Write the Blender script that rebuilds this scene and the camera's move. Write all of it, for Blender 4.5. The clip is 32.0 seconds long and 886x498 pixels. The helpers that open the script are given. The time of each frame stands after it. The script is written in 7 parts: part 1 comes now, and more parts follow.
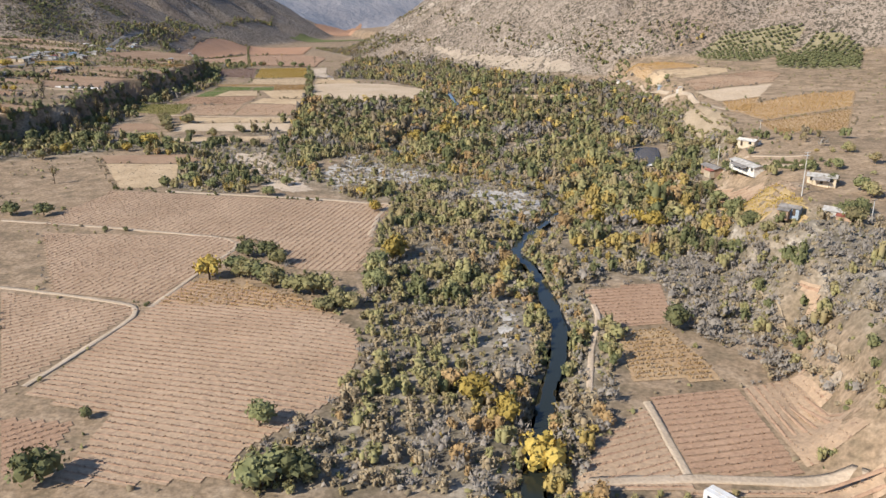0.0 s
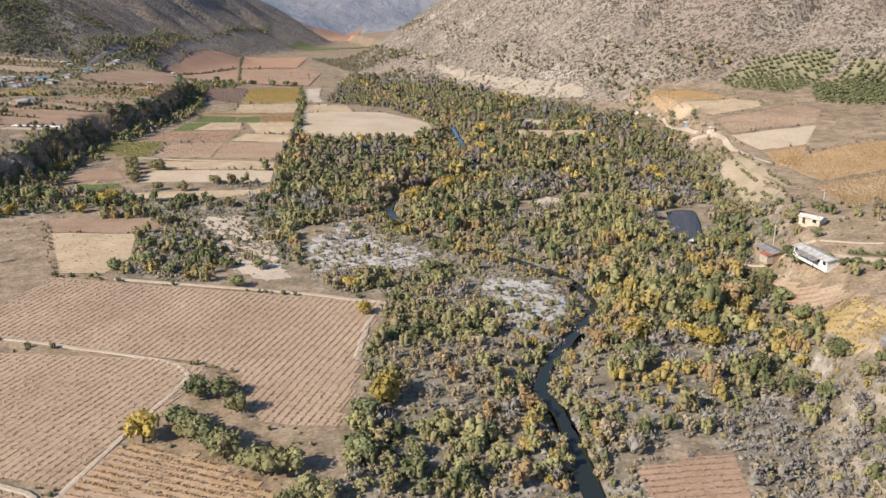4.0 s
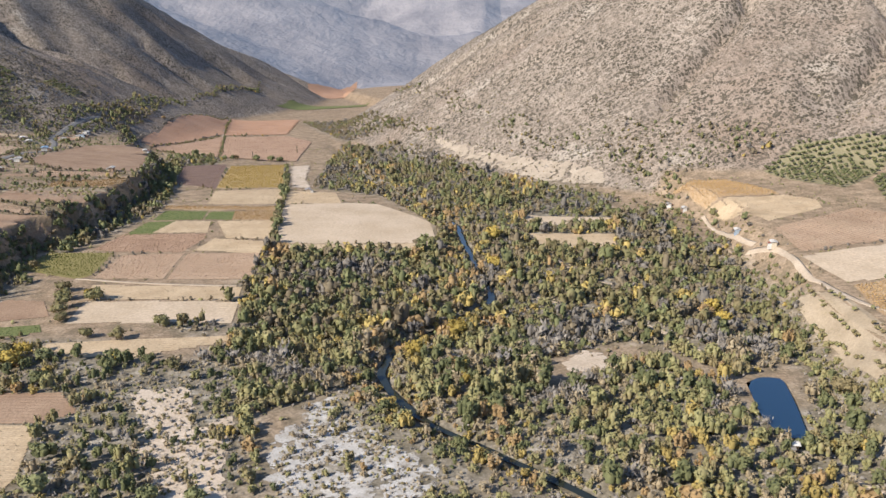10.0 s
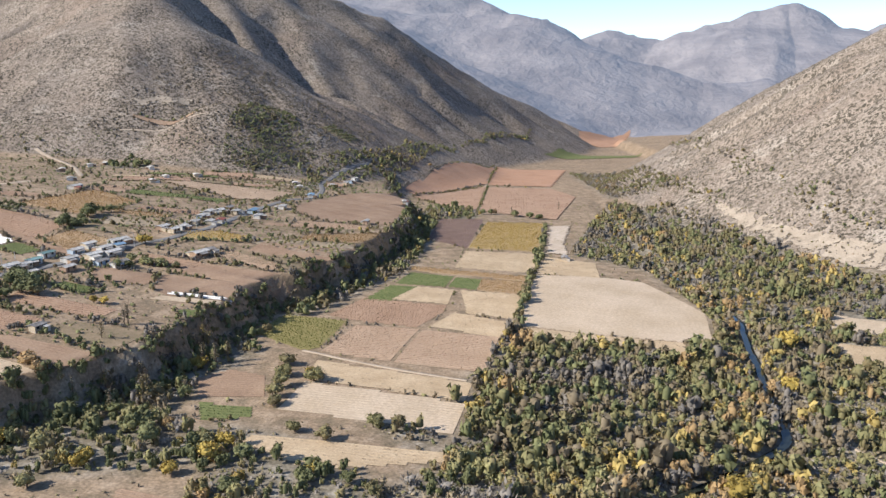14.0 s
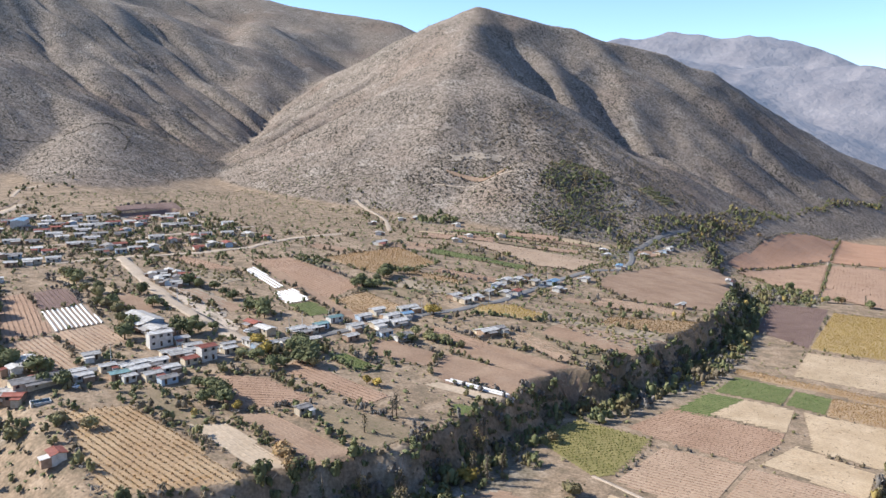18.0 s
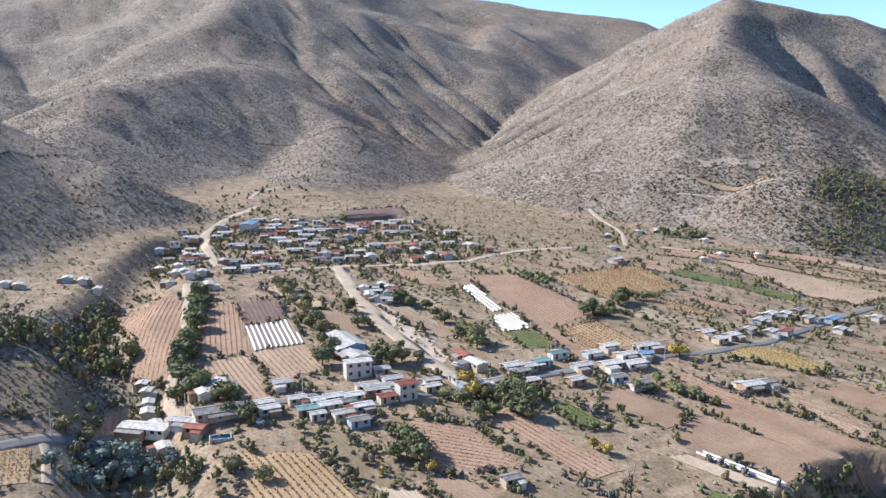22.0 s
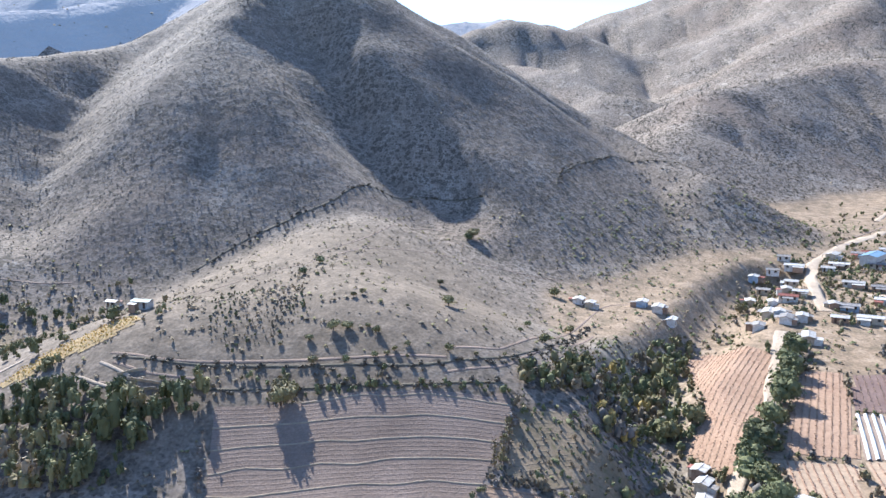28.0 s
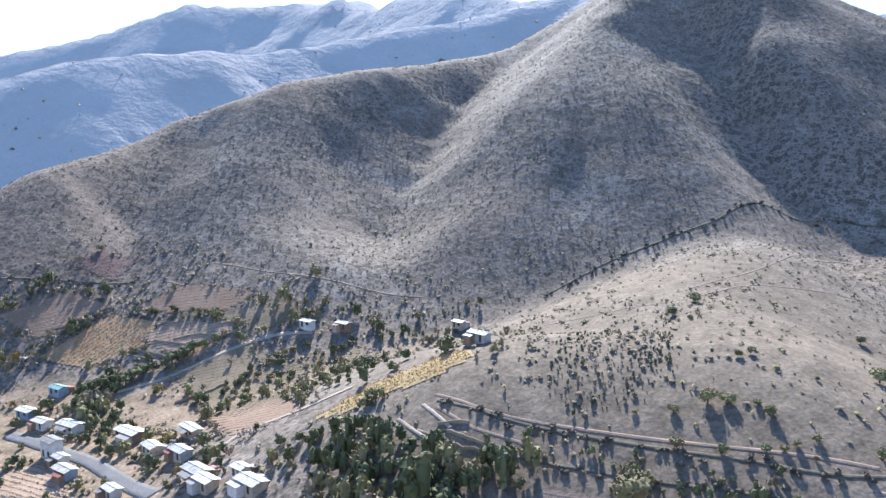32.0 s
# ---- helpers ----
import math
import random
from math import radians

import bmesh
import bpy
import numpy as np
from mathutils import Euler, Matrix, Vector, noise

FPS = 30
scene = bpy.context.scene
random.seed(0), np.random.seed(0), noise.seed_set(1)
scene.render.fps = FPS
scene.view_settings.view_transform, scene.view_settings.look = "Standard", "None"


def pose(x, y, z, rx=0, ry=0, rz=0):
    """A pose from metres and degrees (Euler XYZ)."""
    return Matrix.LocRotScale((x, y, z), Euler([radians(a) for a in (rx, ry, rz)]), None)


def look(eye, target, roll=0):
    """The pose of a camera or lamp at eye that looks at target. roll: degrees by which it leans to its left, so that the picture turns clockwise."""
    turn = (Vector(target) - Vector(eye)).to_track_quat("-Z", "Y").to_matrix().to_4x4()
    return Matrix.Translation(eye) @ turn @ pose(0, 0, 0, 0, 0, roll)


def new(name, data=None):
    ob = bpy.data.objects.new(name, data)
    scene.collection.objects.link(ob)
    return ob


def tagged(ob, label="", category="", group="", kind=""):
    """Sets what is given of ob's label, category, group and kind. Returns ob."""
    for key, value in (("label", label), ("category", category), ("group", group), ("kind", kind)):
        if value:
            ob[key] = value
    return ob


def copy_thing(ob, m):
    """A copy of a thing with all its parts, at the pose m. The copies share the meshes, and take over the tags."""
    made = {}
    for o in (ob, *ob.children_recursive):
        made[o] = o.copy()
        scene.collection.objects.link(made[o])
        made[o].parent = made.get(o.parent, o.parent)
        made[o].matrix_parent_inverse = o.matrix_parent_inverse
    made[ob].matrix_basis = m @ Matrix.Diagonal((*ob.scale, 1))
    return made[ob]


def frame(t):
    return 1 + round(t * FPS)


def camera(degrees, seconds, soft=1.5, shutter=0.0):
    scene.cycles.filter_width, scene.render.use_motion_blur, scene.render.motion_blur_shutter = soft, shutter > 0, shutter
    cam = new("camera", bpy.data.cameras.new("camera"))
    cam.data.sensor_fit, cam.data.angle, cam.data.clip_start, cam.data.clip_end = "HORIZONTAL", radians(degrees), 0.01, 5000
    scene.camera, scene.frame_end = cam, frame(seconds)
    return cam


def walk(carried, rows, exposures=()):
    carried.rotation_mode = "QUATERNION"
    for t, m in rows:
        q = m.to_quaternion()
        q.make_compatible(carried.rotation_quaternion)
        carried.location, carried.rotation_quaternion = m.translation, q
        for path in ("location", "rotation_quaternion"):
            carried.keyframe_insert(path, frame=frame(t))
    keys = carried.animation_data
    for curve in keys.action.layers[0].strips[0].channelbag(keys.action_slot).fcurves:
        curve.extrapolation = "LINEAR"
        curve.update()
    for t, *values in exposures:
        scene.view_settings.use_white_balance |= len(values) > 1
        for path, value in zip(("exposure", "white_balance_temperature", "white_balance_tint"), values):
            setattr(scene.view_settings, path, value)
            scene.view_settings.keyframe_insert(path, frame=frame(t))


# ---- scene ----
cam = camera(57.47, 32.0)
EXPOSURES = [(0, 0.42, 6420, 10), (9, 0.51, 6330, 10), (15, 0.57, 6080, 10), (20, 0.73, 5800, 10), (24, 0.86, 5650, 10), (28, 1.22, 5520, 10), (32, 1.27, 5450, 10)]
# seconds, eye, tilt, turn, lean
PATH = [
    (0, 0.00, -0.00, 81.59, 71.177, 0.000, -0.212),
    (0.5, -0.01, 8.18, 83.51, 71.131, 0.001, -0.194),
    (1, -0.07, 15.91, 85.15, 71.121, 0.015, -0.192),
    (1.5, -0.23, 23.67, 86.72, 71.118, 0.015, -0.142),
    (2, -0.45, 31.44, 88.59, 71.106, 0.006, -0.103),
    (2.5, -0.66, 39.12, 90.54, 71.096, 0.009, -0.089),
    (3, -0.85, 46.69, 92.50, 71.078, 0.007, -0.053),
    (3.5, -0.99, 54.11, 94.42, 71.070, 0.013, -0.032),
    (4, -1.23, 61.72, 96.19, 71.056, 0.016, -0.014),
    (4.5, -1.37, 69.51, 97.93, 71.061, 0.016, -0.037),
    (6.5, -2.69, 99.57, 104.23, 71.024, -0.041, -0.068),
    (7, -3.04, 106.98, 105.83, 70.993, -0.052, -0.126),
    (7.5, -3.33, 114.09, 107.26, 71.009, -0.048, -0.207),
    (8, -3.91, 121.57, 108.37, 71.055, -0.101, -0.207),
    (8.5, -4.30, 129.01, 109.25, 71.825, -0.147, -0.143),
    (9, -4.67, 136.28, 110.00, 72.717, -0.182, -0.067),
    (9.5, -5.17, 143.68, 110.82, 73.622, -0.228, 0.043),
    (10, -5.50, 151.49, 111.19, 74.254, -0.275, 0.126),
    (10.5, -5.74, 159.38, 111.48, 74.273, -0.248, 0.214),
    (11, -6.00, 167.18, 111.98, 74.257, 0.499, 0.248),
    (11.5, -6.44, 175.21, 112.41, 74.240, 2.619, 0.195),
    (12, -6.66, 182.98, 113.20, 75.357, 5.360, 0.134),
    (12.5, -7.20, 190.48, 113.74, 77.145, 8.218, 0.124),
    (13, -8.34, 198.55, 113.96, 77.178, 11.644, 0.074),
    (13.5, -9.54, 206.29, 114.41, 77.220, 15.211, 0.068),
    (14, -11.22, 213.67, 114.97, 77.254, 18.671, 0.060),
    (14.5, -13.53, 220.95, 115.67, 77.298, 22.128, 0.035),
    (15, -16.25, 228.67, 115.77, 77.394, 25.608, 0.107),
    (15.5, -19.34, 236.75, 115.72, 77.495, 29.100, 0.094),
    (17.5, -36.18, 264.03, 117.67, 80.821, 40.540, 0.428),
    (18, -40.94, 269.92, 116.91, 80.938, 40.555, 0.390),
    (18.5, -46.27, 275.66, 116.43, 80.998, 40.538, 0.308),
    (19, -51.83, 281.00, 115.99, 81.064, 40.673, 0.358),
    (19.5, -56.99, 286.46, 115.81, 81.058, 42.092, 0.327),
    (20, -62.28, 291.94, 115.37, 81.095, 45.024, 0.264),
    (20.5, -67.85, 297.23, 115.11, 81.133, 47.986, 0.207),
    (21, -72.79, 302.21, 115.01, 81.145, 50.998, 0.105),
    (21.5, -78.44, 306.75, 114.93, 81.184, 53.976, -0.027),
    (22, -84.21, 311.05, 115.06, 81.163, 57.073, -0.038),
    (22.5, -90.14, 315.05, 115.47, 81.112, 60.401, -0.104),
    (23, -95.96, 318.72, 115.49, 81.120, 63.798, -0.119),
    (23.5, -102.20, 322.14, 115.32, 81.195, 67.216, -0.066),
    (24, -108.60, 324.95, 115.31, 81.214, 70.617, -0.035),
    (24.5, -114.87, 327.52, 115.35, 81.249, 74.101, -0.028),
    (25, -121.42, 329.82, 115.28, 81.275, 77.617, 0.029),
    (25.5, -128.20, 331.85, 114.75, 81.360, 81.157, 0.024),
    (27.5, -155.78, 334.91, 113.94, 81.576, 95.091, -0.112),
    (28, -162.42, 334.62, 114.01, 81.605, 98.553, -0.128),
    (28.5, -169.20, 333.92, 114.08, 81.653, 102.020, -0.188),
    (29, -175.77, 332.82, 113.83, 81.756, 105.519, -0.208),
    (29.5, -182.27, 331.13, 113.69, 81.871, 108.926, -0.163),
    (30, -189.28, 329.43, 113.34, 82.002, 112.406, -0.167),
    (30.5, -195.90, 327.18, 113.09, 82.130, 115.819, -0.123),
    (31, -202.00, 324.70, 112.91, 82.230, 119.082, -0.039),
    (31.5, -208.05, 321.81, 112.68, 82.313, 122.067, -0.019),
    (32, -214.66, 317.65, 113.05, 82.254, 124.762, -0.154),
]
walk(cam, [(t, pose(x, y, z, 0, 0, turn) @ pose(0, 0, 0, tilt) @ pose(0, 0, 0, 0, 0, lean)) for t, x, y, z, tilt, turn, lean in PATH], EXPOSURES)

# ---- light ----
SUN_FROM = Vector((-0.84, -0.54, 0.70)).normalized()
world = bpy.data.worlds.new("world")
scene.world = world
world.use_nodes = True
wn = world.node_tree
sky = wn.nodes.new("ShaderNodeTexSky")
sky.sky_type, sky.sun_disc = "NISHITA", False
sky.sun_elevation = math.asin(SUN_FROM.z)
sky.sun_rotation = math.atan2(SUN_FROM.x, SUN_FROM.y)
sky.air_density, sky.dust_density, sky.ozone_density, sky.altitude = 0.9, 0.5, 2.2, 2200
wn.links.new(sky.outputs[0], wn.nodes["Background"].inputs[0])
wn.nodes["Background"].inputs[1].default_value = 0.15
sun = new("sun", bpy.data.lights.new("sun", "SUN"))
sun.data.energy, sun.data.angle, sun.data.color = 5.0, radians(0.5), (1.0, 0.93, 0.82)
sun.matrix_world = look(SUN_FROM * 1000, (0, 0, 0))

# ---- materials ----
def material(name, rough=0.9):
    m = bpy.data.materials.new(name)
    m.use_nodes = True
    b = m.node_tree.nodes["Principled BSDF"]
    b.inputs["Roughness"].default_value = rough
    b.inputs["Specular IOR Level"].default_value = 0.2
    return m, m.node_tree, b


def noise_node(t, size, detail=4, offset=0.0):
    """A noise value with features of that size in metres."""
    geo = t.nodes.new("ShaderNodeNewGeometry")
    n = t.nodes.new("ShaderNodeTexNoise")
    n.noise_dimensions = "3D"
    n.inputs["Scale"].default_value = 1 / size
    n.inputs["Detail"].default_value = detail
    n.inputs["Roughness"].default_value = 0.62
    if offset:
        add = t.nodes.new("ShaderNodeVectorMath")
        add.inputs[1].default_value = (offset, offset * 2, 0)
        t.links.new(geo.outputs["Position"], add.inputs[0])
        t.links.new(add.outputs[0], n.inputs["Vector"])
    else:
        t.links.new(geo.outputs["Position"], n.inputs["Vector"])
    return n.outputs["Fac"]


def ramp(t, value, stops):
    r = t.nodes.new("ShaderNodeValToRGB")
    e = r.color_ramp.elements
    while len(e) < len(stops):
        e.new(0.5)
    for k, (p, c) in enumerate(stops):
        e[k].position, e[k].color = p, (*c, 1)
    t.links.new(value, r.inputs[0])
    return r.outputs[0]


def mix(t, fac, a, b, kind="MIX"):
    n = t.nodes.new("ShaderNodeMix")
    n.data_type, n.blend_type = "RGBA", kind
    for socket, v in ((n.inputs[0], fac), (n.inputs[6], a), (n.inputs[7], b)):
        if isinstance(v, (int, float)):
            socket.default_value = v
        elif isinstance(v, tuple):
            socket.default_value = (*v, 1)
        else:
            t.links.new(v, socket)
    return n.outputs[2]


def bump(t, b, value, strength, distance):
    n = t.nodes.new("ShaderNodeBump")
    n.inputs["Strength"].default_value, n.inputs["Distance"].default_value = strength, distance
    t.links.new(value, n.inputs["Height"])
    t.links.new(n.outputs[0], b.inputs["Normal"])


def soil(name, dark, light, patch=14.0, fine=0.8, speck=None, amount=0.35):
    """Earth: two tones in patches, fine grain, and darker specks of litter or stones."""
    m, t, b = material(name, 0.95)
    big = noise_node(t, patch, 5)
    small = noise_node(t, fine, 3, 31)
    c = ramp(t, big, [(0.32, dark), (0.68, light)])
    g = ramp(t, small, [(0.3, (0.82, 0.82, 0.82)), (0.7, (1.14, 1.14, 1.14))])
    c = mix(t, 1.0, c, g, "MULTIPLY")
    if speck:
        s = ramp(t, noise_node(t, fine * 2.6, 4, 77), [(0.58, (0, 0, 0)), (0.66, (1, 1, 1))])
        k = t.nodes.new("ShaderNodeMath")
        k.operation = "MULTIPLY"
        k.inputs[1].default_value = amount
        t.links.new(s, k.inputs[0])
        c = mix(t, k.outputs[0], c, speck)
    t.links.new(c, b.inputs["Base Color"])
    bump(t, b, small, 0.6, 0.3)
    return m


def foliage(name, dark, light, other=None):
    m, t, b = material(name, 0.8)
    geo = t.nodes.new("ShaderNodeNewGeometry")
    obj = t.nodes.new("ShaderNodeObjectInfo")
    share = t.nodes.new("ShaderNodeMath")
    share.operation = "MULTIPLY_ADD"
    share.inputs[1].default_value = 0.45
    t.links.new(geo.outputs["Random Per Island"], share.inputs[0])
    by_tree = t.nodes.new("ShaderNodeMapRange")
    by_tree.inputs[1].default_value, by_tree.inputs[2].default_value, by_tree.inputs[4].default_value = 0.3, 0.7, 0.55
    t.links.new(noise_node(t, 4.5, 2, 61), by_tree.inputs[0])
    t.links.new(by_tree.outputs[0], share.inputs[2])
    c = ramp(t, share.outputs[0], [(0.0, dark), (0.75, light), (1.0, tuple(min(1, v * 1.12) for v in light))])
    if other:
        c = mix(t, ramp(t, noise_node(t, 9.0, 2, 5), [(0.45, (0, 0, 0)), (0.62, (1, 1, 1))]), c, mix(t, 0.7, c, other))
    tone = t.nodes.new("ShaderNodeMapRange")
    tone.inputs[3].default_value, tone.inputs[4].default_value = 0.7, 1.3
    t.links.new(obj.outputs["Random"], tone.inputs[0])
    c = mix(t, 1.0, c, tone.outputs[0], "MULTIPLY")
    t.links.new(c, b.inputs["Base Color"])
    return m


def paint(name, colour, rough=0.7, wear=0.25, metal=0.0):
    m, t, b = material(name, rough)
    n = noise_node(t, 1.3, 5)
    dirty = tuple(v * (1 - wear) * f for v, f in zip(colour, (1.0, 0.94, 0.86)))
    obj = t.nodes.new("ShaderNodeObjectInfo")
    tone = t.nodes.new("ShaderNodeMapRange")
    tone.inputs[3].default_value, tone.inputs[4].default_value = 0.75, 1.1
    t.links.new(obj.outputs["Random"], tone.inputs[0])
    c = mix(t, 1.0, ramp(t, n, [(0.35, dirty), (0.6, colour)]), tone.outputs[0], "MULTIPLY")
    t.links.new(c, b.inputs["Base Color"])
    b.inputs["Metallic"].default_value = metal
    return m


SOIL = {
    "vine": soil("vineyard soil", (0.36, 0.25, 0.16), (0.46, 0.33, 0.22), 22, 0.9, (0.20, 0.12, 0.09)),
    "vine_red": soil("reddish vineyard soil", (0.33, 0.205, 0.13), (0.42, 0.275, 0.18), 18, 0.9, (0.18, 0.09, 0.06)),
    "vine_orange": soil("leaf-strewn vineyard soil", (0.36, 0.235, 0.13), (0.46, 0.325, 0.19), 14, 0.9, (0.40, 0.22, 0.06)),
    "vine_yellow": soil("yellow leaf litter", (0.35, 0.245, 0.12), (0.45, 0.325, 0.16), 12, 0.9, (0.48, 0.32, 0.05)),
    "vine_green": soil("grassy vineyard soil", (0.20, 0.17, 0.06), (0.28, 0.23, 0.09), 10, 0.8, (0.16, 0.15, 0.03)),
    "vine_purple": soil("dark vineyard soil", (0.16, 0.10, 0.08), (0.23, 0.155, 0.125), 12, 0.8, (0.13, 0.09, 0.08)),
    "orchard": soil("orchard soil", (0.30, 0.23, 0.15), (0.41, 0.32, 0.22), 12, 0.8, (0.25, 0.2, 0.1)),
    "orchard_green": soil("orchard grass", (0.21, 0.18, 0.10), (0.30, 0.25, 0.15), 12, 0.8, (0.16, 0.16, 0.05)),
    "plough": soil("ploughed earth", (0.21, 0.15, 0.11), (0.30, 0.22, 0.165), 20, 0.7, (0.16, 0.12, 0.09)),
    "dry": soil("pale dry field", (0.44, 0.335, 0.225), (0.54, 0.42, 0.30), 25, 1.2, (0.40, 0.28, 0.17), 0.25),
    "straw": soil("straw stubble", (0.40, 0.29, 0.175), (0.52, 0.39, 0.25), 12, 0.7, (0.30, 0.2, 0.11)),
    "green": soil("green crop soil", (0.13, 0.14, 0.05), (0.18, 0.19, 0.07), 6, 0.6, (0.08, 0.12, 0.03)),
    "tunnel": soil("greenhouse earth", (0.27, 0.19, 0.14), (0.36, 0.27, 0.2), 8, 0.7, (0.2, 0.14, 0.1)),
    "gravel": soil("river gravel", (0.34, 0.30, 0.25), (0.56, 0.52, 0.47), 5, 0.5, (0.22, 0.18, 0.13), 0.75),
    "sand": soil("pale sandy ground", (0.46, 0.36, 0.26), (0.58, 0.47, 0.36), 10, 0.8, (0.34, 0.26, 0.17)),
    "vine_rust": soil("rust-coloured vineyard soil", (0.36, 0.205, 0.125), (0.45, 0.27, 0.17), 30, 1.0, (0.30, 0.15, 0.08)),
    "weedy": soil("weedy brown soil", (0.19, 0.145, 0.085), (0.30, 0.22, 0.14), 9, 0.8, (0.13, 0.125, 0.05), 0.6),
    "bare": soil("bare stony slope", (0.30, 0.24, 0.175), (0.42, 0.34, 0.255), 8, 0.8, (0.22, 0.18, 0.12), 0.6),
    "earth": soil("bare brown earth", (0.26, 0.165, 0.105), (0.36, 0.245, 0.16), 15, 0.8, (0.19, 0.13, 0.08)),
}
FOLIAGE = {
    "olive": foliage("olive green leaves", (0.14, 0.128, 0.055), (0.235, 0.212, 0.094), (0.19, 0.14, 0.075)),
    "dark": foliage("dark green leaves", (0.09, 0.098, 0.042), (0.178, 0.176, 0.078)),
    "yellow": foliage("yellow autumn leaves", (0.20, 0.15, 0.05), (0.325, 0.24, 0.08)),
    "gold": foliage("bright yellow autumn leaves", (0.265, 0.19, 0.045), (0.395, 0.285, 0.07)),
    "orange": foliage("orange-brown autumn leaves", (0.22, 0.145, 0.068), (0.34, 0.225, 0.105)),
    "brown": foliage("dry brown twigs", (0.185, 0.142, 0.085), (0.295, 0.232, 0.145)),
    "grey": foliage("bare grey twigs", (0.165, 0.142, 0.115), (0.265, 0.23, 0.19)),
    "euc": foliage("grey-green eucalyptus leaves", (0.095, 0.115, 0.095), (0.20, 0.225, 0.185)),
    "poplar": foliage("thin poplar twigs", (0.10, 0.085, 0.06), (0.20, 0.165, 0.11), (0.18, 0.13, 0.03)),
    "scrub": foliage("hillside scrub", (0.075, 0.062, 0.044), (0.165, 0.134, 0.092)),
    "vine_red": foliage("bare reddish vines", (0.19, 0.12, 0.075), (0.31, 0.20, 0.13)),
    "vine_rust": foliage("rust-coloured vine leaves", (0.28, 0.15, 0.08), (0.40, 0.225, 0.125)),
    "vine": foliage("bare brown vines", (0.25, 0.17, 0.11), (0.40, 0.285, 0.19)),
    "vine_orange": foliage("orange vine leaves", (0.27, 0.165, 0.065), (0.40, 0.265, 0.115)),
    "vine_yellow": foliage("yellow vine leaves", (0.32, 0.22, 0.05), (0.47, 0.335, 0.095)),
    "vine_green": foliage("green vine leaves", (0.09, 0.10, 0.02), (0.19, 0.19, 0.05)),
    "green": foliage("green crop leaves", (0.05, 0.085, 0.02), (0.11, 0.16, 0.045)),
}
def broken_edge(m, size):
    """Lets the sheet end in ragged patches towards its border."""
    t = m.node_tree
    inner = t.nodes.new("ShaderNodeAttribute")
    inner.attribute_name = "inner"
    total = t.nodes.new("ShaderNodeMath")
    total.operation = "ADD"
    t.links.new(inner.outputs["Fac"], total.inputs[0])
    t.links.new(noise_node(t, size, 4, 91), total.inputs[1])
    t.links.new(ramp(t, total.outputs[0], [(0.90, (0, 0, 0)), (0.93, (1, 1, 1))]), t.nodes["Principled BSDF"].inputs["Alpha"])


broken_edge(SOIL["gravel"], 6.0)
broken_edge(SOIL["sand"], 4.0)
broken_edge(SOIL["bare"], 9.0)
BARK = paint("bark", (0.16, 0.12, 0.09), 0.95, 0.4)
PLASTIC = paint("white greenhouse film", (0.78, 0.76, 0.72), 0.5, 0.15)
ASPHALT = soil("worn asphalt", (0.16, 0.15, 0.138), (0.22, 0.205, 0.19), 9, 0.6, (0.30, 0.28, 0.25), 0.15)
DIRT = soil("pale dirt road", (0.40, 0.31, 0.22), (0.50, 0.395, 0.29), 8, 0.7, (0.36, 0.27, 0.18))
DARKBANK = soil("dark canal bank", (0.10, 0.085, 0.06), (0.18, 0.15, 0.105), 5, 0.7, (0.07, 0.07, 0.035))
ROOF = {
    "white": paint("zinc sheet roof", (0.64, 0.60, 0.54), 0.55, 0.4),
    "grey": paint("weathered sheet roof", (0.34, 0.31, 0.28), 0.6, 0.4),
    "red": paint("red sheet roof", (0.36, 0.13, 0.09), 0.6, 0.35),
    "teal": paint("blue-green sheet roof", (0.24, 0.36, 0.34), 0.55, 0.3),
    "blue": paint("blue sheet roof", (0.22, 0.34, 0.46), 0.5, 0.25),
}
WALL = [paint("whitewashed wall", (0.72, 0.69, 0.63), 0.9, 0.25), paint("adobe wall", (0.42, 0.29, 0.2), 0.95, 0.3), paint("cream wall", (0.62, 0.52, 0.38), 0.9, 0.25), paint("pale blue wall", (0.42, 0.5, 0.58), 0.9, 0.25)]
WOODEN = paint("dark timber", (0.12, 0.08, 0.055), 0.8, 0.35)
POLE = paint("grey pole", (0.36, 0.34, 0.32), 0.9, 0.3)
gm, gt, gb = material("window glass", 0.12)
gb.inputs["Base Color"].default_value = (0.03, 0.035, 0.04, 1)
gb.inputs["Specular IOR Level"].default_value = 0.5
GLASS = gm
wm, wt, wb = material("river water", 0.12)
wb.inputs["Base Color"].default_value = (0.022, 0.026, 0.02, 1)
wb.inputs["Specular IOR Level"].default_value = 0.3
bump(wt, wb, noise_node(wt, 0.9, 3), 0.25, 0.1)
WATER = wm
pm, ptree, pb = material("pond water", 0.06)
pb.inputs["Base Color"].default_value = (0.012, 0.035, 0.07, 1)
pb.inputs["Specular IOR Level"].default_value = 0.5
bump(ptree, pb, noise_node(ptree, 1.4, 2), 0.06, 0.05)
POND = pm

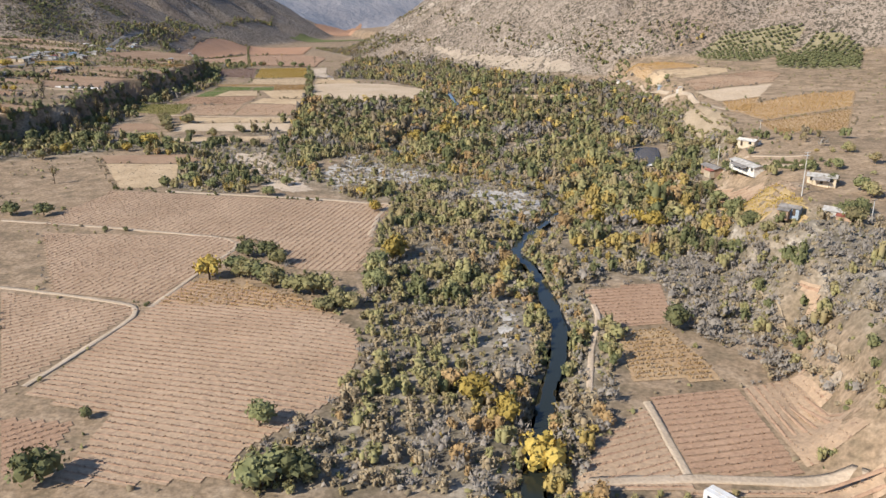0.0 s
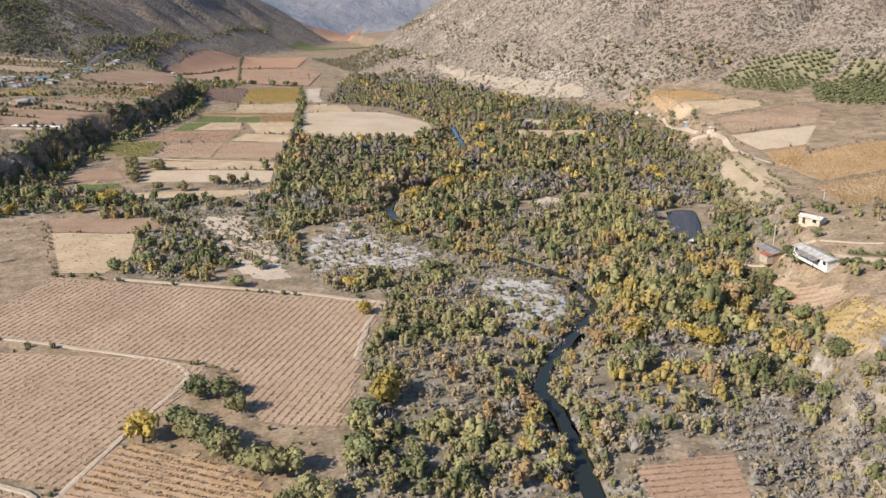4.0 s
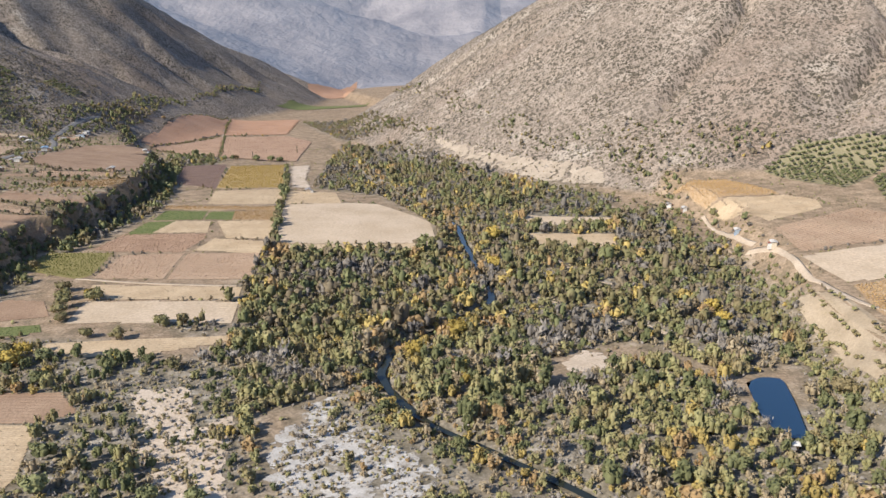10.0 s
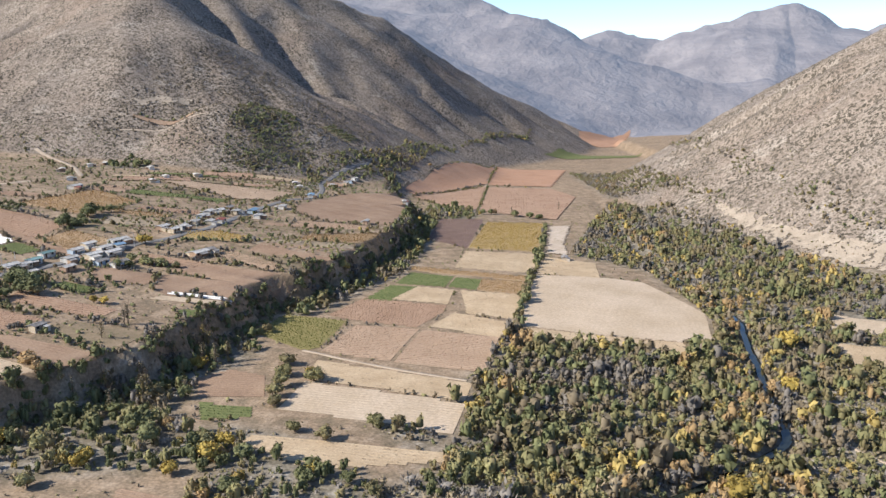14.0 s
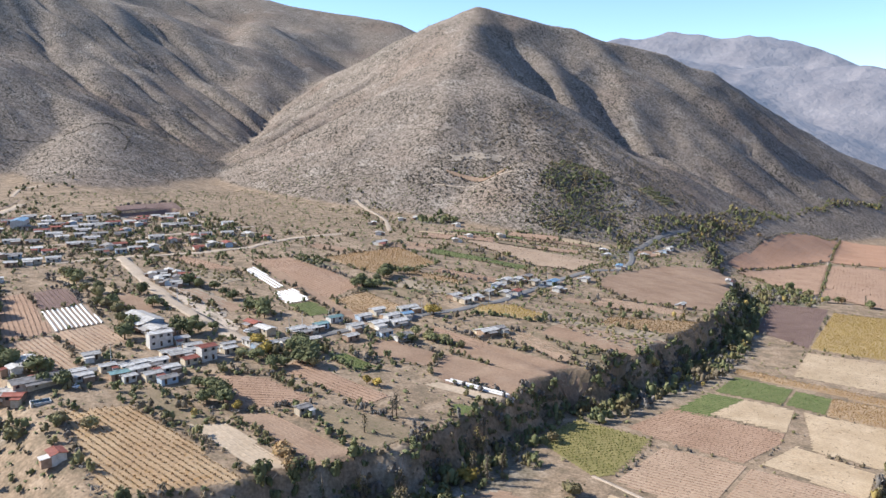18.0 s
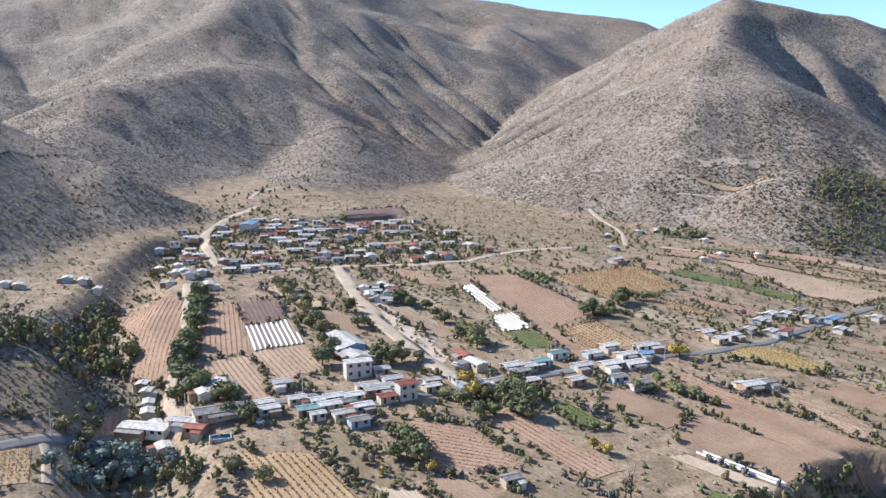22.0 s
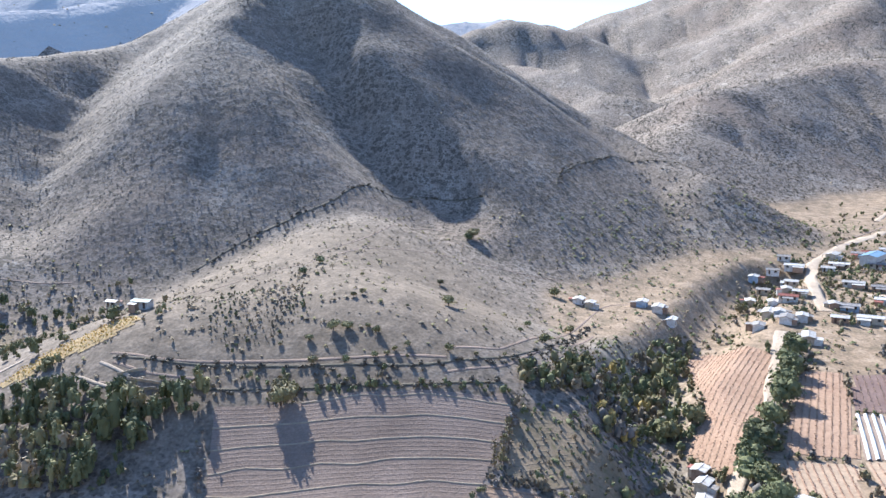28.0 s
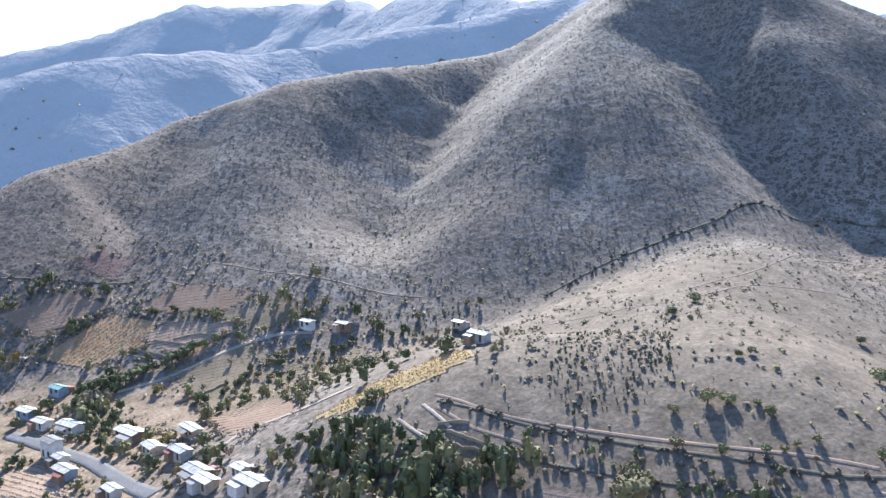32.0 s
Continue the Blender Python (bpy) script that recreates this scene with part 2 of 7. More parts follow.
# the ground: floodplain earth, brown terraces, grey-brown hills with rock, dry grass and low brush
m, t, b = material("valley ground", 0.95)
attr = t.nodes.new("ShaderNodeAttribute")
attr.attribute_name = "hill"
big, mid, fine = noise_node(t, 60, 5), noise_node(t, 7, 5, 11), noise_node(t, 1.1, 3, 23)
flat_c = mix(t, 0.5, ramp(t, big, [(0.35, (0.235, 0.165, 0.105)), (0.65, (0.335, 0.24, 0.155))]), ramp(t, mid, [(0.36, (0.12, 0.10, 0.06)), (0.5, (0.285, 0.203, 0.127)), (0.68, (0.47, 0.355, 0.24))]))
hill_c = mix(t, 0.45, ramp(t, big, [(0.35, (0.225, 0.177, 0.135)), (0.65, (0.33, 0.265, 0.205))]), ramp(t, mid, [(0.34, (0.17, 0.133, 0.10)), (0.52, (0.295, 0.235, 0.18)), (0.7, (0.44, 0.362, 0.285))]))
geo = t.nodes.new("ShaderNodeNewGeometry")


def dotted(cell, least, most):
    """Round bushes, one to a cell, of different sizes: 1 inside a bush, 0 between."""
    n = t.nodes.new("ShaderNodeTexVoronoi")
    n.voronoi_dimensions = "2D"
    n.inputs["Scale"].default_value = 1 / cell
    t.links.new(geo.outputs["Position"], n.inputs["Vector"])
    apart = t.nodes.new("ShaderNodeSeparateColor")
    t.links.new(n.outputs["Color"], apart.inputs[0])
    reach = t.nodes.new("ShaderNodeMapRange")
    reach.inputs[3].default_value, reach.inputs[4].default_value = least, most
    t.links.new(apart.outputs[0], reach.inputs[0])
    ratio = t.nodes.new("ShaderNodeMath")
    ratio.operation = "DIVIDE"
    t.links.new(n.outputs["Distance"], ratio.inputs[0])
    t.links.new(reach.outputs[0], ratio.inputs[1])
    return ramp(t, ratio.outputs[0], [(0.8, (1, 1, 1)), (1.0, (0, 0, 0))])


dots = mix(t, 1.0, dotted(4.4, 0.06, 0.38), dotted(2.0, -0.1, 0.43), "LIGHTEN")
cover = ramp(t, noise_node(t, 55, 5, 51), [(0.34, (0.42, 0.42, 0.42)), (0.56, (1.0, 1.0, 1.0))])
# pale scree runs and rusty patches
hill_c = mix(t, ramp(t, noise_node(t, 34, 6, 151), [(0.56, (0, 0, 0)), (0.68, (0.7, 0.7, 0.7))]), hill_c, (0.44, 0.375, 0.30))
hill_c = mix(t, ramp(t, noise_node(t, 170, 4, 251), [(0.5, (0, 0, 0)), (0.66, (0.5, 0.5, 0.5))]), hill_c, (0.25, 0.17, 0.12))
grown = t.nodes.new("ShaderNodeAttribute")
grown.attribute_name = "brush"
hill_c = mix(t, grown.outputs["Fac"], ramp(t, mid, [(0.34, (0.14, 0.105, 0.07)), (0.66, (0.25, 0.19, 0.13))]), hill_c)
hill_c = mix(t, mix(t, 1.0, mix(t, 1.0, dots, cover, "MULTIPLY"), grown.outputs["Fac"], "MULTIPLY"), hill_c, ramp(t, fine, [(0.35, (0.06, 0.05, 0.036)), (0.65, (0.118, 0.096, 0.068))]))
litter = t.nodes.new("ShaderNodeAttribute")
litter.attribute_name = "litter"
flat_c = mix(t, litter.outputs["Fac"], flat_c, ramp(t, mid, [(0.36, (0.14, 0.118, 0.08)), (0.55, (0.25, 0.21, 0.155)), (0.72, (0.43, 0.38, 0.31))]))
c = mix(t, attr.outputs["Fac"], flat_c, hill_c)
c = mix(t, 1.0, c, ramp(t, fine, [(0.3, (0.64, 0.64, 0.64)), (0.7, (1.28, 1.28, 1.28))]), "MULTIPLY")
t.links.new(c, b.inputs["Base Color"])
bump(t, b, mid, 0.6, 1.0)
GROUND = m
# distant ranges; haze of many kilometres of air painted in as faint bluish emission
m, t, b = material("distant range with painted haze", 1.0)
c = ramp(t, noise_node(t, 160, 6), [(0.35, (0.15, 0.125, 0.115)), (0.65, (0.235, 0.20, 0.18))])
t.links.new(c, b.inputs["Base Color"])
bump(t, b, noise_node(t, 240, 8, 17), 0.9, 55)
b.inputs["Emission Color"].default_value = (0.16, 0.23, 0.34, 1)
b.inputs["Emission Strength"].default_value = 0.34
HAZED_RANGE = m

# ---- the shape of the land ----
def smooth(a, b, v):
    s = np.clip((v - a) / (b - a), 0, 1)
    return s * s * (3 - 2 * s)


def lattice(i, j, seed):
    v = np.sin(i * 127.1 + j * 311.7 + seed * 74.7) * 43758.5453
    return v - np.floor(v)


def grain(x, y, size, seed=0):
    """Smooth noise from -1 to 1 with cells of that size."""
    u, v = x / size, y / size
    i, j = np.floor(u), np.floor(v)
    a, b = u - i, v - j
    a, b = a * a * (3 - 2 * a), b * b * (3 - 2 * b)
    top = lattice(i, j, seed) * (1 - a) + lattice(i + 1, j, seed) * a
    low = lattice(i, j + 1, seed) * (1 - a) + lattice(i + 1, j + 1, seed) * a
    return 2 * (top * (1 - b) + low * b) - 1


def fractal(x, y, size, octaves, seed=0):
    out = 0
    for k in range(octaves):
        out = out + grain(x * (0.8 if k % 2 else 1) + 0.6 * y * (k % 2), y * (0.8 if k % 2 else 1) - 0.6 * x * (k % 2), size / 2**k, seed + k) / 2**k
    return out


def along(x, y, nodes):
    """Distance to a polyline of (x, y, z), and z at the nearest place."""
    best, height = np.full(np.shape(x), 1e9), np.zeros(np.shape(x))
    for (x0, y0, z0), (x1, y1, z1) in zip(nodes, nodes[1:]):
        dx, dy = x1 - x0, y1 - y0
        s = np.clip(((x - x0) * dx + (y - y0) * dy) / (dx * dx + dy * dy), 0, 1)
        d = np.hypot(x - x0 - s * dx, y - y0 - s * dy)
        near = d < best
        best, height = np.where(near, d, best), np.where(near, z0 + s * (z1 - z0), height)
    return best, height


# ridges: crest line, slope of the flanks, roundness of the crest
RIDGES = [
    ([(25, 1430, 40), (75, 1350, 85), (150, 1265, 145), (240, 1225, 205), (330, 1215, 258), (540, 1180, 390), (900, 1000, 460)], 0.64, 18),
    ([(330, 1215, 258), (255, 960, 120), (205, 820, 55)], 0.62, 25),
    ([(540, 1180, 390), (500, 950, 205), (520, 760, 105)], 0.68, 30),
    ([(-1050, 1401, 235), (-887, 1342, 294), (-802, 1463, 266), (-721, 1568, 226), (-631, 1773, 172), (-544, 1960, 111), (-354, 2118, -40)], 0.62, 10),
    ([(-887, 1342, 294), (-740, 1130, 205), (-695, 1065, 130), (-668, 1020, 74)], 0.52, 15),
    ([(-1050, 1401, 235), (-900, 1130, 160), (-800, 960, 88)], 0.5, 30),
    ([(-540, 920, 56), (-500, 940, 79), (-455, 985, 67), (-425, 1070, 30)], 0.58, 10),
    ([(-2349, 1616, 525), (-2088, 1829, 463), (-1939, 1933, 434), (-1789, 2020, 406), (-1555, 2032, 343), (-1050, 1401, 235)], 0.46, 60),
    ([(-2088, 1829, 463), (-1700, 1500, 320), (-1350, 1180, 190)], 0.45, 30),
    ([(-2349, 1616, 525), (-1967, 1026, 469), (-1517, 800, 290), (-1280, 719, 202), (-1050, 770, 116), (-842, 660, 70)], 0.46, 35),
    ([(-1280, 719, 202), (-1208, 613, 180), (-1090, 480, 154), (-960, 440, 112)], 0.5, 30),
    ([(-2384, 548, 440), (-2100, 800, 440), (-1967, 1026, 469)], 0.45, 40),
    ([(-2549, 590, 475), (-2384, 548, 440), (-2000, 560, 300), (-1600, 520, 190)], 0.5, 30),
    ([(-2461, 404, 372), (-2100, 330, 340), (-1860, 239, 318), (-1600, 250, 230), (-1350, 400, 160)], 0.42, 40),
    ([(-848, 114, 256), (-841, 164, 224), (-841, 212, 199), (-852, 301, 148), (-802, 360, 118), (-720, 420, 84)], 0.6, 14),
    ([(-848, 114, 256), (-756, 95, 212), (-685, 83, 176), (-602, 76, 126), (-530, 90, 78)], 0.61, 10),
    ([(-848, 114, 256), (-793, 21, 187), (-691, 5, 168), (-611, -19, 156), (-575, -43, 150), (-524, -75, 128), (-439, -70, 99), (-400, -75, 70)], 0.62, 12),
    ([(-611, -19, 156), (-540, 15, 104), (-490, 45, 62)], 0.52, 25),
    ([(-848, 114, 256), (-1250, -150, 300), (-1764, -1245, 455)], 0.68, 14),
    ([(-1250, -150, 300), (-977, -330, 225), (-720, -427, 192), (-623, -484, 168), (-420, -560, 110)], 0.7, 20),
    ([(-1308, -1819, 333), (-1464, -1613, 376), (-1585, -1403, 456), (-1764, -1245, 451), (-1893, -1105, 483)], 0.75, 25),
    ([(-900, -1600, 260), (-500, -1100, 160), (-300, -900, 90)], 0.7, 25),
    ([(-405, 215, 58), (-425, 265, 62), (-470, 240, 64), (-545, 235, 70)], 0.5, 30),
    ([(-1422, 3283, 352), (-1150, 3295, 310), (-771, 3409, 302), (-536, 3355, 189), (-61, 3298, 85), (101, 3297, 70)], 0.42, 50),
    ([(-1422, 3283, 352), (-1000, 2700, 200), (-620, 2450, 40)], 0.42, 50),
    ([(-1555, 2032, 343), (-1422, 3283, 352)], 0.4, 60),
    ([(-2285, 4188, 545), (-1952, 4360, 582), (-1419, 4568, 525), (-1034, 4271, 365), (-718, 4440, 275)], 0.45, 30),
    ([(-718, 4440, 275), (-571, 4663, 325), (-301, 4689, 265), (-97, 4698, 338), (279, 4790, 428), (569, 4762, 292), (1200, 4600, 420)], 0.4, 40),
    ([(330, 1215, 258), (560, 1900, 330), (800, 2800, 420)], 0.66, 20),
    ([(-4301, -383, 640), (-4348, -16, 666), (-4362, 351, 590), (-4300, 900, 620)], 0.45, 30),
    ([(700, -300, 120), (760, 300, 130), (1000, 900, 350)], 0.6, 60),
    ([(-500, -1500, 180), (200, -1900, 260), (900, -1400, 300), (700, -300, 120)], 0.5, 60),
]


# gullies cut into the slopes: line, half width, depth
GULLIES = [
    ([(-775, 1285, 0), (-704, 1237, 0), (-640, 1190, 0)], 55, 16),
    ([(-640, 1300, 0), (-567, 1237, 0), (-493, 1180, 0)], 50, 12),
    ([(-598, 443, 0), (-562, 421, 0), (-509, 399, 0), (-473, 381, 0), (-430, 362, 0), (-392, 363, 0), (-369, 366, 0), (-350, 362, 0), (-300, 352, 0), (-240, 340, 0)], 24, 11),
    ([(-720, 45, 0), (-650, 42, 0), (-600, 40, 0), (-555, 46, 0), (-515, 62, 0)], 60, 10),
    ([(-720, 150, 0), (-684, 173, 0), (-646, 213, 0), (-600, 262, 0)], 50, 11),
]


def left_edge(y):
    return np.interp(y, [-400, 0, 200, 361, 412, 452, 498, 526, 587, 659, 757, 850, 921, 1300, 1900], [-300, -285, -258, -234, -214, -203, -205, -209, -197, -199, -217, -255, -300, -480, -640]) + 4 * grain(y, y * 0, 17, 5) + 3 * grain(y, y * 0, 7, 6)


def right_edge(y):
    return np.interp(y, [-400, 0, 150, 190, 350, 600, 700, 860, 1190, 1600, 2200], [60, 60, 70, 82, 116, 147, 138, 90, 20, -90, -250]) + 4 * grain(y, y * 0, 21, 8)


# middle line of the river
RIVER = [(30, -260), (24, 40), (14, 110), (20, 143), (29, 178), (26, 228), (22, 237), (26, 253), (34, 266), (46, 290), (41, 315), (26, 331), (13, 343), (-10, 364), (-22, 385), (-25, 398), (-22, 416), (0, 445), (17, 470), (16, 487), (8, 557), (4, 605), (-37, 709), (-54, 750), (-90, 900), (-150, 1150)]
RIVER_LINE = [(x, y, 0) for x, y in RIVER]


def floor_z(y):
    return -0.045 * (np.maximum(y - 600, 0) - np.maximum(y - 3000, 0))


def hills(x, y):
    wx = x + 9 * fractal(x, y, 200, 3, 11)
    wy = y + 9 * fractal(x, y, 200, 3, 21)
    k = 3.0
    acc = np.zeros(np.shape(x))
    peak = np.full(np.shape(x), -1e9)
    tops = []
    for nodes, slope, soft in RIDGES:
        h = np.full(np.shape(x), -1e9)
        for (x0, y0, z0), (x1, y1, z1) in zip(nodes, nodes[1:]):
            dx, dy = x1 - x0, y1 - y0
            q = np.clip(((wx - x0) * dx + (wy - y0) * dy) / (dx * dx + dy * dy), 0, 1)
            d = np.hypot(wx - x0 - q * dx, wy - y0 - q * dy)
            h = np.maximum(h, z0 + q * (z1 - z0) - slope * (np.sqrt(d * d + soft * soft) - soft))
        tops.append(h)
        peak = np.maximum(peak, h)
    for h in tops:
        acc += np.exp((h - peak) / k)
    return peak + k * np.log(acc)


def land_parts(x, y):
    """Heights of the valley floor with its terraces, and of the hills."""
    x, y = np.asarray(x, float), np.asarray(y, float)
    low = floor_z(y)
    base = low + 0.35 * fractal(x, y, 40, 3, 31)
    dl = left_edge(y) - x
    south = 1 - smooth(200, 330, y)
    rise = np.minimum(dl, 210) * (0.085 + 0.03 * south) + np.maximum(dl - 210, 0) * 0.052
    terrace = 14 + 0.4 * fractal(x, y, 60, 2, 41) + rise
    base = base + terrace * smooth(-1, 5.5, dl)
    dr = x - right_edge(y)
    base = base + (13 + 0.075 * np.maximum(dr, 0) + 0.8 * fractal(x, y, 30, 3, 51)) * smooth(-3, 16, dr)
    base = base + smooth(-6, 4, dr) * (1 - smooth(20, 34, dr)) * (1 - smooth(255, 290, y)) * 3.2 * (0.45 - np.abs(fractal(x, y, 15, 2, 231))) * 2
    # river bed
    base = base - 2.2 * (1 - smooth(2.5, 7, along(x + 1.5 * grain(x, y, 14, 3), y, RIVER_LINE)[0])) * (1 - smooth(900, 1100, y))
    h = hills(x, y)
    rough = smooth(8, 70, h - base)
    h = h + rough * 1.2 * fractal(x, y, 45, 3, 61)
    # spurs and dry gullies
    tall = smooth(25, 160, h - base) * (0.55 + 0.45 * smooth(500, 1100, np.hypot(x + 500, y - 400)))
    away = np.hypot(x + 500, y - 400)
    h = h + tall * ((12 + 34 * smooth(600, 1300, away)) * (0.42 - np.abs(grain(x, y, 270, 171))) * (1 - smooth(1700, 2300, away)) + (6 + 5 * smooth(600, 1000, away)) * (1 - smooth(1500, 2100, away)) * (0.4 - np.abs(fractal(x, y, 95, 2, 181))))
    h = h + smooth(2200, 3000, away) * (18 * fractal(x, y, 650, 2, 201) + 46 * (0.3 - np.abs(fractal(x, y, 420, 4, 211))))
    for nodes, half, depth in GULLIES:
        cut = depth * (1 - smooth(0.15, 1.0, along(x, y, nodes)[0] / half))
        h, base = h - cut, base - cut
    # an excavated yard above the village
    pit = 5.5 * (1 - smooth(0, 5, np.maximum(np.maximum(-644 - x, x - -613), np.maximum(572 - y, y - 627))))
    h, base = h - pit, base - pit
    if CARVED:
        h = h + carved_at(x, y)
    return base, h


CARVED = []


def carved_at(x, y):
    """How much running water has lowered the slopes there."""
    u = np.clip((x - CARVE_X[0]) / CARVE_STEP, 0, len(CARVE_X) - 1.001)
    v = np.clip((y - CARVE_Y[0]) / CARVE_STEP, 0, len(CARVE_Y) - 1.001)
    i, j = u.astype(int), v.astype(int)
    a, b = u - i, v - j
    g = CARVED[0]
    return (g[j, i] * (1 - a) + g[j, i + 1] * a) * (1 - b) + (g[j + 1, i] * (1 - a) + g[j + 1, i + 1] * a) * b


def erode(z, fixed, rounds, rate, soften):
    """Lets rain run down the slopes again and again: it gathers in channels and cuts them deeper."""
    rows, cols = z.shape
    near = [(dj, di) for dj in (-1, 0, 1) for di in (-1, 0, 1) if dj or di]
    here = np.arange(z.size).reshape(z.shape)
    for r in range(rounds):
        wide, names = np.pad(z, 1, mode="edge"), np.pad(here, 1, mode="edge")
        steep, to = np.zeros(z.shape), here.copy()
        for dj, di in near:
            part_z = wide[1 + dj : 1 + dj + rows, 1 + di : 1 + di + cols]
            drop = (z - part_z) / math.hypot(dj, di)
            better = drop > steep
            steep = np.where(better, drop, steep)
            to = np.where(better, names[1 + dj : 1 + dj + rows, 1 + di : 1 + di + cols], to)
        order = np.argsort(-z, axis=None).tolist()
        to = to.ravel().tolist()
        water = [1.0] * z.size
        for i in order:
            if to[i] != i:
                water[to[i]] += water[i]
        pull = (rate * np.minimum(np.array(water), 3000) ** 0.5).tolist()
        level, still = z.ravel().tolist(), fixed.ravel().tolist()
        for i in reversed(order):
            if to[i] != i and not still[i]:
                level[i] = (level[i] + pull[i] * level[to[i]]) / (1 + pull[i])
        z = np.array(level).reshape(z.shape)
        wide = np.pad(z, 1, mode="edge")
        even = (wide[:-2, 1:-1] + wide[2:, 1:-1] + wide[1:-1, :-2] + wide[1:-1, 2:]) / 4
        z = np.where(fixed, z, z + soften * (even - z))
    return z


CARVE_STEP = 10.0
CARVE_X, CARVE_Y = np.arange(-2700, 901, CARVE_STEP), np.arange(-1700, 2501, CARVE_STEP)
cx, cy = np.meshgrid(CARVE_X, CARVE_Y)
low, high = land_parts(cx, cy)
before = np.maximum(low, high) + smooth(15, 60, high - low) * 3.5 * fractal(cx, cy, 70, 3, 221)
after = erode(before, high < low + 4, 12, 0.024, 0.16)
share = smooth(12, 70, high - low) * (1 - 0.55 * smooth(330, 180, np.hypot(cx + 640, (cy - 130) * 0.9)))
rim = smooth(0, 200, np.minimum(np.minimum(cx + 2700, 900 - cx), np.minimum(cy + 1700, 2500 - cy)))
CARVED.append((np.clip(after - np.maximum(low, high), -55, 4) + 4) * share * rim)


def relief(x, y):
    """Height of the ground, worked out anew."""
    base, h = land_parts(x, y)
    k = 5.0
    m = np.maximum(base, h)
    return m + k * np.log(np.exp((base - m) / k) + np.exp((h - m) / k)) - k * 0.02

# ---- ground ----
def spread(lo, hi, a, b, step, grow):
    """Coordinates that are dense from a to b and grow wider outside."""
    mid = list(np.arange(a, b + step / 2, step))
    d, s, p = [], step, a
    while p > lo:
        s *= grow
        p -= s
        d.append(p)
    up, s, p = [], step, mid[-1]
    while p < hi:
        s *= grow
        p += s
        up.append(p)
    return np.array(d[::-1] + mid + up)


def sheet(name, verts, faces, mat, smooth_shade=False, parent=None):
    me = bpy.data.meshes.new(name)
    me.from_pydata(verts if isinstance(verts, list) else verts.tolist(), [], faces if isinstance(faces, list) else faces.tolist())
    if smooth_shade:
        me.shade_smooth()
    if mat:
        me.materials.append(mat)
    ob = new(name, me)
    if parent:
        ob.parent = parent
    return ob


gx = spread(-4900, 3200, -900, 330, 4.2, 1.04)
gx = np.sort(np.r_[gx, ((gx[1:] + gx[:-1]) / 2)[(gx[1:] > -310) & (gx[1:] < -190)]])
gy = spread(-2600, 5600, -60, 1000, 4.2, 1.032)
GX, GY = np.meshgrid(gx, gy)
GZ = relief(GX, GY)
FLOOR_H, HILL_H = land_parts(GX, GY)


def read_off(grid, x, y):
    x, y = np.asarray(x, float), np.asarray(y, float)
    i = np.clip(np.searchsorted(gx, x, "right") - 1, 0, len(gx) - 2)
    j = np.clip(np.searchsorted(gy, y, "right") - 1, 0, len(gy) - 2)
    a, b = (x - gx[i]) / (gx[i + 1] - gx[i]), (y - gy[j]) / (gy[j + 1] - gy[j])
    return (grid[j, i] * (1 - a) + grid[j, i + 1] * a) * (1 - b) + (grid[j + 1, i] * (1 - a) + grid[j + 1, i + 1] * a) * b


def land(x, y):
    """Height of the ground sheet."""
    return read_off(GZ, x, y)


def land_levels(x, y):
    """Heights of the valley floor and of the hills there."""
    return read_off(FLOOR_H, x, y), read_off(HILL_H, x, y)


nx, ny = len(gx), len(gy)
idx = np.arange(nx * ny).reshape(ny, nx)
quads = np.stack([idx[:-1, :-1], idx[:-1, 1:], idx[1:, 1:], idx[1:, :-1]], -1).reshape(-1, 4)
corners = np.stack([GX.ravel(), GY.ravel(), GZ.ravel()], 1)
# far ranges, plus nearer southern hills that also get the painted haze
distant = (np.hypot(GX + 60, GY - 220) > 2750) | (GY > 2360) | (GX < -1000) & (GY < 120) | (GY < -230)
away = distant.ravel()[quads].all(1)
ground = sheet("ground", corners, quads[~away], GROUND, True)
tagged(ground, "dry brown valley floor, terraces and scrub-covered hills", "ground", kind="structure")
layer = ground.data.attributes.new("hill", "FLOAT", "POINT")
HILL = smooth(-2.5, 4.0, HILL_H - FLOOR_H)
layer.data.foreach_set("value", HILL.ravel().astype(np.float32))
layer = ground.data.attributes.new("brush", "FLOAT", "POINT")
layer.data.foreach_set("value", ((0.15 + 0.85 * smooth(70, 130, np.hypot(GX + 440, (GY - 245) * 1.2))) * (0.72 + 0.28 * smooth(230, 420, np.hypot(GX + 640, GY - 130)))).ravel().astype(np.float32))
backdrop = sheet("backdrop", corners, quads[away], HAZED_RANGE, True)
tagged(backdrop, "distant mountain range with blue-grey haze painted in", "mountains", kind="structure")
ground_keep = np.zeros(nx * ny, bool)
ground_keep[quads[~away].ravel()] = True
for ob in (ground, backdrop):
    bm = bmesh.new()
    bm.from_mesh(ob.data)
    bmesh.ops.delete(bm, geom=[q for q in bm.verts if not q.link_faces], context="VERTS")
    bm.to_mesh(ob.data)
    bm.free()


def inside(x, y, poly):
    """Which points lie in a polygon."""
    odd = np.zeros(np.shape(x), bool)
    for (x0, y0), (x1, y1) in zip(poly, poly[1:] + poly[:1]):
        if y0 != y1:
            odd ^= ((y0 > y) != (y1 > y)) & (x < (x1 - x0) * (y - y0) / (y1 - y0) + x0)
    return odd


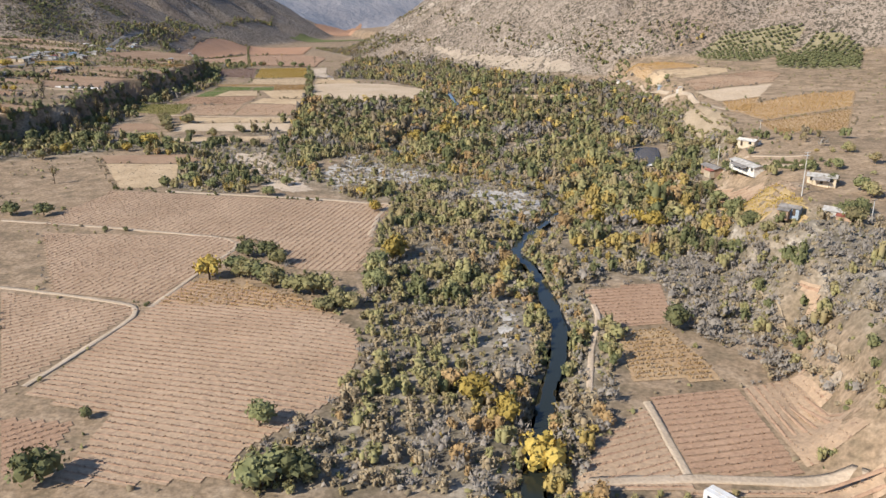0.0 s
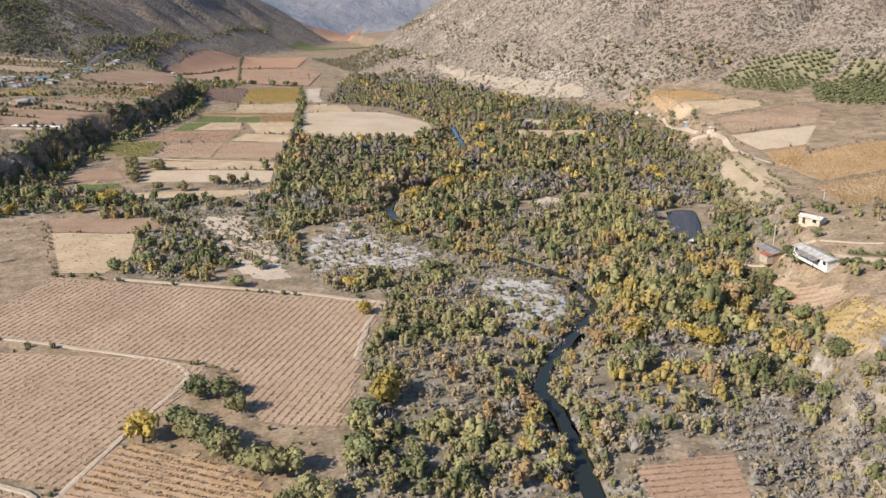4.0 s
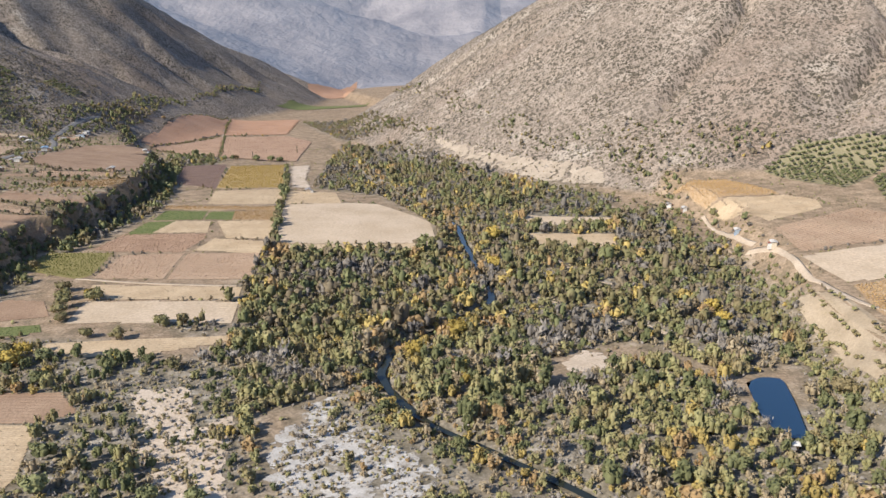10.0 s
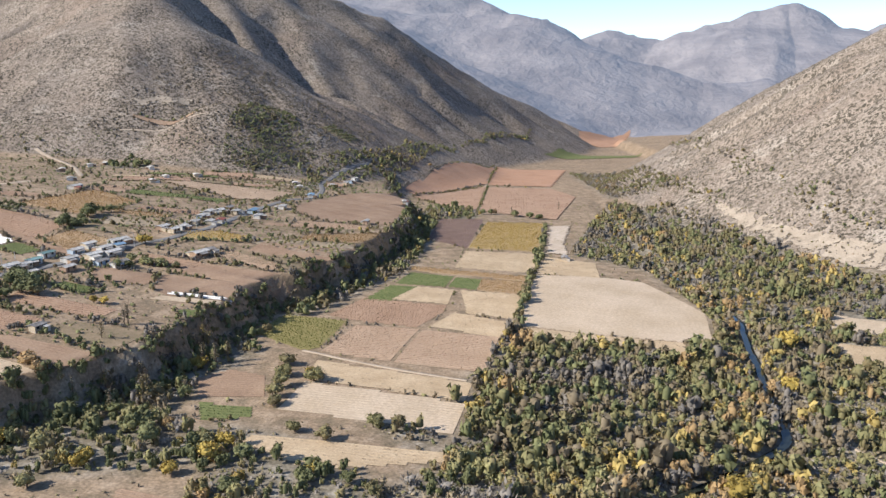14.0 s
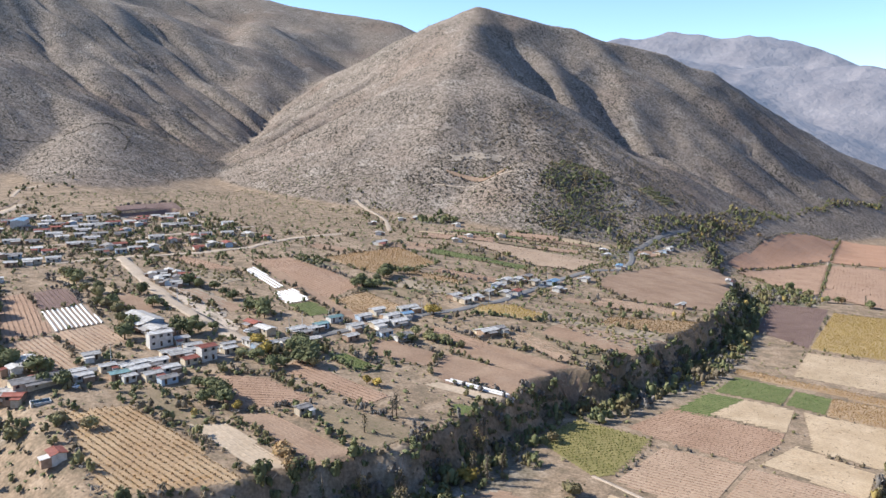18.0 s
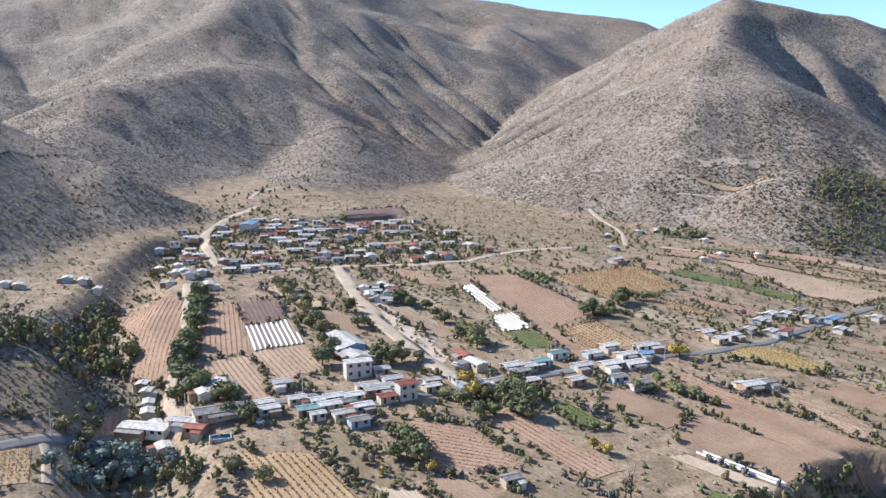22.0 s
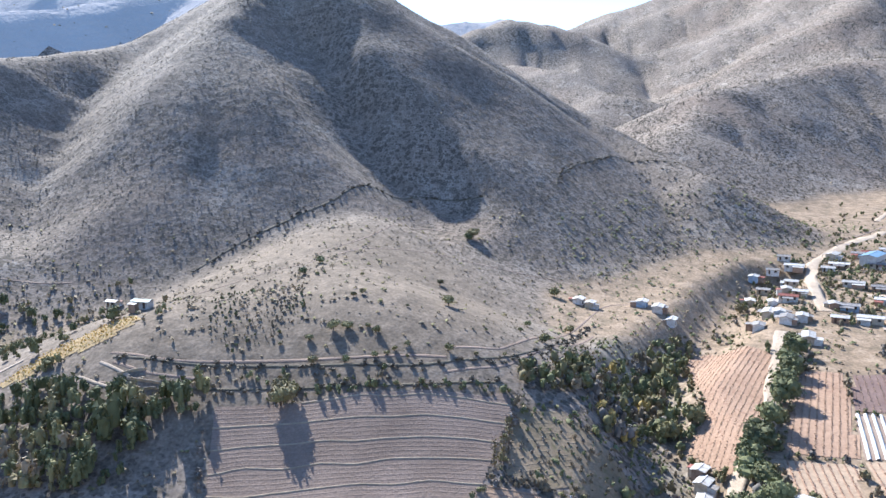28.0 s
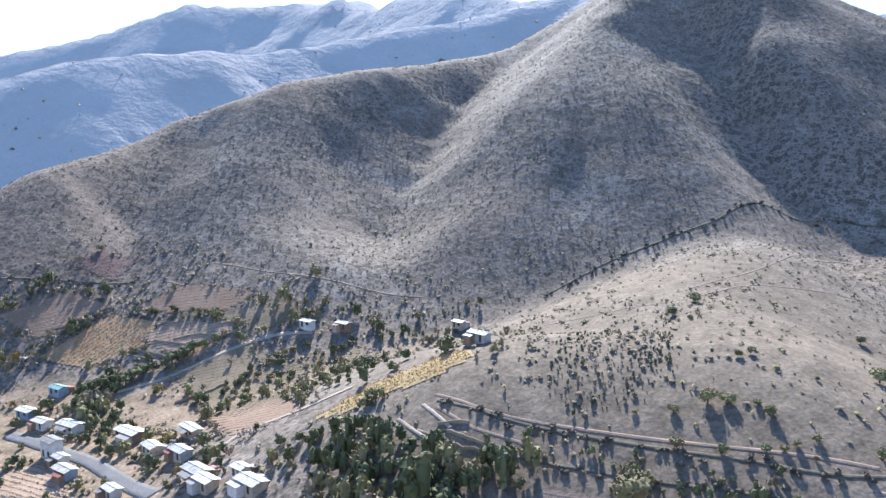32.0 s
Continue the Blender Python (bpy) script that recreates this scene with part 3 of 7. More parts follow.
# ---- leaves: shapes that trees, bushes and vines are made of ----
ICO = np.array([(0, 0, 1), (0.894, 0, 0.447), (0.276, 0.851, 0.447), (-0.724, 0.526, 0.447), (-0.724, -0.526, 0.447), (0.276, -0.851, 0.447), (0.724, 0.526, -0.447), (-0.276, 0.851, -0.447), (-0.894, 0, -0.447), (-0.276, -0.851, -0.447), (0.724, -0.526, -0.447), (0, 0, -1)])
ICO_F = [(0, 1, 2), (0, 2, 3), (0, 3, 4), (0, 4, 5), (0, 5, 1), (1, 6, 2), (2, 7, 3), (3, 8, 4), (4, 9, 5), (5, 10, 1), (6, 7, 2), (7, 8, 3), (8, 9, 4), (9, 10, 5), (10, 6, 1), (11, 7, 6), (11, 8, 7), (11, 9, 8), (11, 10, 9), (11, 6, 10)]
rng = np.random.default_rng(7)


def leaf_quads(centres, normals, size):
    """Small four-cornered leaf sprays at those places, facing along the normals."""
    n = normals / np.linalg.norm(normals, axis=1)[:, None]
    a = np.cross(n, rng.normal(size=n.shape))
    a /= np.linalg.norm(a, axis=1)[:, None]
    c = np.cross(n, a)
    s = size * rng.uniform(0.6, 1.4, (len(n), 1))
    k = rng.uniform(0.5, 1.0, (len(n), 1))
    v = np.stack([centres + a * s, centres + c * s * k, centres - a * s * 0.9, centres - c * s * k * 0.8], 1).reshape(-1, 3)
    f = np.arange(4 * len(n)).reshape(-1, 4)
    return v, f


def crown(lobes, leaves, flat=0.8, leaf=0.16, spread_out=0.55, core=0.82, tall=1.0, low=0.25):
    """A crown about one metre in radius on the ground plane, standing from z = low up to about tall + 1."""
    ang = rng.uniform(0, 2 * math.pi, lobes)
    rad = spread_out * np.sqrt(rng.uniform(0, 1, lobes))
    cz = low + 0.45 + rng.uniform(0, 1, lobes) * tall * (1 - 0.5 * rad / max(spread_out, 0.01))
    centre = np.stack([rad * np.cos(ang), rad * np.sin(ang), cz], 1)
    size = rng.uniform(0.38, 0.62, lobes)
    verts, faces, at = [], [], 0
    for c, s in zip(centre, size):
        v = ICO * s * core * rng.uniform(0.8, 1.2, (12, 1)) * (1, 1, flat) + c
        verts.append(v)
        faces += [tuple(i + at for i in f) for f in ICO_F]
        at += 12
    pick = rng.integers(0, lobes, leaves)
    d = rng.normal(size=(leaves, 3))
    d[:, 2] += 0.35
    d /= np.linalg.norm(d, axis=1)[:, None]
    p = centre[pick] + d * size[pick][:, None] * (1, 1, flat) * rng.uniform(0.8, 1.15, (leaves, 1))
    v, f = leaf_quads(p, d + 0.7 * rng.normal(size=d.shape), leaf)
    faces += [tuple(int(i) + at for i in q) for q in f]
    verts.append(v)
    return np.concatenate(verts), faces


def joined(name, shapes, spots, mat):
    """One mesh with many plants: spots are rows of x, y, z, width, height, turn; a shape each in turn."""
    verts, loops, sizes, at = [], [], [], 0
    for k, (sv, sf) in enumerate(shapes):
        mine = spots[k :: len(shapes)]
        if not len(mine):
            continue
        a = mine[:, 5]
        ca, sa = np.cos(a), np.sin(a)
        x = sv[None, :, 0] * ca[:, None] - sv[None, :, 1] * sa[:, None]
        y = sv[None, :, 0] * sa[:, None] + sv[None, :, 1] * ca[:, None]
        v = np.stack([x * mine[:, 3:4] + mine[:, 0:1], y * mine[:, 3:4] + mine[:, 1:2], sv[None, :, 2] * mine[:, 4:5] + mine[:, 2:3]], -1)
        verts.append(v.reshape(-1, 3))
        flat = np.array([i for f in sf for i in f])
        n = len(mine)
        loops.append((flat[None, :] + (at + np.arange(n) * len(sv))[:, None]).ravel())
        sizes.append(np.tile([len(f) for f in sf], n))
        at += n * len(sv)
    verts, loops, sizes = np.concatenate(verts), np.concatenate(loops), np.concatenate(sizes)
    me = bpy.data.meshes.new(name)
    me.vertices.add(len(verts))
    me.vertices.foreach_set("co", verts.ravel().astype(np.float32))
    me.loops.add(len(loops))
    me.loops.foreach_set("vertex_index", loops.astype(np.int32))
    me.polygons.add(len(sizes))
    me.polygons.foreach_set("loop_start", np.concatenate([[0], np.cumsum(sizes)[:-1]]).astype(np.int32))
    me.update(calc_edges=True)
    me.materials.append(mat)
    return new(name, me)


# ---- fields ----
FIELD_SAYS = {
    "vine": ("vineyard", "dormant vineyard with bare brown vines on pale earth"),
    "vine_red": ("vineyard", "dormant vineyard with reddish-brown earth and bare vines"),
    "vine_orange": ("vineyard", "autumn vineyard with orange-brown leaves in rows"),
    "vine_yellow": ("vineyard", "autumn vineyard with bright yellow leaves in rows"),
    "vine_green": ("vineyard", "vineyard with olive-green leaves in close rows"),
    "vine_purple": ("vineyard", "dark brown vineyard with leafless rows"),
    "orchard": ("orchard", "young orchard in rows on pale dry soil"),
    "orchard_green": ("orchard", "green citrus orchard in straight rows"),
    "plough": ("field", "sloping grey-brown ploughed field with contour ridges"),
    "dry": ("field", "pale dry fallow field of beige earth"),
    "straw": ("field", "pale stubble field with faint crop rows"),
    "green": ("field", "small green crop field in rows"),
    "tunnel": ("field", "field with long white plastic crop tunnels"),
    "gravel": ("gravel", "pale grey river gravel bar with stones"),
    "sand": ("ground", "pale sandy clearing of bare ground"),
    "bare": ("ground", "bare stony slope of pale earth"),
    "earth": ("field", "bare brown harrowed field"),
    "vine_rust": ("vineyard", "wide rust-orange autumn vineyard in fine rows"),
    "weedy": ("field", "weedy brown fallow field with low bushes"),
}
FIELDS = []
VINE_SHAPES = []
for k in range(6):
    v, f = leaf_quads(rng.uniform(-1, 1, (5, 3)) * (0.75, 0.3, 0.22) + (0, 0, 0.72), rng.normal(size=(5, 3)), 0.33)
    VINE_SHAPES.append((np.concatenate([v, [(-0.04, 0, 0), (0.04, 0, 0), (0.04, 0, 0.85), (-0.04, 0, 0.85)]]), [tuple(map(int, q)) for q in f] + [tuple(range(len(v), len(v) + 4))]))
CROP_SHAPES = []
for k in range(4):
    v, f = leaf_quads(rng.uniform(-1, 1, (8, 3)) * (0.7, 0.3, 0.15) + (0, 0, 0.2), rng.normal(size=(8, 3)) + (0, 0, 1.0), 0.25)
    CROP_SHAPES.append((v, [tuple(map(int, q)) for q in f]))
ORCHARD_SHAPES = [crown(4, 22, leaf=0.22) for k in range(5)]


def spans(poly, angle, step):
    """Lines across a polygon along angle, step apart: rows of (v, u0, u1) in the turned frame."""
    a = radians(angle)
    ca, sa = math.cos(a), math.sin(a)
    turned = [(x * ca + y * sa, -x * sa + y * ca) for x, y in poly]
    lo, hi = min(v for _, v in turned), max(v for _, v in turned)
    rows = []
    v = lo + step * 0.5
    while v < hi:
        cuts = []
        for (u0, v0), (u1, v1) in zip(turned, turned[1:] + turned[:1]):
            if (v0 > v) != (v1 > v):
                cuts.append(u0 + (u1 - u0) * (v - v0) / (v1 - v0))
        cuts.sort()
        rows += [(v, a0, a1) for a0, a1 in zip(cuts[::2], cuts[1::2]) if a1 - a0 > 0.5]
        v += step
    return rows, ca, sa


def drape(poly, angle, step, lift):
    """Quads that cover a polygon and lie on the ground."""
    rows, ca, sa = spans(poly, angle, step)
    verts, faces = [], []
    for v, u0, u1 in rows:
        n = max(1, int((u1 - u0) / step))
        us = np.linspace(u0, u1, n + 1)
        for w in (v - step / 2, v + step / 2):
            verts.append(np.stack([us * ca - w * sa, us * sa + w * ca], 1))
        at = sum(len(q) for q in verts) - 2 * (n + 1)
        faces += [(at + i, at + i + 1, at + n + 2 + i, at + n + 1 + i) for i in range(n)]
    xy = np.concatenate(verts)
    return np.column_stack([xy, land(xy[:, 0], xy[:, 1]) + lift]), faces


def rows_of(poly, angle, gap, along_gap, jitter):
    rows, ca, sa = spans(poly, angle, gap)
    out = []
    for v, u0, u1 in rows:
        us = np.arange(u0 + 0.8, u1 - 0.8, along_gap)
        out.append(np.stack([us, np.full(len(us), v)], 1))
    uv = np.concatenate(out) if out else np.zeros((0, 2))
    uv = uv + rng.normal(size=uv.shape) * jitter
    return np.stack([uv[:, 0] * ca - uv[:, 1] * sa, uv[:, 0] * sa + uv[:, 1] * ca], 1)


def bars(rows, ca, sa, width, height, step, wobble=0.0):
    """Low ridges along rows: a strip with a raised middle."""
    verts, faces = [], []
    for v, u0, u1 in rows:
        n = max(2, int((u1 - u0) / step))
        us = np.linspace(u0, u1, n + 1)
        ws = v + wobble * grain(us, us * 0 + v, 9, 4)
        line = []
        for off, up in ((-1.0, 0.0), (-0.6, 0.75), (0.0, 1.0), (0.6, 0.75), (1.0, 0.0)):
            w = ws + off * width / 2
            x, y = us * ca - w * sa, us * sa + w * ca
            line.append(np.column_stack([x, y, land(x, y) + 0.1 + up * height]))
        at = sum(len(q) for q in verts)
        verts += line
        m = n + 1
        for k in range(4):
            faces += [(at + k * m + i, at + k * m + i + 1, at + (k + 1) * m + i + 1, at + (k + 1) * m + i) for i in range(n)]
    return np.concatenate(verts), faces


def plants(x, y, width, height):
    n = len(x)
    return np.column_stack([x, y, land(x, y), width * rng.uniform(0.8, 1.2, n), height * rng.uniform(0.75, 1.25, n), rng.uniform(0, 6.28, n)])


def field(kind, poly, angle):
    category, label = FIELD_SAYS[kind]
    FIELDS.append((kind, poly))
    far = np.hypot(poly[0][0] + 60, poly[0][1] - 200) > 650
    patchy = kind in ("gravel", "sand", "bare")
    v, f = drape(poly, angle, 4.5 if far else 2.0, 0.14 if not far else 0.6)
    ob = tagged(sheet("field" if category != "vineyard" else "vineyard", v, f, SOIL[kind], True), label, category, kind="structure")
    if patchy:
        # how far inside its border each corner lies, from 0 to 0.5
        rim = along(v[:, 0], v[:, 1], [(p[0], p[1], 0) for p in poly + poly[:1]])[0]
        layer = ob.data.attributes.new("inner", "FLOAT", "POINT")
        limit, deep = {"gravel": (0.47, 4.0), "sand": (0.58, 4.0), "bare": (0.5, 10.0)}[kind]
        layer.data.foreach_set("value", (np.where(inside(v[:, 0], v[:, 1], poly), np.clip(rim / deep, 0, 1) * limit, 0)).astype(np.float32))
    if kind in ("vine", "vine_red", "vine_rust", "earth", "weedy", "straw", "dry") and not (far and kind in ("dry", "straw")):
        rows, ca, sa = spans(poly, angle, 4.5 if far else 2.0 if kind.startswith("vine") else 1.9)
        if rows:
            v, f = bars(rows, ca, sa, 2.0 if far else 0.7, 0.11, 8.0, 0.12)
            under = {"vine": "vine_red", "vine_red": "earth", "vine_rust": "vine_rust", "earth": "earth", "weedy": "weedy", "straw": "straw", "dry": "dry"}[kind]
            tagged(sheet("furrows", v, f, SOIL[under], True), "low earth ridges along the rows", kind="stuff").parent = ob
    if kind.startswith("vine"):
        gap = 4.5 if far else 2.0
        xy = rows_of(poly, angle, gap, gap * (0.42 if kind in ("vine_yellow", "vine_orange") else 0.6), 0.10)
        keep = rng.uniform(size=len(xy)) < 0.88
        xy = xy[keep]
        if len(xy):
            mat = FOLIAGE.get(kind, FOLIAGE["vine"])
            big = 1.6 if far else 1.0
            s = plants(xy[:, 0], xy[:, 1], 0.6 * big, (0.45 if kind in ("vine", "vine_red", "vine_purple", "vine_rust") else 1.0) * big)
            s[:, 5] = radians(angle) + rng.normal(size=len(s)) * 0.25
            tagged(joined("vine_rows", VINE_SHAPES, s, mat), "rows of trellised vines", kind="stuff").parent = ob
    elif kind == "green" or kind == "straw":
        gap = 2.0 if kind == "green" else 2.6
        xy = rows_of(poly, angle, gap * (2 if far else 1), gap * (1 if far else 0.6), 0.15)
        xy = xy[rng.uniform(size=len(xy)) < (0.95 if kind == "green" else 0.35)]
        if len(xy):
            s = plants(xy[:, 0], xy[:, 1], 0.9, 0.8)
            s[:, 5] = radians(angle)
            tagged(joined("crop_rows", CROP_SHAPES, s, FOLIAGE["green"] if kind == "green" else FOLIAGE["brown"]), "low rows of crop plants", kind="stuff").parent = ob
    elif kind.startswith("orchard"):
        gap = 5.0
        xy = rows_of(poly, angle, gap, 3.4, 0.25)
        xy = xy[rng.uniform(size=len(xy)) < (0.9 if kind == "orchard_green" else 0.7)]
        size = 2.0 if kind == "orchard_green" else 1.35
        tagged(joined("orchard_trees", ORCHARD_SHAPES, plants(xy[:, 0], xy[:, 1], size, size), FOLIAGE["dark" if kind == "orchard_green" else "olive"]), "rows of small round orchard trees", kind="stuff").parent = ob
    elif kind == "tunnel":
        rows, ca, sa = spans(poly, angle, 2.1)
        for row in rows:
            v, f = bars([row], ca, sa, 1.05, 0.5, 3.0, 0.1)
            part = sheet("crop_tunnel", v, f, PLASTIC, True)
            part.parent = ob
    elif kind == "plough":
        rows, ca, sa = spans(poly, angle, 7.0)
        for row in rows:
            v, f = bars([row], ca, sa, 0.6, 0.2, 3.0, 0.9)
            part = sheet("contour_ridge", v, f, SOIL["orchard"], True)
            part.parent = ob
        rows, ca, sa = spans(poly, angle, 1.4)
        v, f = bars(rows, ca, sa, 0.8, 0.08, 3.0, 0.5)
        tagged(sheet("furrows", v, f, SOIL["plough"], True), "shallow plough furrows", kind="stuff").parent = ob
    elif kind in ("gravel", "sand"):
        xy = np.array(poly, float)
        lo, hi = xy.min(0), xy.max(0)
        n = int((hi[0] - lo[0]) * (hi[1] - lo[1]) / (6 if kind == "gravel" else 22))
        p = rng.uniform(lo, hi, (n, 2))
        p = p[inside(p[:, 0], p[:, 1], poly)]
        if len(p):
            stones = [(ICO * rng.uniform(0.6, 1.2, (12, 1)) * (1, 1, 0.6), ICO_F) for k in range(4)]
            s = plants(p[:, 0], p[:, 1], 0.22, 0.22)
            s[:, 3] = s[:, 4] = rng.uniform(0.1, 0.45, len(s))
            s[:, 2] += 0.25
            tagged(joined("stones", stones, s, SOIL["gravel"]), "pale rounded river stones", kind="stuff").parent = ob
    return ob


RIBBON = {
    "road": (ASPHALT, "worn grey asphalt village road", "road", 0.22),
    "street": (DIRT, "pale unpaved dirt street", "street", 0.2),
    "track": (DIRT, "narrow pale dirt farm track", "track", 0.18),
    "wall": (SOIL["orchard"], "low pale dry-stone terrace wall", "stone wall", 0.0),
    "path": (SOIL["plough"], "faint hillside path of trodden earth", "path", 0.06),
    "canal": (DARKBANK, "dark irrigation canal bank with weeds", "canal", 0.16),
}
LINES = []


def smooth_line(points, step):
    """Points along a polyline, rounded at the corners."""
    p = np.array(points, float)
    for k in range(2):
        q = [p[0]]
        for a, b in zip(p, p[1:]):
            q += [0.85 * a + 0.15 * b, 0.15 * a + 0.85 * b]
        p = np.array(q + [p[-1]])
    d = np.r_[0, np.cumsum(np.hypot(*np.diff(p, axis=0).T))]
    s = np.arange(0, d[-1], step)
    return np.column_stack([np.interp(s, d, p[:, 0]), np.interp(s, d, p[:, 1])])


def strip(p, width, lift, ragged=0.0, level=None):
    """A band along a line with a little crown in the middle and edges that reach into the ground."""
    g = np.gradient(p, axis=0)
    side = np.column_stack([-g[:, 1], g[:, 0]]) / (np.hypot(g[:, 0], g[:, 1])[:, None] + 1e-6)
    n = len(p)
    verts = []
    for off, up in ((-0.5, -0.3), (-0.47, 0.0), (-0.2, 0.03), (0.2, 0.03), (0.47, 0.0), (0.5, -0.3)):
        w = width * (1 + ragged * grain(np.arange(n) * 1.0, np.zeros(n), 3, int(off * 10) + 7))
        q = p + side * (off * w)[:, None]
        z = land(q[:, 0], q[:, 1]) + lift + up if level is None else level(q)
        verts.append(np.column_stack([q, z]))
    faces = [(k * n + i, k * n + i + 1, (k + 1) * n + i + 1, (k + 1) * n + i) for k in range(5) for i in range(n - 1)]
    return np.concatenate(verts), faces


def ribbon(kind, width, points):
    mat, label, category, lift = RIBBON[kind]
    p = smooth_line(points, 2.5)
    if len(p) < 3:
        return
    if kind == "wall":
        p = smooth_line(points, 1.5) + 0.15 * rng.normal(size=(len(smooth_line(points, 1.5)), 2))
        v, f = strip(p, width, 0, 0.3)
        n = len(p)
        v[:, 2] += np.repeat([0.0, 0.7, 0.72, 0.72, 0.7, 0.0], n) * np.tile(0.75 + 0.3 * rng.uniform(size=n), 6)
        tagged(sheet("stone_wall", v, f, mat), label, category, kind="structure")
        return
    LINES.append((p, width))
    v, f = strip(p, width, lift, 0.0 if kind == "road" else 0.25)
    tagged(sheet("road" if kind == "road" else kind, v, f, mat, True), label, category, kind="structure")
    if kind == "canal":
        q = p[rng.uniform(size=len(p)) < 0.8] + rng.normal(size=(1, 2)) * 0.4
        if len(q):
            bush = joined("canal_weeds", BUSH_SHAPES, plants(q[:, 0] + rng.normal(size=len(q)), q[:, 1] + rng.normal(size=len(q)), 1.3, 1.2), FOLIAGE["scrub"])
            tagged(bush, "low weeds along the canal", "weeds", kind="stuff")


BUSH_SHAPES = [crown(2, 14, leaf=0.3, spread_out=0.4, low=-0.2, tall=0.3) for k in range(6)]

# ---- river and pond ----
river_line = smooth_line(RIVER[:24], 2.5)
v, f = strip(river_line, np.interp(river_line[:, 1], [225, 300, 420], [4.0, 2.4, 2.6]), 0, 0.25, level=lambda q: floor_z(q[:, 1]) - 0.95)
tagged(sheet("river", v, f, WATER, True), "narrow dark river with rippled water", "river", kind="structure")

field("vine", [(-86, 147), (-76, 192), (-71, 211), (-48, 204), (-33, 192), (-22, 180), (-19, 168), (-21, 147), (-28, 137), (-37, 126), (-37, 118), (-55, 116), (-66, 117), (-65, 139)], -15)
field("vine", [(-120, 204), (-78, 193), (-91, 149), (-91, 148)], 35)
field("vine", [(-134, 258), (-76, 253), (-62, 248), (-66, 223), (-72, 214), (-76, 197), (-106, 204)], 69)
field("vine", [(-131, 312), (-18, 292), (-23, 266), (-23, 240), (-25, 220), (-33, 220), (-43, 222), (-52, 244), (-61, 250), (-120, 265), (-138, 267), (-138, 280)], 74)
field("vine_orange", [(-75, 196), (-68, 213), (-53, 208), (-38, 198), (-23, 189), (-36, 190)], -21)
field("vine_red", [(-86, 138), (-71, 136), (-71, 125), (-76, 119)], 36)
field("vine_red", [(38, 203), (60, 209), (58, 192), (54, 182), (43, 180), (39, 190)], 7)
field("vine_orange", [(42, 177), (54, 179), (58, 162), (59, 153), (40, 153)], 8)
field("vine_red", [(42, 146), (61, 149), (62, 119), (43, 119)], 11)
field("vine", [(28, 128), (40, 142), (41, 118), (23, 118)], 22)
field("vine", [(62, 149), (77, 155), (73, 121), (67, 121), (63, 120)], -88)
field("vine", [(24, 117), (72, 113), (71, 110), (19, 116)], -1)
field("vine", [(87, 187), (91, 182), (87, 173), (87, 177)], -53)
field("vine", [(107, 312), (114, 274), (112, 246), (102, 293)], -68)
field("vine_yellow", [(101, 289), (112, 242), (106, 226), (97, 235), (99, 265)], -74)
field("dry", [(120, 299), (133, 287), (130, 279), (119, 293)], -50)
field("dry", [(47, 626), (97, 617), (92, 597), (43, 595)], -8)
field("straw", [(43, 577), (90, 577), (85, 549), (44, 545)], -6)
field("bare", [(-94, 1072), (5, 835), (70, 733), (116, 699), (123, 732), (52, 818), (-15, 926)], -60)
field("bare", [(60, 190), (84, 236), (98, 238), (92, 205), (84, 182), (68, 168)], 50)
field("bare", [(74, 176), (86, 172), (84, 140), (80, 128), (70, 140)], 80)
field("dry", [(-644, 572), (-644, 627), (-613, 627), (-613, 572)], 90)
field("orchard", [(133, 450), (145, 434), (140, 383), (127, 356), (126, 384)], -93)
field("vine_orange", [(148, 672), (178, 662), (192, 609), (151, 614)], -29)
field("straw", [(151, 611), (192, 605), (202, 586), (198, 570), (160, 545)], -20)
field("vine", [(158, 532), (211, 562), (222, 539), (203, 502), (154, 492)], 27)
field("dry", [(149, 483), (200, 496), (176, 451), (153, 448)], 11)
field("vine_orange", [(153, 444), (174, 446), (153, 406), (147, 413)], 6)
field("vine_orange", [(150, 425), (205, 447), (226, 446), (202, 399), (154, 384)], 17)
field("vine_orange", [(148, 377), (199, 392), (176, 349), (146, 343)], 16)
field("orchard_green", [(205, 669), (232, 687), (272, 680), (290, 669), (282, 657), (228, 609)], -7)
field("orchard_green", [(252, 623), (295, 655), (309, 645), (313, 617), (266, 523), (232, 568)], 45)
field("sand", [(33, 404), (44, 419), (55, 413), (54, 400), (46, 394), (36, 395)], -0)
field("gravel", [(-53, 333), (-55, 355), (-45, 378), (-32, 386), (-32, 370), (-18, 356), (-3, 338), (-2, 325), (-16, 317), (-39, 318), (-40, 306), (-47, 315)], -1)
field("gravel", [(11, 315), (26, 316), (40, 306), (41, 288), (33, 273), (20, 270), (16, 284), (7, 302)], -25)
field("gravel", [(7, 313), (24, 317), (41, 311), (40, 286), (31, 271), (17, 269)], -3)
field("gravel", [(12, 198), (21, 196), (19, 168), (14, 154), (7, 154), (10, 177)], -94)
field("sand", [(-92, 348), (-72, 365), (-64, 373), (-57, 332), (-54, 303), (-68, 313), (-81, 332)], 0)
field("sand", [(-105, 384), (-84, 388), (-76, 353), (-89, 358)], -1)
field("straw", [(-153, 360), (-120, 360), (-112, 331), (-115, 316), (-130, 316)], -1)
field("earth", [(-163, 379), (-123, 381), (-112, 368), (-121, 361), (-154, 362)], -0)
field("vine_green", [(-200, 509), (-198, 536), (-168, 538), (-166, 527), (-163, 501), (-168, 496)], 55)
field("vine", [(-160, 497), (-161, 534), (-132, 538), (-129, 496)], 9)
field("vine", [(-130, 536), (-95, 538), (-90, 497), (-127, 495)], 3)
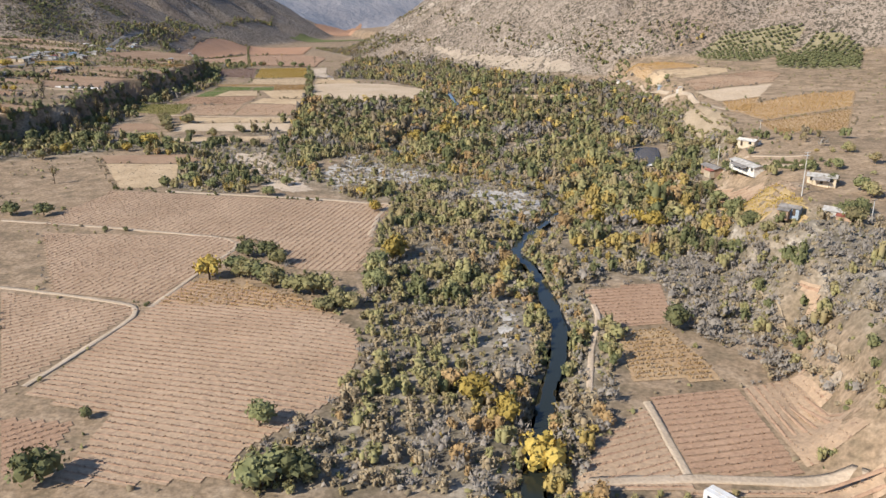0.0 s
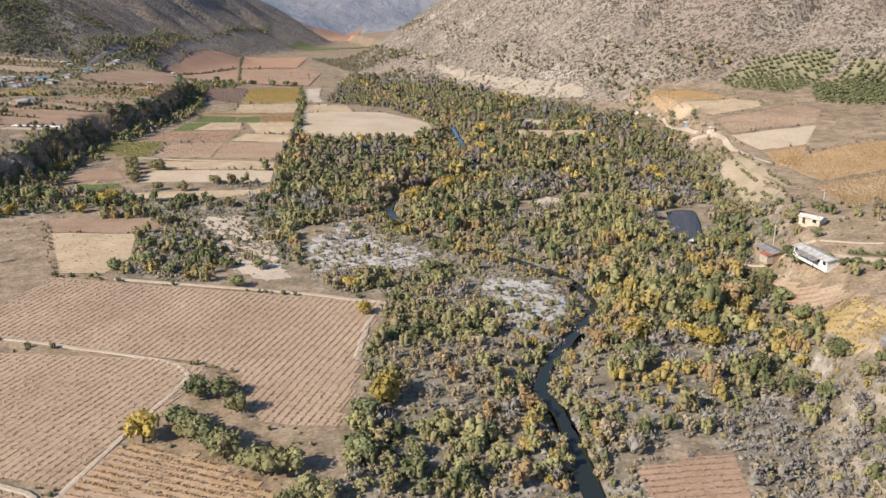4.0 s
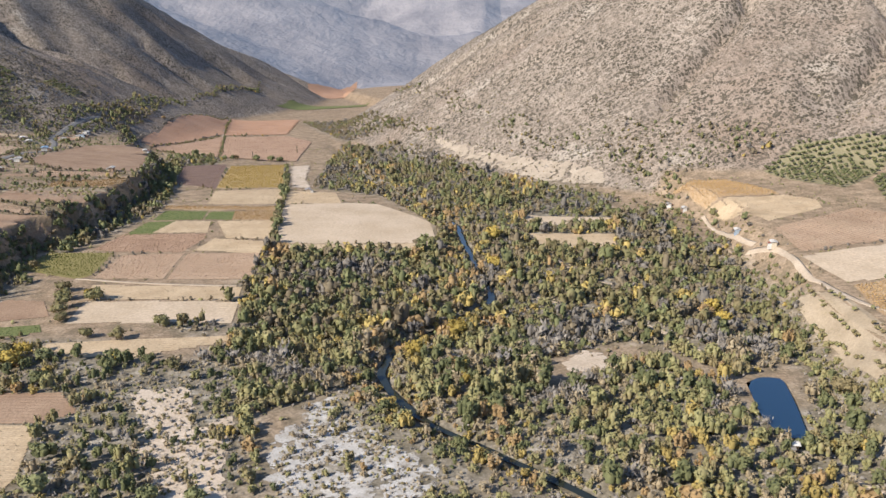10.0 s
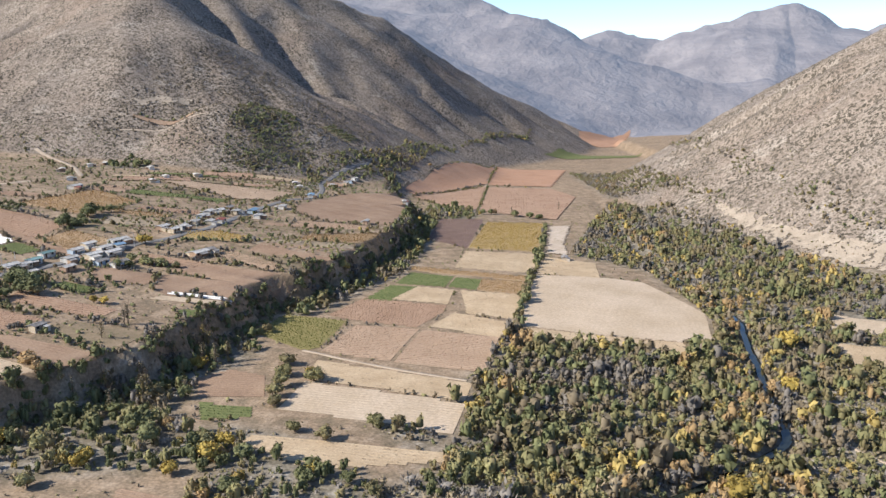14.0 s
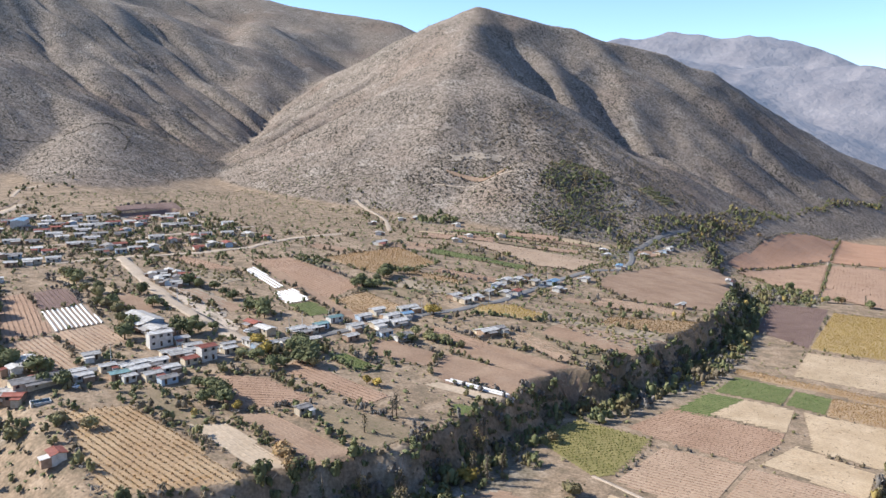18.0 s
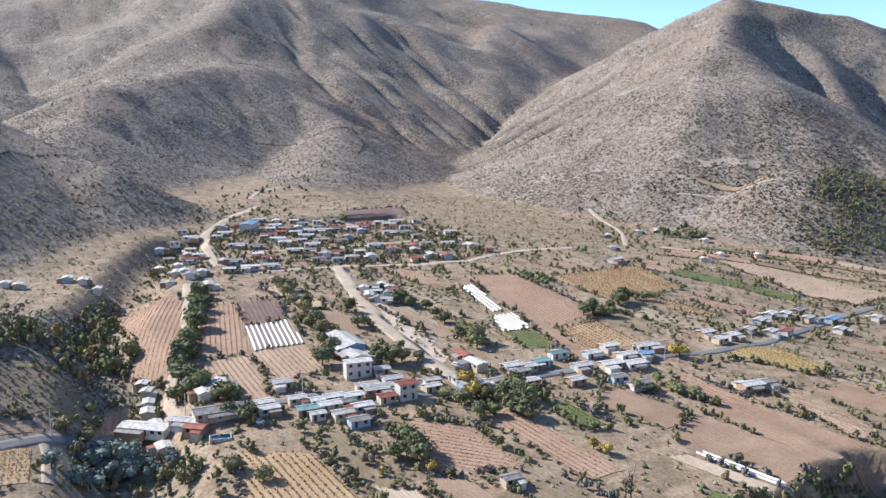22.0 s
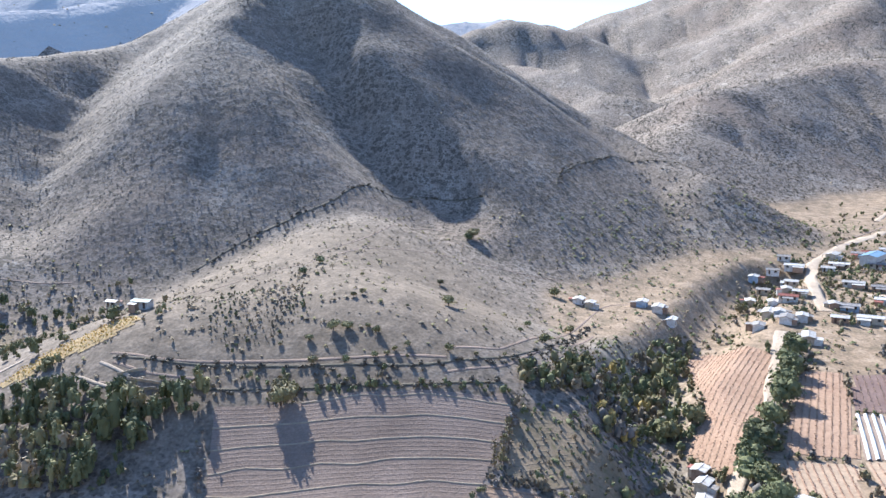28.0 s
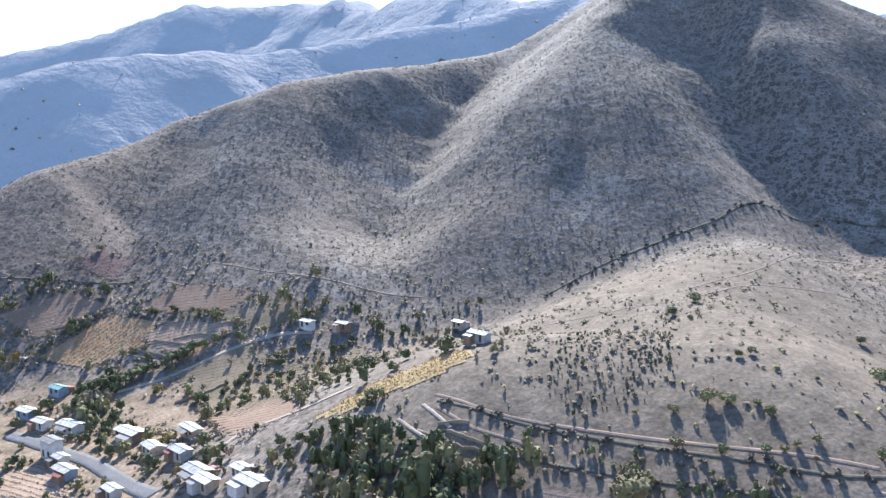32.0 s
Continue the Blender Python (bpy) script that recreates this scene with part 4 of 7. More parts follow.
field("vine_red", [(-180, 543), (-176, 576), (-132, 577), (-130, 567), (-134, 540), (-166, 540)], 11)
field("straw", [(-162, 579), (-158, 606), (-138, 607), (-132, 579)], 25)
field("straw", [(-129, 543), (-125, 568), (-97, 560), (-94, 538)], -5)
field("straw", [(-134, 607), (-102, 610), (-93, 566), (-119, 568)], -12)
field("green", [(-172, 608), (-174, 638), (-148, 638), (-144, 611)], 31)
field("green", [(-143, 612), (-146, 636), (-131, 636), (-127, 611)], 32)
field("green", [(-175, 573), (-173, 604), (-158, 606), (-162, 575)], 67)
field("vine_orange", [(-126, 609), (-131, 636), (-106, 640), (-102, 610)], 29)
field("vine_orange", [(-178, 642), (-179, 652), (-109, 653), (-107, 642)], 3)
field("straw", [(-155, 662), (-165, 717), (-118, 724), (-108, 665)], 30)
field("vine_purple", [(-204, 750), (-229, 852), (-194, 862), (-168, 728)], 37)
field("vine_yellow", [(-167, 729), (-187, 848), (-142, 862), (-119, 730)], 36)
field("dry", [(-91, 557), (-105, 659), (-66, 666), (-46, 665), (-26, 632), (-11, 604), (-7, 564), (-14, 558), (-54, 556)], 26)
field("straw", [(-105, 663), (-111, 717), (-78, 708), (-69, 664)], 3)
field("straw", [(-91, 555), (-54, 555), (-14, 557), (-19, 538), (-42, 544), (-82, 546)], -59)
field("sand", [(-138, 849), (-117, 863), (-106, 770), (-93, 720), (-115, 727)], 35)
field("vine_rust", [(-313, 979), (-327, 1176), (-319, 1365), (-270, 1142), (-299, 974)], 98)
field("vine_rust", [(-316, 1368), (-222, 1409), (-196, 1162), (-266, 1137)], 87)
field("vine_red", [(-297, 968), (-264, 1118), (-216, 916), (-251, 932), (-278, 962)], 67)
field("vine_red", [(-259, 1113), (-191, 1136), (-150, 1064), (-137, 889), (-212, 911)], 1)
field("green", [(-296, 1605), (-289, 1715), (-149, 1839), (-158, 1770)], 49)
field("vine_rust", [(-362, 2380), (-255, 2644), (-218, 2173), (-291, 2029)], 71)
field("earth", [(-299, 731), (-307, 820), (-283, 923), (-247, 826), (-217, 715), (-251, 689), (-282, 701)], 36)
field("vine_red", [(-355, 890), (-348, 916), (-336, 895), (-339, 860)], 67)
field("vine_orange", [(-237, 618), (-242, 640), (-207, 684), (-202, 658), (-204, 643)], 37)
field("earth", [(-245, 576), (-249, 603), (-201, 621), (-201, 614), (-201, 587)], 13)
field("vine_yellow", [(-294, 595), (-282, 610), (-261, 608), (-258, 594), (-288, 583)], 23)
field("vine", [(-258, 565), (-253, 578), (-218, 566), (-217, 555)], -11)
field("earth", [(-286, 511), (-284, 519), (-254, 516), (-254, 507)], -1)
field("earth", [(-251, 512), (-258, 527), (-214, 534), (-214, 528), (-212, 509)], 11)
field("dry", [(-240, 493), (-238, 499), (-210, 506), (-212, 499)], 14)
field("earth", [(-268, 538), (-261, 549), (-216, 547), (-211, 550), (-214, 536)], 6)
field("tunnel", [(-421, 540), (-423, 548), (-380, 537), (-380, 530)], -13)
field("tunnel", [(-375, 526), (-374, 538), (-354, 532), (-354, 517)], -4)
field("green", [(-352, 516), (-352, 531), (-330, 526), (-331, 513)], 3)
field("vine", [(-424, 744), (-410, 765), (-332, 789), (-321, 733), (-342, 720)], 4)
field("green", [(-284, 485), (-282, 491), (-265, 490), (-266, 482)], -2)
field("vine_red", [(-484, 384), (-492, 394), (-460, 410), (-406, 398), (-375, 380), (-396, 371), (-410, 379)], -22)
field("vine_red", [(-441, 415), (-441, 428), (-379, 413), (-381, 395)], -17)
field("vine", [(-377, 393), (-376, 411), (-334, 404), (-337, 396), (-358, 398), (-359, 390)], -4)
field("vine", [(-377, 414), (-375, 433), (-349, 432), (-345, 412)], -3)
field("tunnel", [(-405, 420), (-405, 439), (-377, 435), (-378, 414)], -12)
field("vine_purple", [(-439, 430), (-440, 446), (-407, 439), (-407, 421)], -13)
field("plough", [(-357, 244), (-377, 320), (-374, 322), (-342, 316), (-333, 311), (-327, 254)], 102)
field("earth", [(-345, 318), (-345, 333), (-339, 333), (-336, 317)], 92)
field("vine_red", [(-350, 353), (-366, 358), (-373, 366), (-356, 364)], -14)
field("vine_orange", [(-334, 315), (-330, 331), (-324, 331), (-313, 328), (-317, 311)], -9)
field("vine_orange", [(-321, 287), (-326, 291), (-328, 310), (-317, 309)], 95)
field("sand", [(-437, 488), (-425, 495), (-368, 487), (-337, 481), (-326, 468), (-327, 460), (-365, 471)], -10)
field("vine_yellow", [(-361, 175), (-376, 182), (-395, 201), (-390, 206), (-379, 201), (-363, 182)], 137)
field("vine", [(-321, 93), (-331, 94), (-323, 127), (-314, 105)], 93)
field("vine_orange", [(-368, 28), (-384, 29), (-399, 28), (-404, 51), (-392, 57), (-375, 48)], 180)
field("earth", [(-370, 122), (-385, 134), (-368, 165), (-356, 151)], 95)
field("green", [(-220, 485), (-214, 493), (-212, 496), (-212, 480)], 58)
field("dry", [(-148, 441), (-151, 466), (-88, 466), (-85, 442)], 5)
field("straw", [(-152, 468), (-157, 488), (-91, 484), (-89, 468)], 2)
field("green", [(-177, 437), (-157, 439), (-153, 432), (-168, 425)], 11)
field("earth", [(-191, 456), (-184, 468), (-168, 466), (-158, 449), (-181, 442)], 19)
field("straw", [(-148, 415), (-144, 421), (-81, 430), (-81, 424), (-116, 406)], 8)
field("vine_red", [(-438, 560), (-433, 582), (-357, 572), (-349, 540)], -7)
field("vine_orange", [(-347, 540), (-346, 563), (-316, 560), (-318, 534)], -6)
field("vine_orange", [(-418, 597), (-424, 670), (-376, 654), (-368, 624), (-371, 594)], 95)
field("orchard_green", [(-432, 582), (-424, 591), (-401, 588), (-401, 575)], -7)
field("earth", [(-431, 554), (-430, 560), (-301, 528), (-302, 521)], -14)
field("bare", [(-416, 485), (-413, 509), (-366, 504), (-346, 484), (-321, 473), (-340, 465), (-384, 475)], -6)
field("weedy", [(-441, 519), (-431, 536), (-407, 528), (-415, 511)], 60)
field("vine_red", [(-298, 436), (-281, 449), (-253, 449), (-266, 422)], 37)
field("earth", [(-289, 514), (-260, 524), (-254, 508), (-276, 500)], 19)
field("earth", [(-253, 508), (-239, 521), (-228, 515), (-235, 499)], 43)
field("vine_red", [(-287, 549), (-254, 551), (-249, 542), (-271, 536)], 3)
field("green", [(-284, 484), (-284, 491), (-265, 491), (-265, 483)], 0)
field("weedy", [(-372, 323), (-378, 335), (-367, 353), (-353, 352), (-348, 334), (-349, 322)], 117)
field("bare", [(-598, 916), (-578, 950), (-545, 972), (-531, 944), (-576, 900)], 100)
field("earth", [(-575, 894), (-512, 917), (-513, 906), (-561, 894)], 100)
field("orchard_green", [(-433, 1038), (-428, 1054), (-398, 1057), (-399, 1037)], 60)
field("vine_orange", [(-302, 383), (-292, 400), (-224, 400), (-246, 367)], 1)
field("dry", [(-268, 406), (-259, 415), (-221, 414), (-225, 406)], -1)
field("weedy", [(-246, 440), (-245, 454), (-211, 460), (-213, 435)], 11)
field("earth", [(-263, 422), (-255, 431), (-215, 433), (-217, 418)], 2)
field("weedy", [(-307, 405), (-299, 414), (-263, 413), (-266, 405)], -2)
field("earth", [(-260, 532), (-252, 551), (-204, 556), (-214, 532)], 6)
field("weedy", [(-259, 564), (-252, 581), (-200, 587), (-203, 562)], 7)
field("orchard", [(-255, 596), (-246, 612), (-204, 637), (-201, 591)], 31)
field("tunnel", [(-238, 501), (-237, 505), (-210, 510), (-209, 507)], 11)
field("sand", [(-106, 383), (-81, 387), (-72, 356), (-63, 369), (-58, 333), (-48, 311), (-61, 308), (-77, 320), (-89, 352)], 0)
ribbon("road", 4.8, [(-325, 284), (-328, 291), (-331, 303), (-333, 324), (-335, 339), (-352, 361), (-333, 380), (-330, 406), (-327, 423), (-320, 459)])
ribbon("road", 4.8, [(-313, 425), (-310, 455), (-308, 483), (-306, 515), (-302, 548), (-293, 589), (-292, 611), (-304, 669), (-316, 745), (-309, 775), (-328, 830), (-359, 886), (-363, 926), (-354, 994)])
ribbon("road", 4.8, [(-337, 67), (-338, 88), (-337, 113), (-332, 137), (-330, 151)])
ribbon("street", 7, [(-319, 468), (-345, 470), (-379, 473), (-412, 479), (-457, 493), (-491, 504)])
ribbon("street", 5, [(-337, 375), (-356, 376), (-370, 380), (-396, 394), (-443, 407), (-491, 421)])
ribbon("street", 6, [(-517, 445), (-579, 456), (-614, 466), (-686, 513), (-726, 545)])
ribbon("street", 4, [(-763, 551), (-805, 575), (-806, 596)])
ribbon("street", 5, [(-496, 460), (-491, 503), (-469, 579), (-482, 614), (-488, 678)])
ribbon("street", 4, [(-549, 472), (-535, 552), (-538, 635)])
ribbon("street", 4, [(-612, 611), (-567, 611), (-518, 616), (-497, 617)])
ribbon("street", 4, [(-618, 813), (-554, 788), (-487, 726)])
ribbon("street", 3, [(-312, 333), (-325, 335), (-333, 335)])
ribbon("track", 1.5, [(-123, 208), (-101, 202), (-76, 193), (-88, 150)])
ribbon("track", 1.5, [(-76, 193), (-72, 211), (-63, 249), (-115, 264), (-156, 272)])
ribbon("track", 1.8, [(41, 144), (42, 118)])
ribbon("track", 2.7, [(23, 117), (42, 118), (68, 116), (70, 112)])
ribbon("track", 1.5, [(30, 147), (34, 168), (39, 186), (39, 194)])
ribbon("track", 2.1, [(-24, 253), (-23, 280), (-18, 292), (-30, 295), (-46, 300), (-112, 312)])
ribbon("track", 1.5, [(-319, 1355), (-257, 1086), (-210, 885)])
ribbon("track", 1.5, [(-168, 496), (-123, 488), (-92, 486)])
ribbon("track", 2.7, [(142, 523), (150, 507), (143, 462), (145, 430), (154, 409)])
ribbon("track", 1.0, [(51, 445), (75, 441), (88, 410)])
ribbon("track", 1.5, [(100, 331), (114, 315), (138, 303)])
ribbon("track", 2.1, [(148, 609), (144, 541), (146, 522)])
ribbon("canal", 0.78, [(-496, 173), (-521, 185), (-544, 203), (-567, 219), (-604, 229), (-608, 260), (-612, 291)])
ribbon("canal", 0.66, [(-644, 330), (-661, 331), (-690, 342), (-745, 374), (-737, 411)])
ribbon("canal", 0.78, [(-1013, 648), (-1002, 716), (-1016, 776), (-961, 766), (-904, 728)])
ribbon("canal", 0.78, [(-370, 208), (-371, 233), (-375, 260), (-380, 295), (-396, 319), (-414, 329), (-486, 345)])
ribbon("canal", 0.66, [(-362, 234), (-367, 263), (-372, 293), (-383, 320)])
ribbon("path", 1.08, [(-372, 206), (-371, 220), (-372, 230), (-376, 253), (-381, 281), (-387, 302)])
ribbon("canal", 0.66, [(-378, -16), (-398, 4), (-420, 19)])
ribbon("path", 1.08, [(-368, 209), (-365, 220), (-366, 231), (-366, 239)])
ribbon("path", 0.78, [(-360, 201), (-360, 212), (-360, 224), (-361, 233)])
ribbon("path", 0.78, [(-448, 190), (-447, 213), (-453, 238), (-495, 249), (-518, 270), (-544, 309), (-551, 336)])
ribbon("path", 0.78, [(-475, 236), (-509, 246), (-586, 258), (-562, 296)])
ribbon("path", 1.08, [(-392, 302), (-401, 319), (-481, 340), (-526, 354), (-527, 382)])
ribbon("path", 1.08, [(-380, 302), (-393, 322), (-474, 347)])
ribbon("track", 1.3, [(47, 547), (54, 518), (61, 496), (72, 488)])
ribbon("track", 1.6, [(65, 444), (74, 437), (80, 428), (84, 414)])
ribbon("track", 1.2, [(29, 483), (37, 469), (46, 462), (50, 459)])
ribbon("path", 0.8, [(-440, 42), (-443, 53), (-446, 66), (-451, 78), (-460, 96), (-467, 113), (-474, 128)])
ribbon("path", 0.7, [(-423, 34), (-425, 49), (-430, 61), (-437, 76)])
# a pale pipe, drawn with the stone wall ribbon
ribbon("wall", 0.4, [(82, 195), (82, 181), (83, 164), (80, 146)])
ribbon("track", 1.5, [(-568, 870), (-531, 893), (-494, 915)])
ribbon("path", 1.8, [(-702, 492), (-689, 508), (-745, 550)])
field("weedy", [(-386, 111), (-404, 108), (-423, 117), (-426, 136), (-378, 151), (-376, 134)], 140)
field("weedy", [(-387, 81), (-409, 90), (-419, 121), (-437, 127), (-382, 156), (-369, 136)], 138)
field("weedy", [(-416, 70), (-435, 82), (-441, 100), (-417, 91)], 140)
field("earth", [(-368, 2), (-393, 8), (-403, 24), (-372, 20)], 159)
field("vine_purple", [(-403, -4), (-418, -6), (-430, 6), (-412, 11)], 170)
field("vine", [(-394, 51), (-406, 55), (-417, 82), (-395, 83)], 133)
ribbon("wall", 0.38, [(-403, 51), (-406, 55), (-407, 59)])
ribbon("wall", 0.38, [(-413, 74), (-417, 79), (-420, 84)])
ribbon("wall", 0.38, [(-400, 66), (-407, 74), (-407, 81), (-416, 85)])
ribbon("wall", 0.38, [(-396, 59), (-398, 66), (-400, 74)])
ribbon("wall", 0.38, [(-390, 58), (-391, 65), (-392, 72)])
ribbon("wall", 0.38, [(-387, 59), (-388, 66), (-388, 74)])
ribbon("wall", 0.38, [(-363, 213), (-365, 216), (-366, 220)])
ribbon("wall", 0.38, [(-362, 216), (-362, 225), (-364, 235)])
ribbon("wall", 0.38, [(-359, 215), (-359, 221), (-360, 227)])
ribbon("wall", 0.38, [(-375, 99), (-384, 103), (-392, 105)])
ribbon("wall", 0.38, [(-368, 120), (-375, 118), (-381, 117)])
ribbon("track", 1.6, [(-371, 73), (-382, 81), (-391, 85), (-405, 90), (-420, 97), (-432, 109)])
ribbon("track", 1.6, [(-349, 150), (-359, 150), (-368, 165), (-379, 176)])
ribbon("track", 0.9, [(-368, 205), (-365, 212), (-363, 217)])
ribbon("track", 0.9, [(-362, 202), (-359, 210), (-358, 219)])
field("earth", [(-406, 34), (-425, 43), (-435, 75), (-421, 71), (-410, 50)], 124)
# dark rectangle beside the excavated yard, drawn with the dark vineyard kind
field("vine_purple", [(-665, 591), (-685, 656), (-638, 635), (-630, 580)], 95)

# ---- pond ----
POND_EDGE = [(92, 386.5), (98, 391), (105, 390), (102, 374), (97, 353), (93.5, 350), (89.5, 353.5), (88, 363)]
pond_z = float(np.max(land(np.array([p[0] for p in POND_EDGE]), np.array([p[1] for p in POND_EDGE])))) + 0.5
outer = smooth_line(POND_EDGE + POND_EDGE[:2], 1.5)
ring = strip(outer, 3.4, 0, 0.2, level=lambda q: np.full(len(q), pond_z + 0.25))
bank_v = ring[0].copy()
n = len(outer)
bank_v[:n, 2] -= 3.0
bank_v[-n:, 2] -= 3.0
tagged(sheet("pond_bank", bank_v, ring[1], SOIL["sand"], True), "pale earth bank round the pond", "bank", kind="structure")
me = bpy.data.meshes.new("pond")
me.from_pydata([(x, y, pond_z) for x, y in outer], [], [tuple(range(len(outer)))])
me.materials.append(POND)
tagged(new("pond", me), "dark blue irrigation pond with still water", "pond", kind="structure")

# ---- trees ----
TREE_SAYS = {
    "olive": "bushy olive-green tree with a rounded crown",
    "dark": "dense dark green tree with a rounded crown",
    "yellow": "bright yellow autumn tree with a rounded crown",
    "orange": "orange-brown autumn tree with a loose crown",
    "poplar": "tall slender half-bare poplar tree",
    "euc": "grey-green eucalyptus tree with an open crown",
    "palm": "palm tree with arching green fronds",
}


def trunk_mesh(height, radius, limbs):
    """A tapered trunk with a few rising limbs."""
    bm = bmesh.new()

    def tube(a, b, r0, r1, sides=6):
        a, b = Vector(a), Vector(b)
        q = (b - a).to_track_quat("Z", "Y")
        rings = []
        for c, r in ((a, r0), (a.lerp(b, 0.5) + Vector((rng.normal() * r0 * 0.4, rng.normal() * r0 * 0.4, 0)), (r0 + r1) / 2), (b, r1)):
            rings.append([bm.verts.new(c + q @ Vector((r * math.cos(i * 6.283 / sides), r * math.sin(i * 6.283 / sides), 0))) for i in range(sides)])
        for lo, hi in zip(rings, rings[1:]):
            for i in range(sides):
                bm.faces.new((lo[i], lo[(i + 1) % sides], hi[(i + 1) % sides], hi[i]))

    tube((0, 0, -0.3), (0, 0, height), radius * 1.3, radius * 0.6)
    for k in range(limbs):
        a = k * 6.283 / limbs + rng.uniform(0, 0.8)
        z = height * rng.uniform(0.5, 0.95)
        tube((0, 0, z), (0.5 * math.cos(a), 0.5 * math.sin(a), z + height * 0.6), radius * 0.5, radius * 0.15, 5)
    me = bpy.data.meshes.new("trunk")
    bm.to_mesh(me)
    bm.free()
    me.materials.append(BARK)
    return me


def mesh_of(name, shape, mat):
    me = bpy.data.meshes.new(name)
    me.from_pydata(shape[0].tolist(), [], shape[1])
    me.materials.append(mat)
    return me


def palm_crown():
    verts, faces = [], []
    for k in range(26):
        a, lift = rng.uniform(0, 6.28), rng.uniform(-0.5, 0.9)
        d = np.array([math.cos(a), math.sin(a), 0])
        s = np.array([-d[1], d[0], 0]) * 0.09
        p = np.array([0, 0, 1.7])
        j = len(verts)
        for i in range(4):
            q = p + d * i * 0.3 + np.array([0, 0, lift * i * 0.3 - 0.09 * i * i])
            w = (0.5, 1, 0.8, 0.1)[i]
            verts += [q - s * w, q + s * w]
        faces += [(j + 2 * i, j + 2 * i + 1, j + 2 * i + 3, j + 2 * i + 2) for i in range(3)]
    return np.array(verts), faces


TREES = {}
for kind in TREE_SAYS:
    for variant in range(4):
        if kind == "poplar":
            shape = crown(8, 150, flat=1.2, leaf=0.1, spread_out=0.12, core=0.35, tall=4.2, low=0.2)
            shape[0][:, :2] *= 1.15
            b = trunk_mesh(3.5, 0.09, 3)
        elif kind == "palm":
            shape, b = palm_crown(), trunk_mesh(1.7, 0.07, 1)
        else:
            shape = crown(9 if kind != "euc" else 7, 300, leaf=0.11, spread_out=0.6, core=0.76, tall=0.75 if kind != "euc" else 1.3, low=0.15)
            b = trunk_mesh(0.9, 0.07, 4)
        TREES[kind, variant] = (b, mesh_of("crown", shape, FOLIAGE[{"palm": "dark", "yellow": "gold"}.get(kind, kind)]))
FULL = {"poplar": 5.2, "palm": 2.2, "euc": 2.3}
tree_count = 0


def tree(kind, x, y, height):
    global tree_count
    tree_count += 1
    b, c = TREES[kind, tree_count % 4]
    s = height / FULL.get(kind, 1.75)
    top = new(kind + "_tree" if kind in ("palm", "poplar") else "tree", None)
    top.empty_display_size = 0.5
    width = s * rng.uniform(0.9, 1.15)
    top.matrix_basis = Matrix.LocRotScale((x, y, float(land(x, y)) - 0.05), Euler((0, 0, rng.uniform(0, 6.28))), (width, width, s))
    for name, data in (("trunk", b), ("crown", c)):
        ob = new(name, data)
        ob.parent = top
    tagged(top, TREE_SAYS[kind], "tree", "lone trees and garden trees of the valley")


# ---- woods ----
KEEP_OFF = ("vine", "vine_red", "vine_orange", "vine_yellow", "vine_green", "vine_purple", "orchard", "orchard_green", "plough", "dry", "straw", "green", "tunnel", "earth", "vine_rust")


def plume(blades, wide=0.85, tall=1.5, core=0.62, blade=0.3, thin=0.3, heads=3):
    """A feathery shrub: a few soft heads covered with upright sprays."""
    verts, faces, at = [], [], 0
    ang = rng.uniform(0, 6.28, heads)
    middle = np.stack([0.42 * np.cos(ang), 0.42 * np.sin(ang), rng.uniform(0.3, 0.62, heads) * tall], 1) * (wide, wide, 1)
    size = rng.uniform(0.48, 0.75, heads)
    for c, s in zip(middle, size):
        half = ICO[[0, 1, 3, 5, 6, 8, 10]] * s * core * rng.uniform(0.8, 1.2, (7, 1)) * (wide, wide, 0.75 * tall) + c
        verts.append(half)
        faces += [tuple(q + at for q in f) for f in ((0, 1, 2), (0, 2, 3), (0, 3, 1), (1, 4, 2), (2, 5, 3), (3, 6, 1))]
        at += 7
    pick = rng.integers(0, heads, blades)
    d = rng.normal(size=(blades, 3)) * (1, 1, 0.8)
    d[:, 2] = np.abs(d[:, 2]) - 0.25
    d /= np.linalg.norm(d, axis=1)[:, None]
    p = middle[pick] + d * size[pick][:, None] * (wide, wide, 0.75 * tall) * rng.uniform(0.7, 1.1, (blades, 1))
    up = d * 0.55 + np.array([0, 0, 0.8]) + 0.3 * rng.normal(size=d.shape)
    up /= np.linalg.norm(up, axis=1)[:, None]
    side = np.cross(up, d + 0.8 * rng.normal(size=d.shape))
    side /= np.linalg.norm(side, axis=1)[:, None] + 1e-6
    n = blade * rng.uniform(0.6, 1.4, (blades, 1))
    w = n * thin * rng.uniform(0.7, 1.3, (blades, 1))
    quads = np.stack([p - up * n * 0.5, p + side * w, p + up * n, p - side * w], 1).reshape(-1, 3)
    verts.append(quads)
    faces += [tuple(range(at + 4 * q, at + 4 * q + 4)) for q in range(blades)]
    return np.concatenate(verts), faces


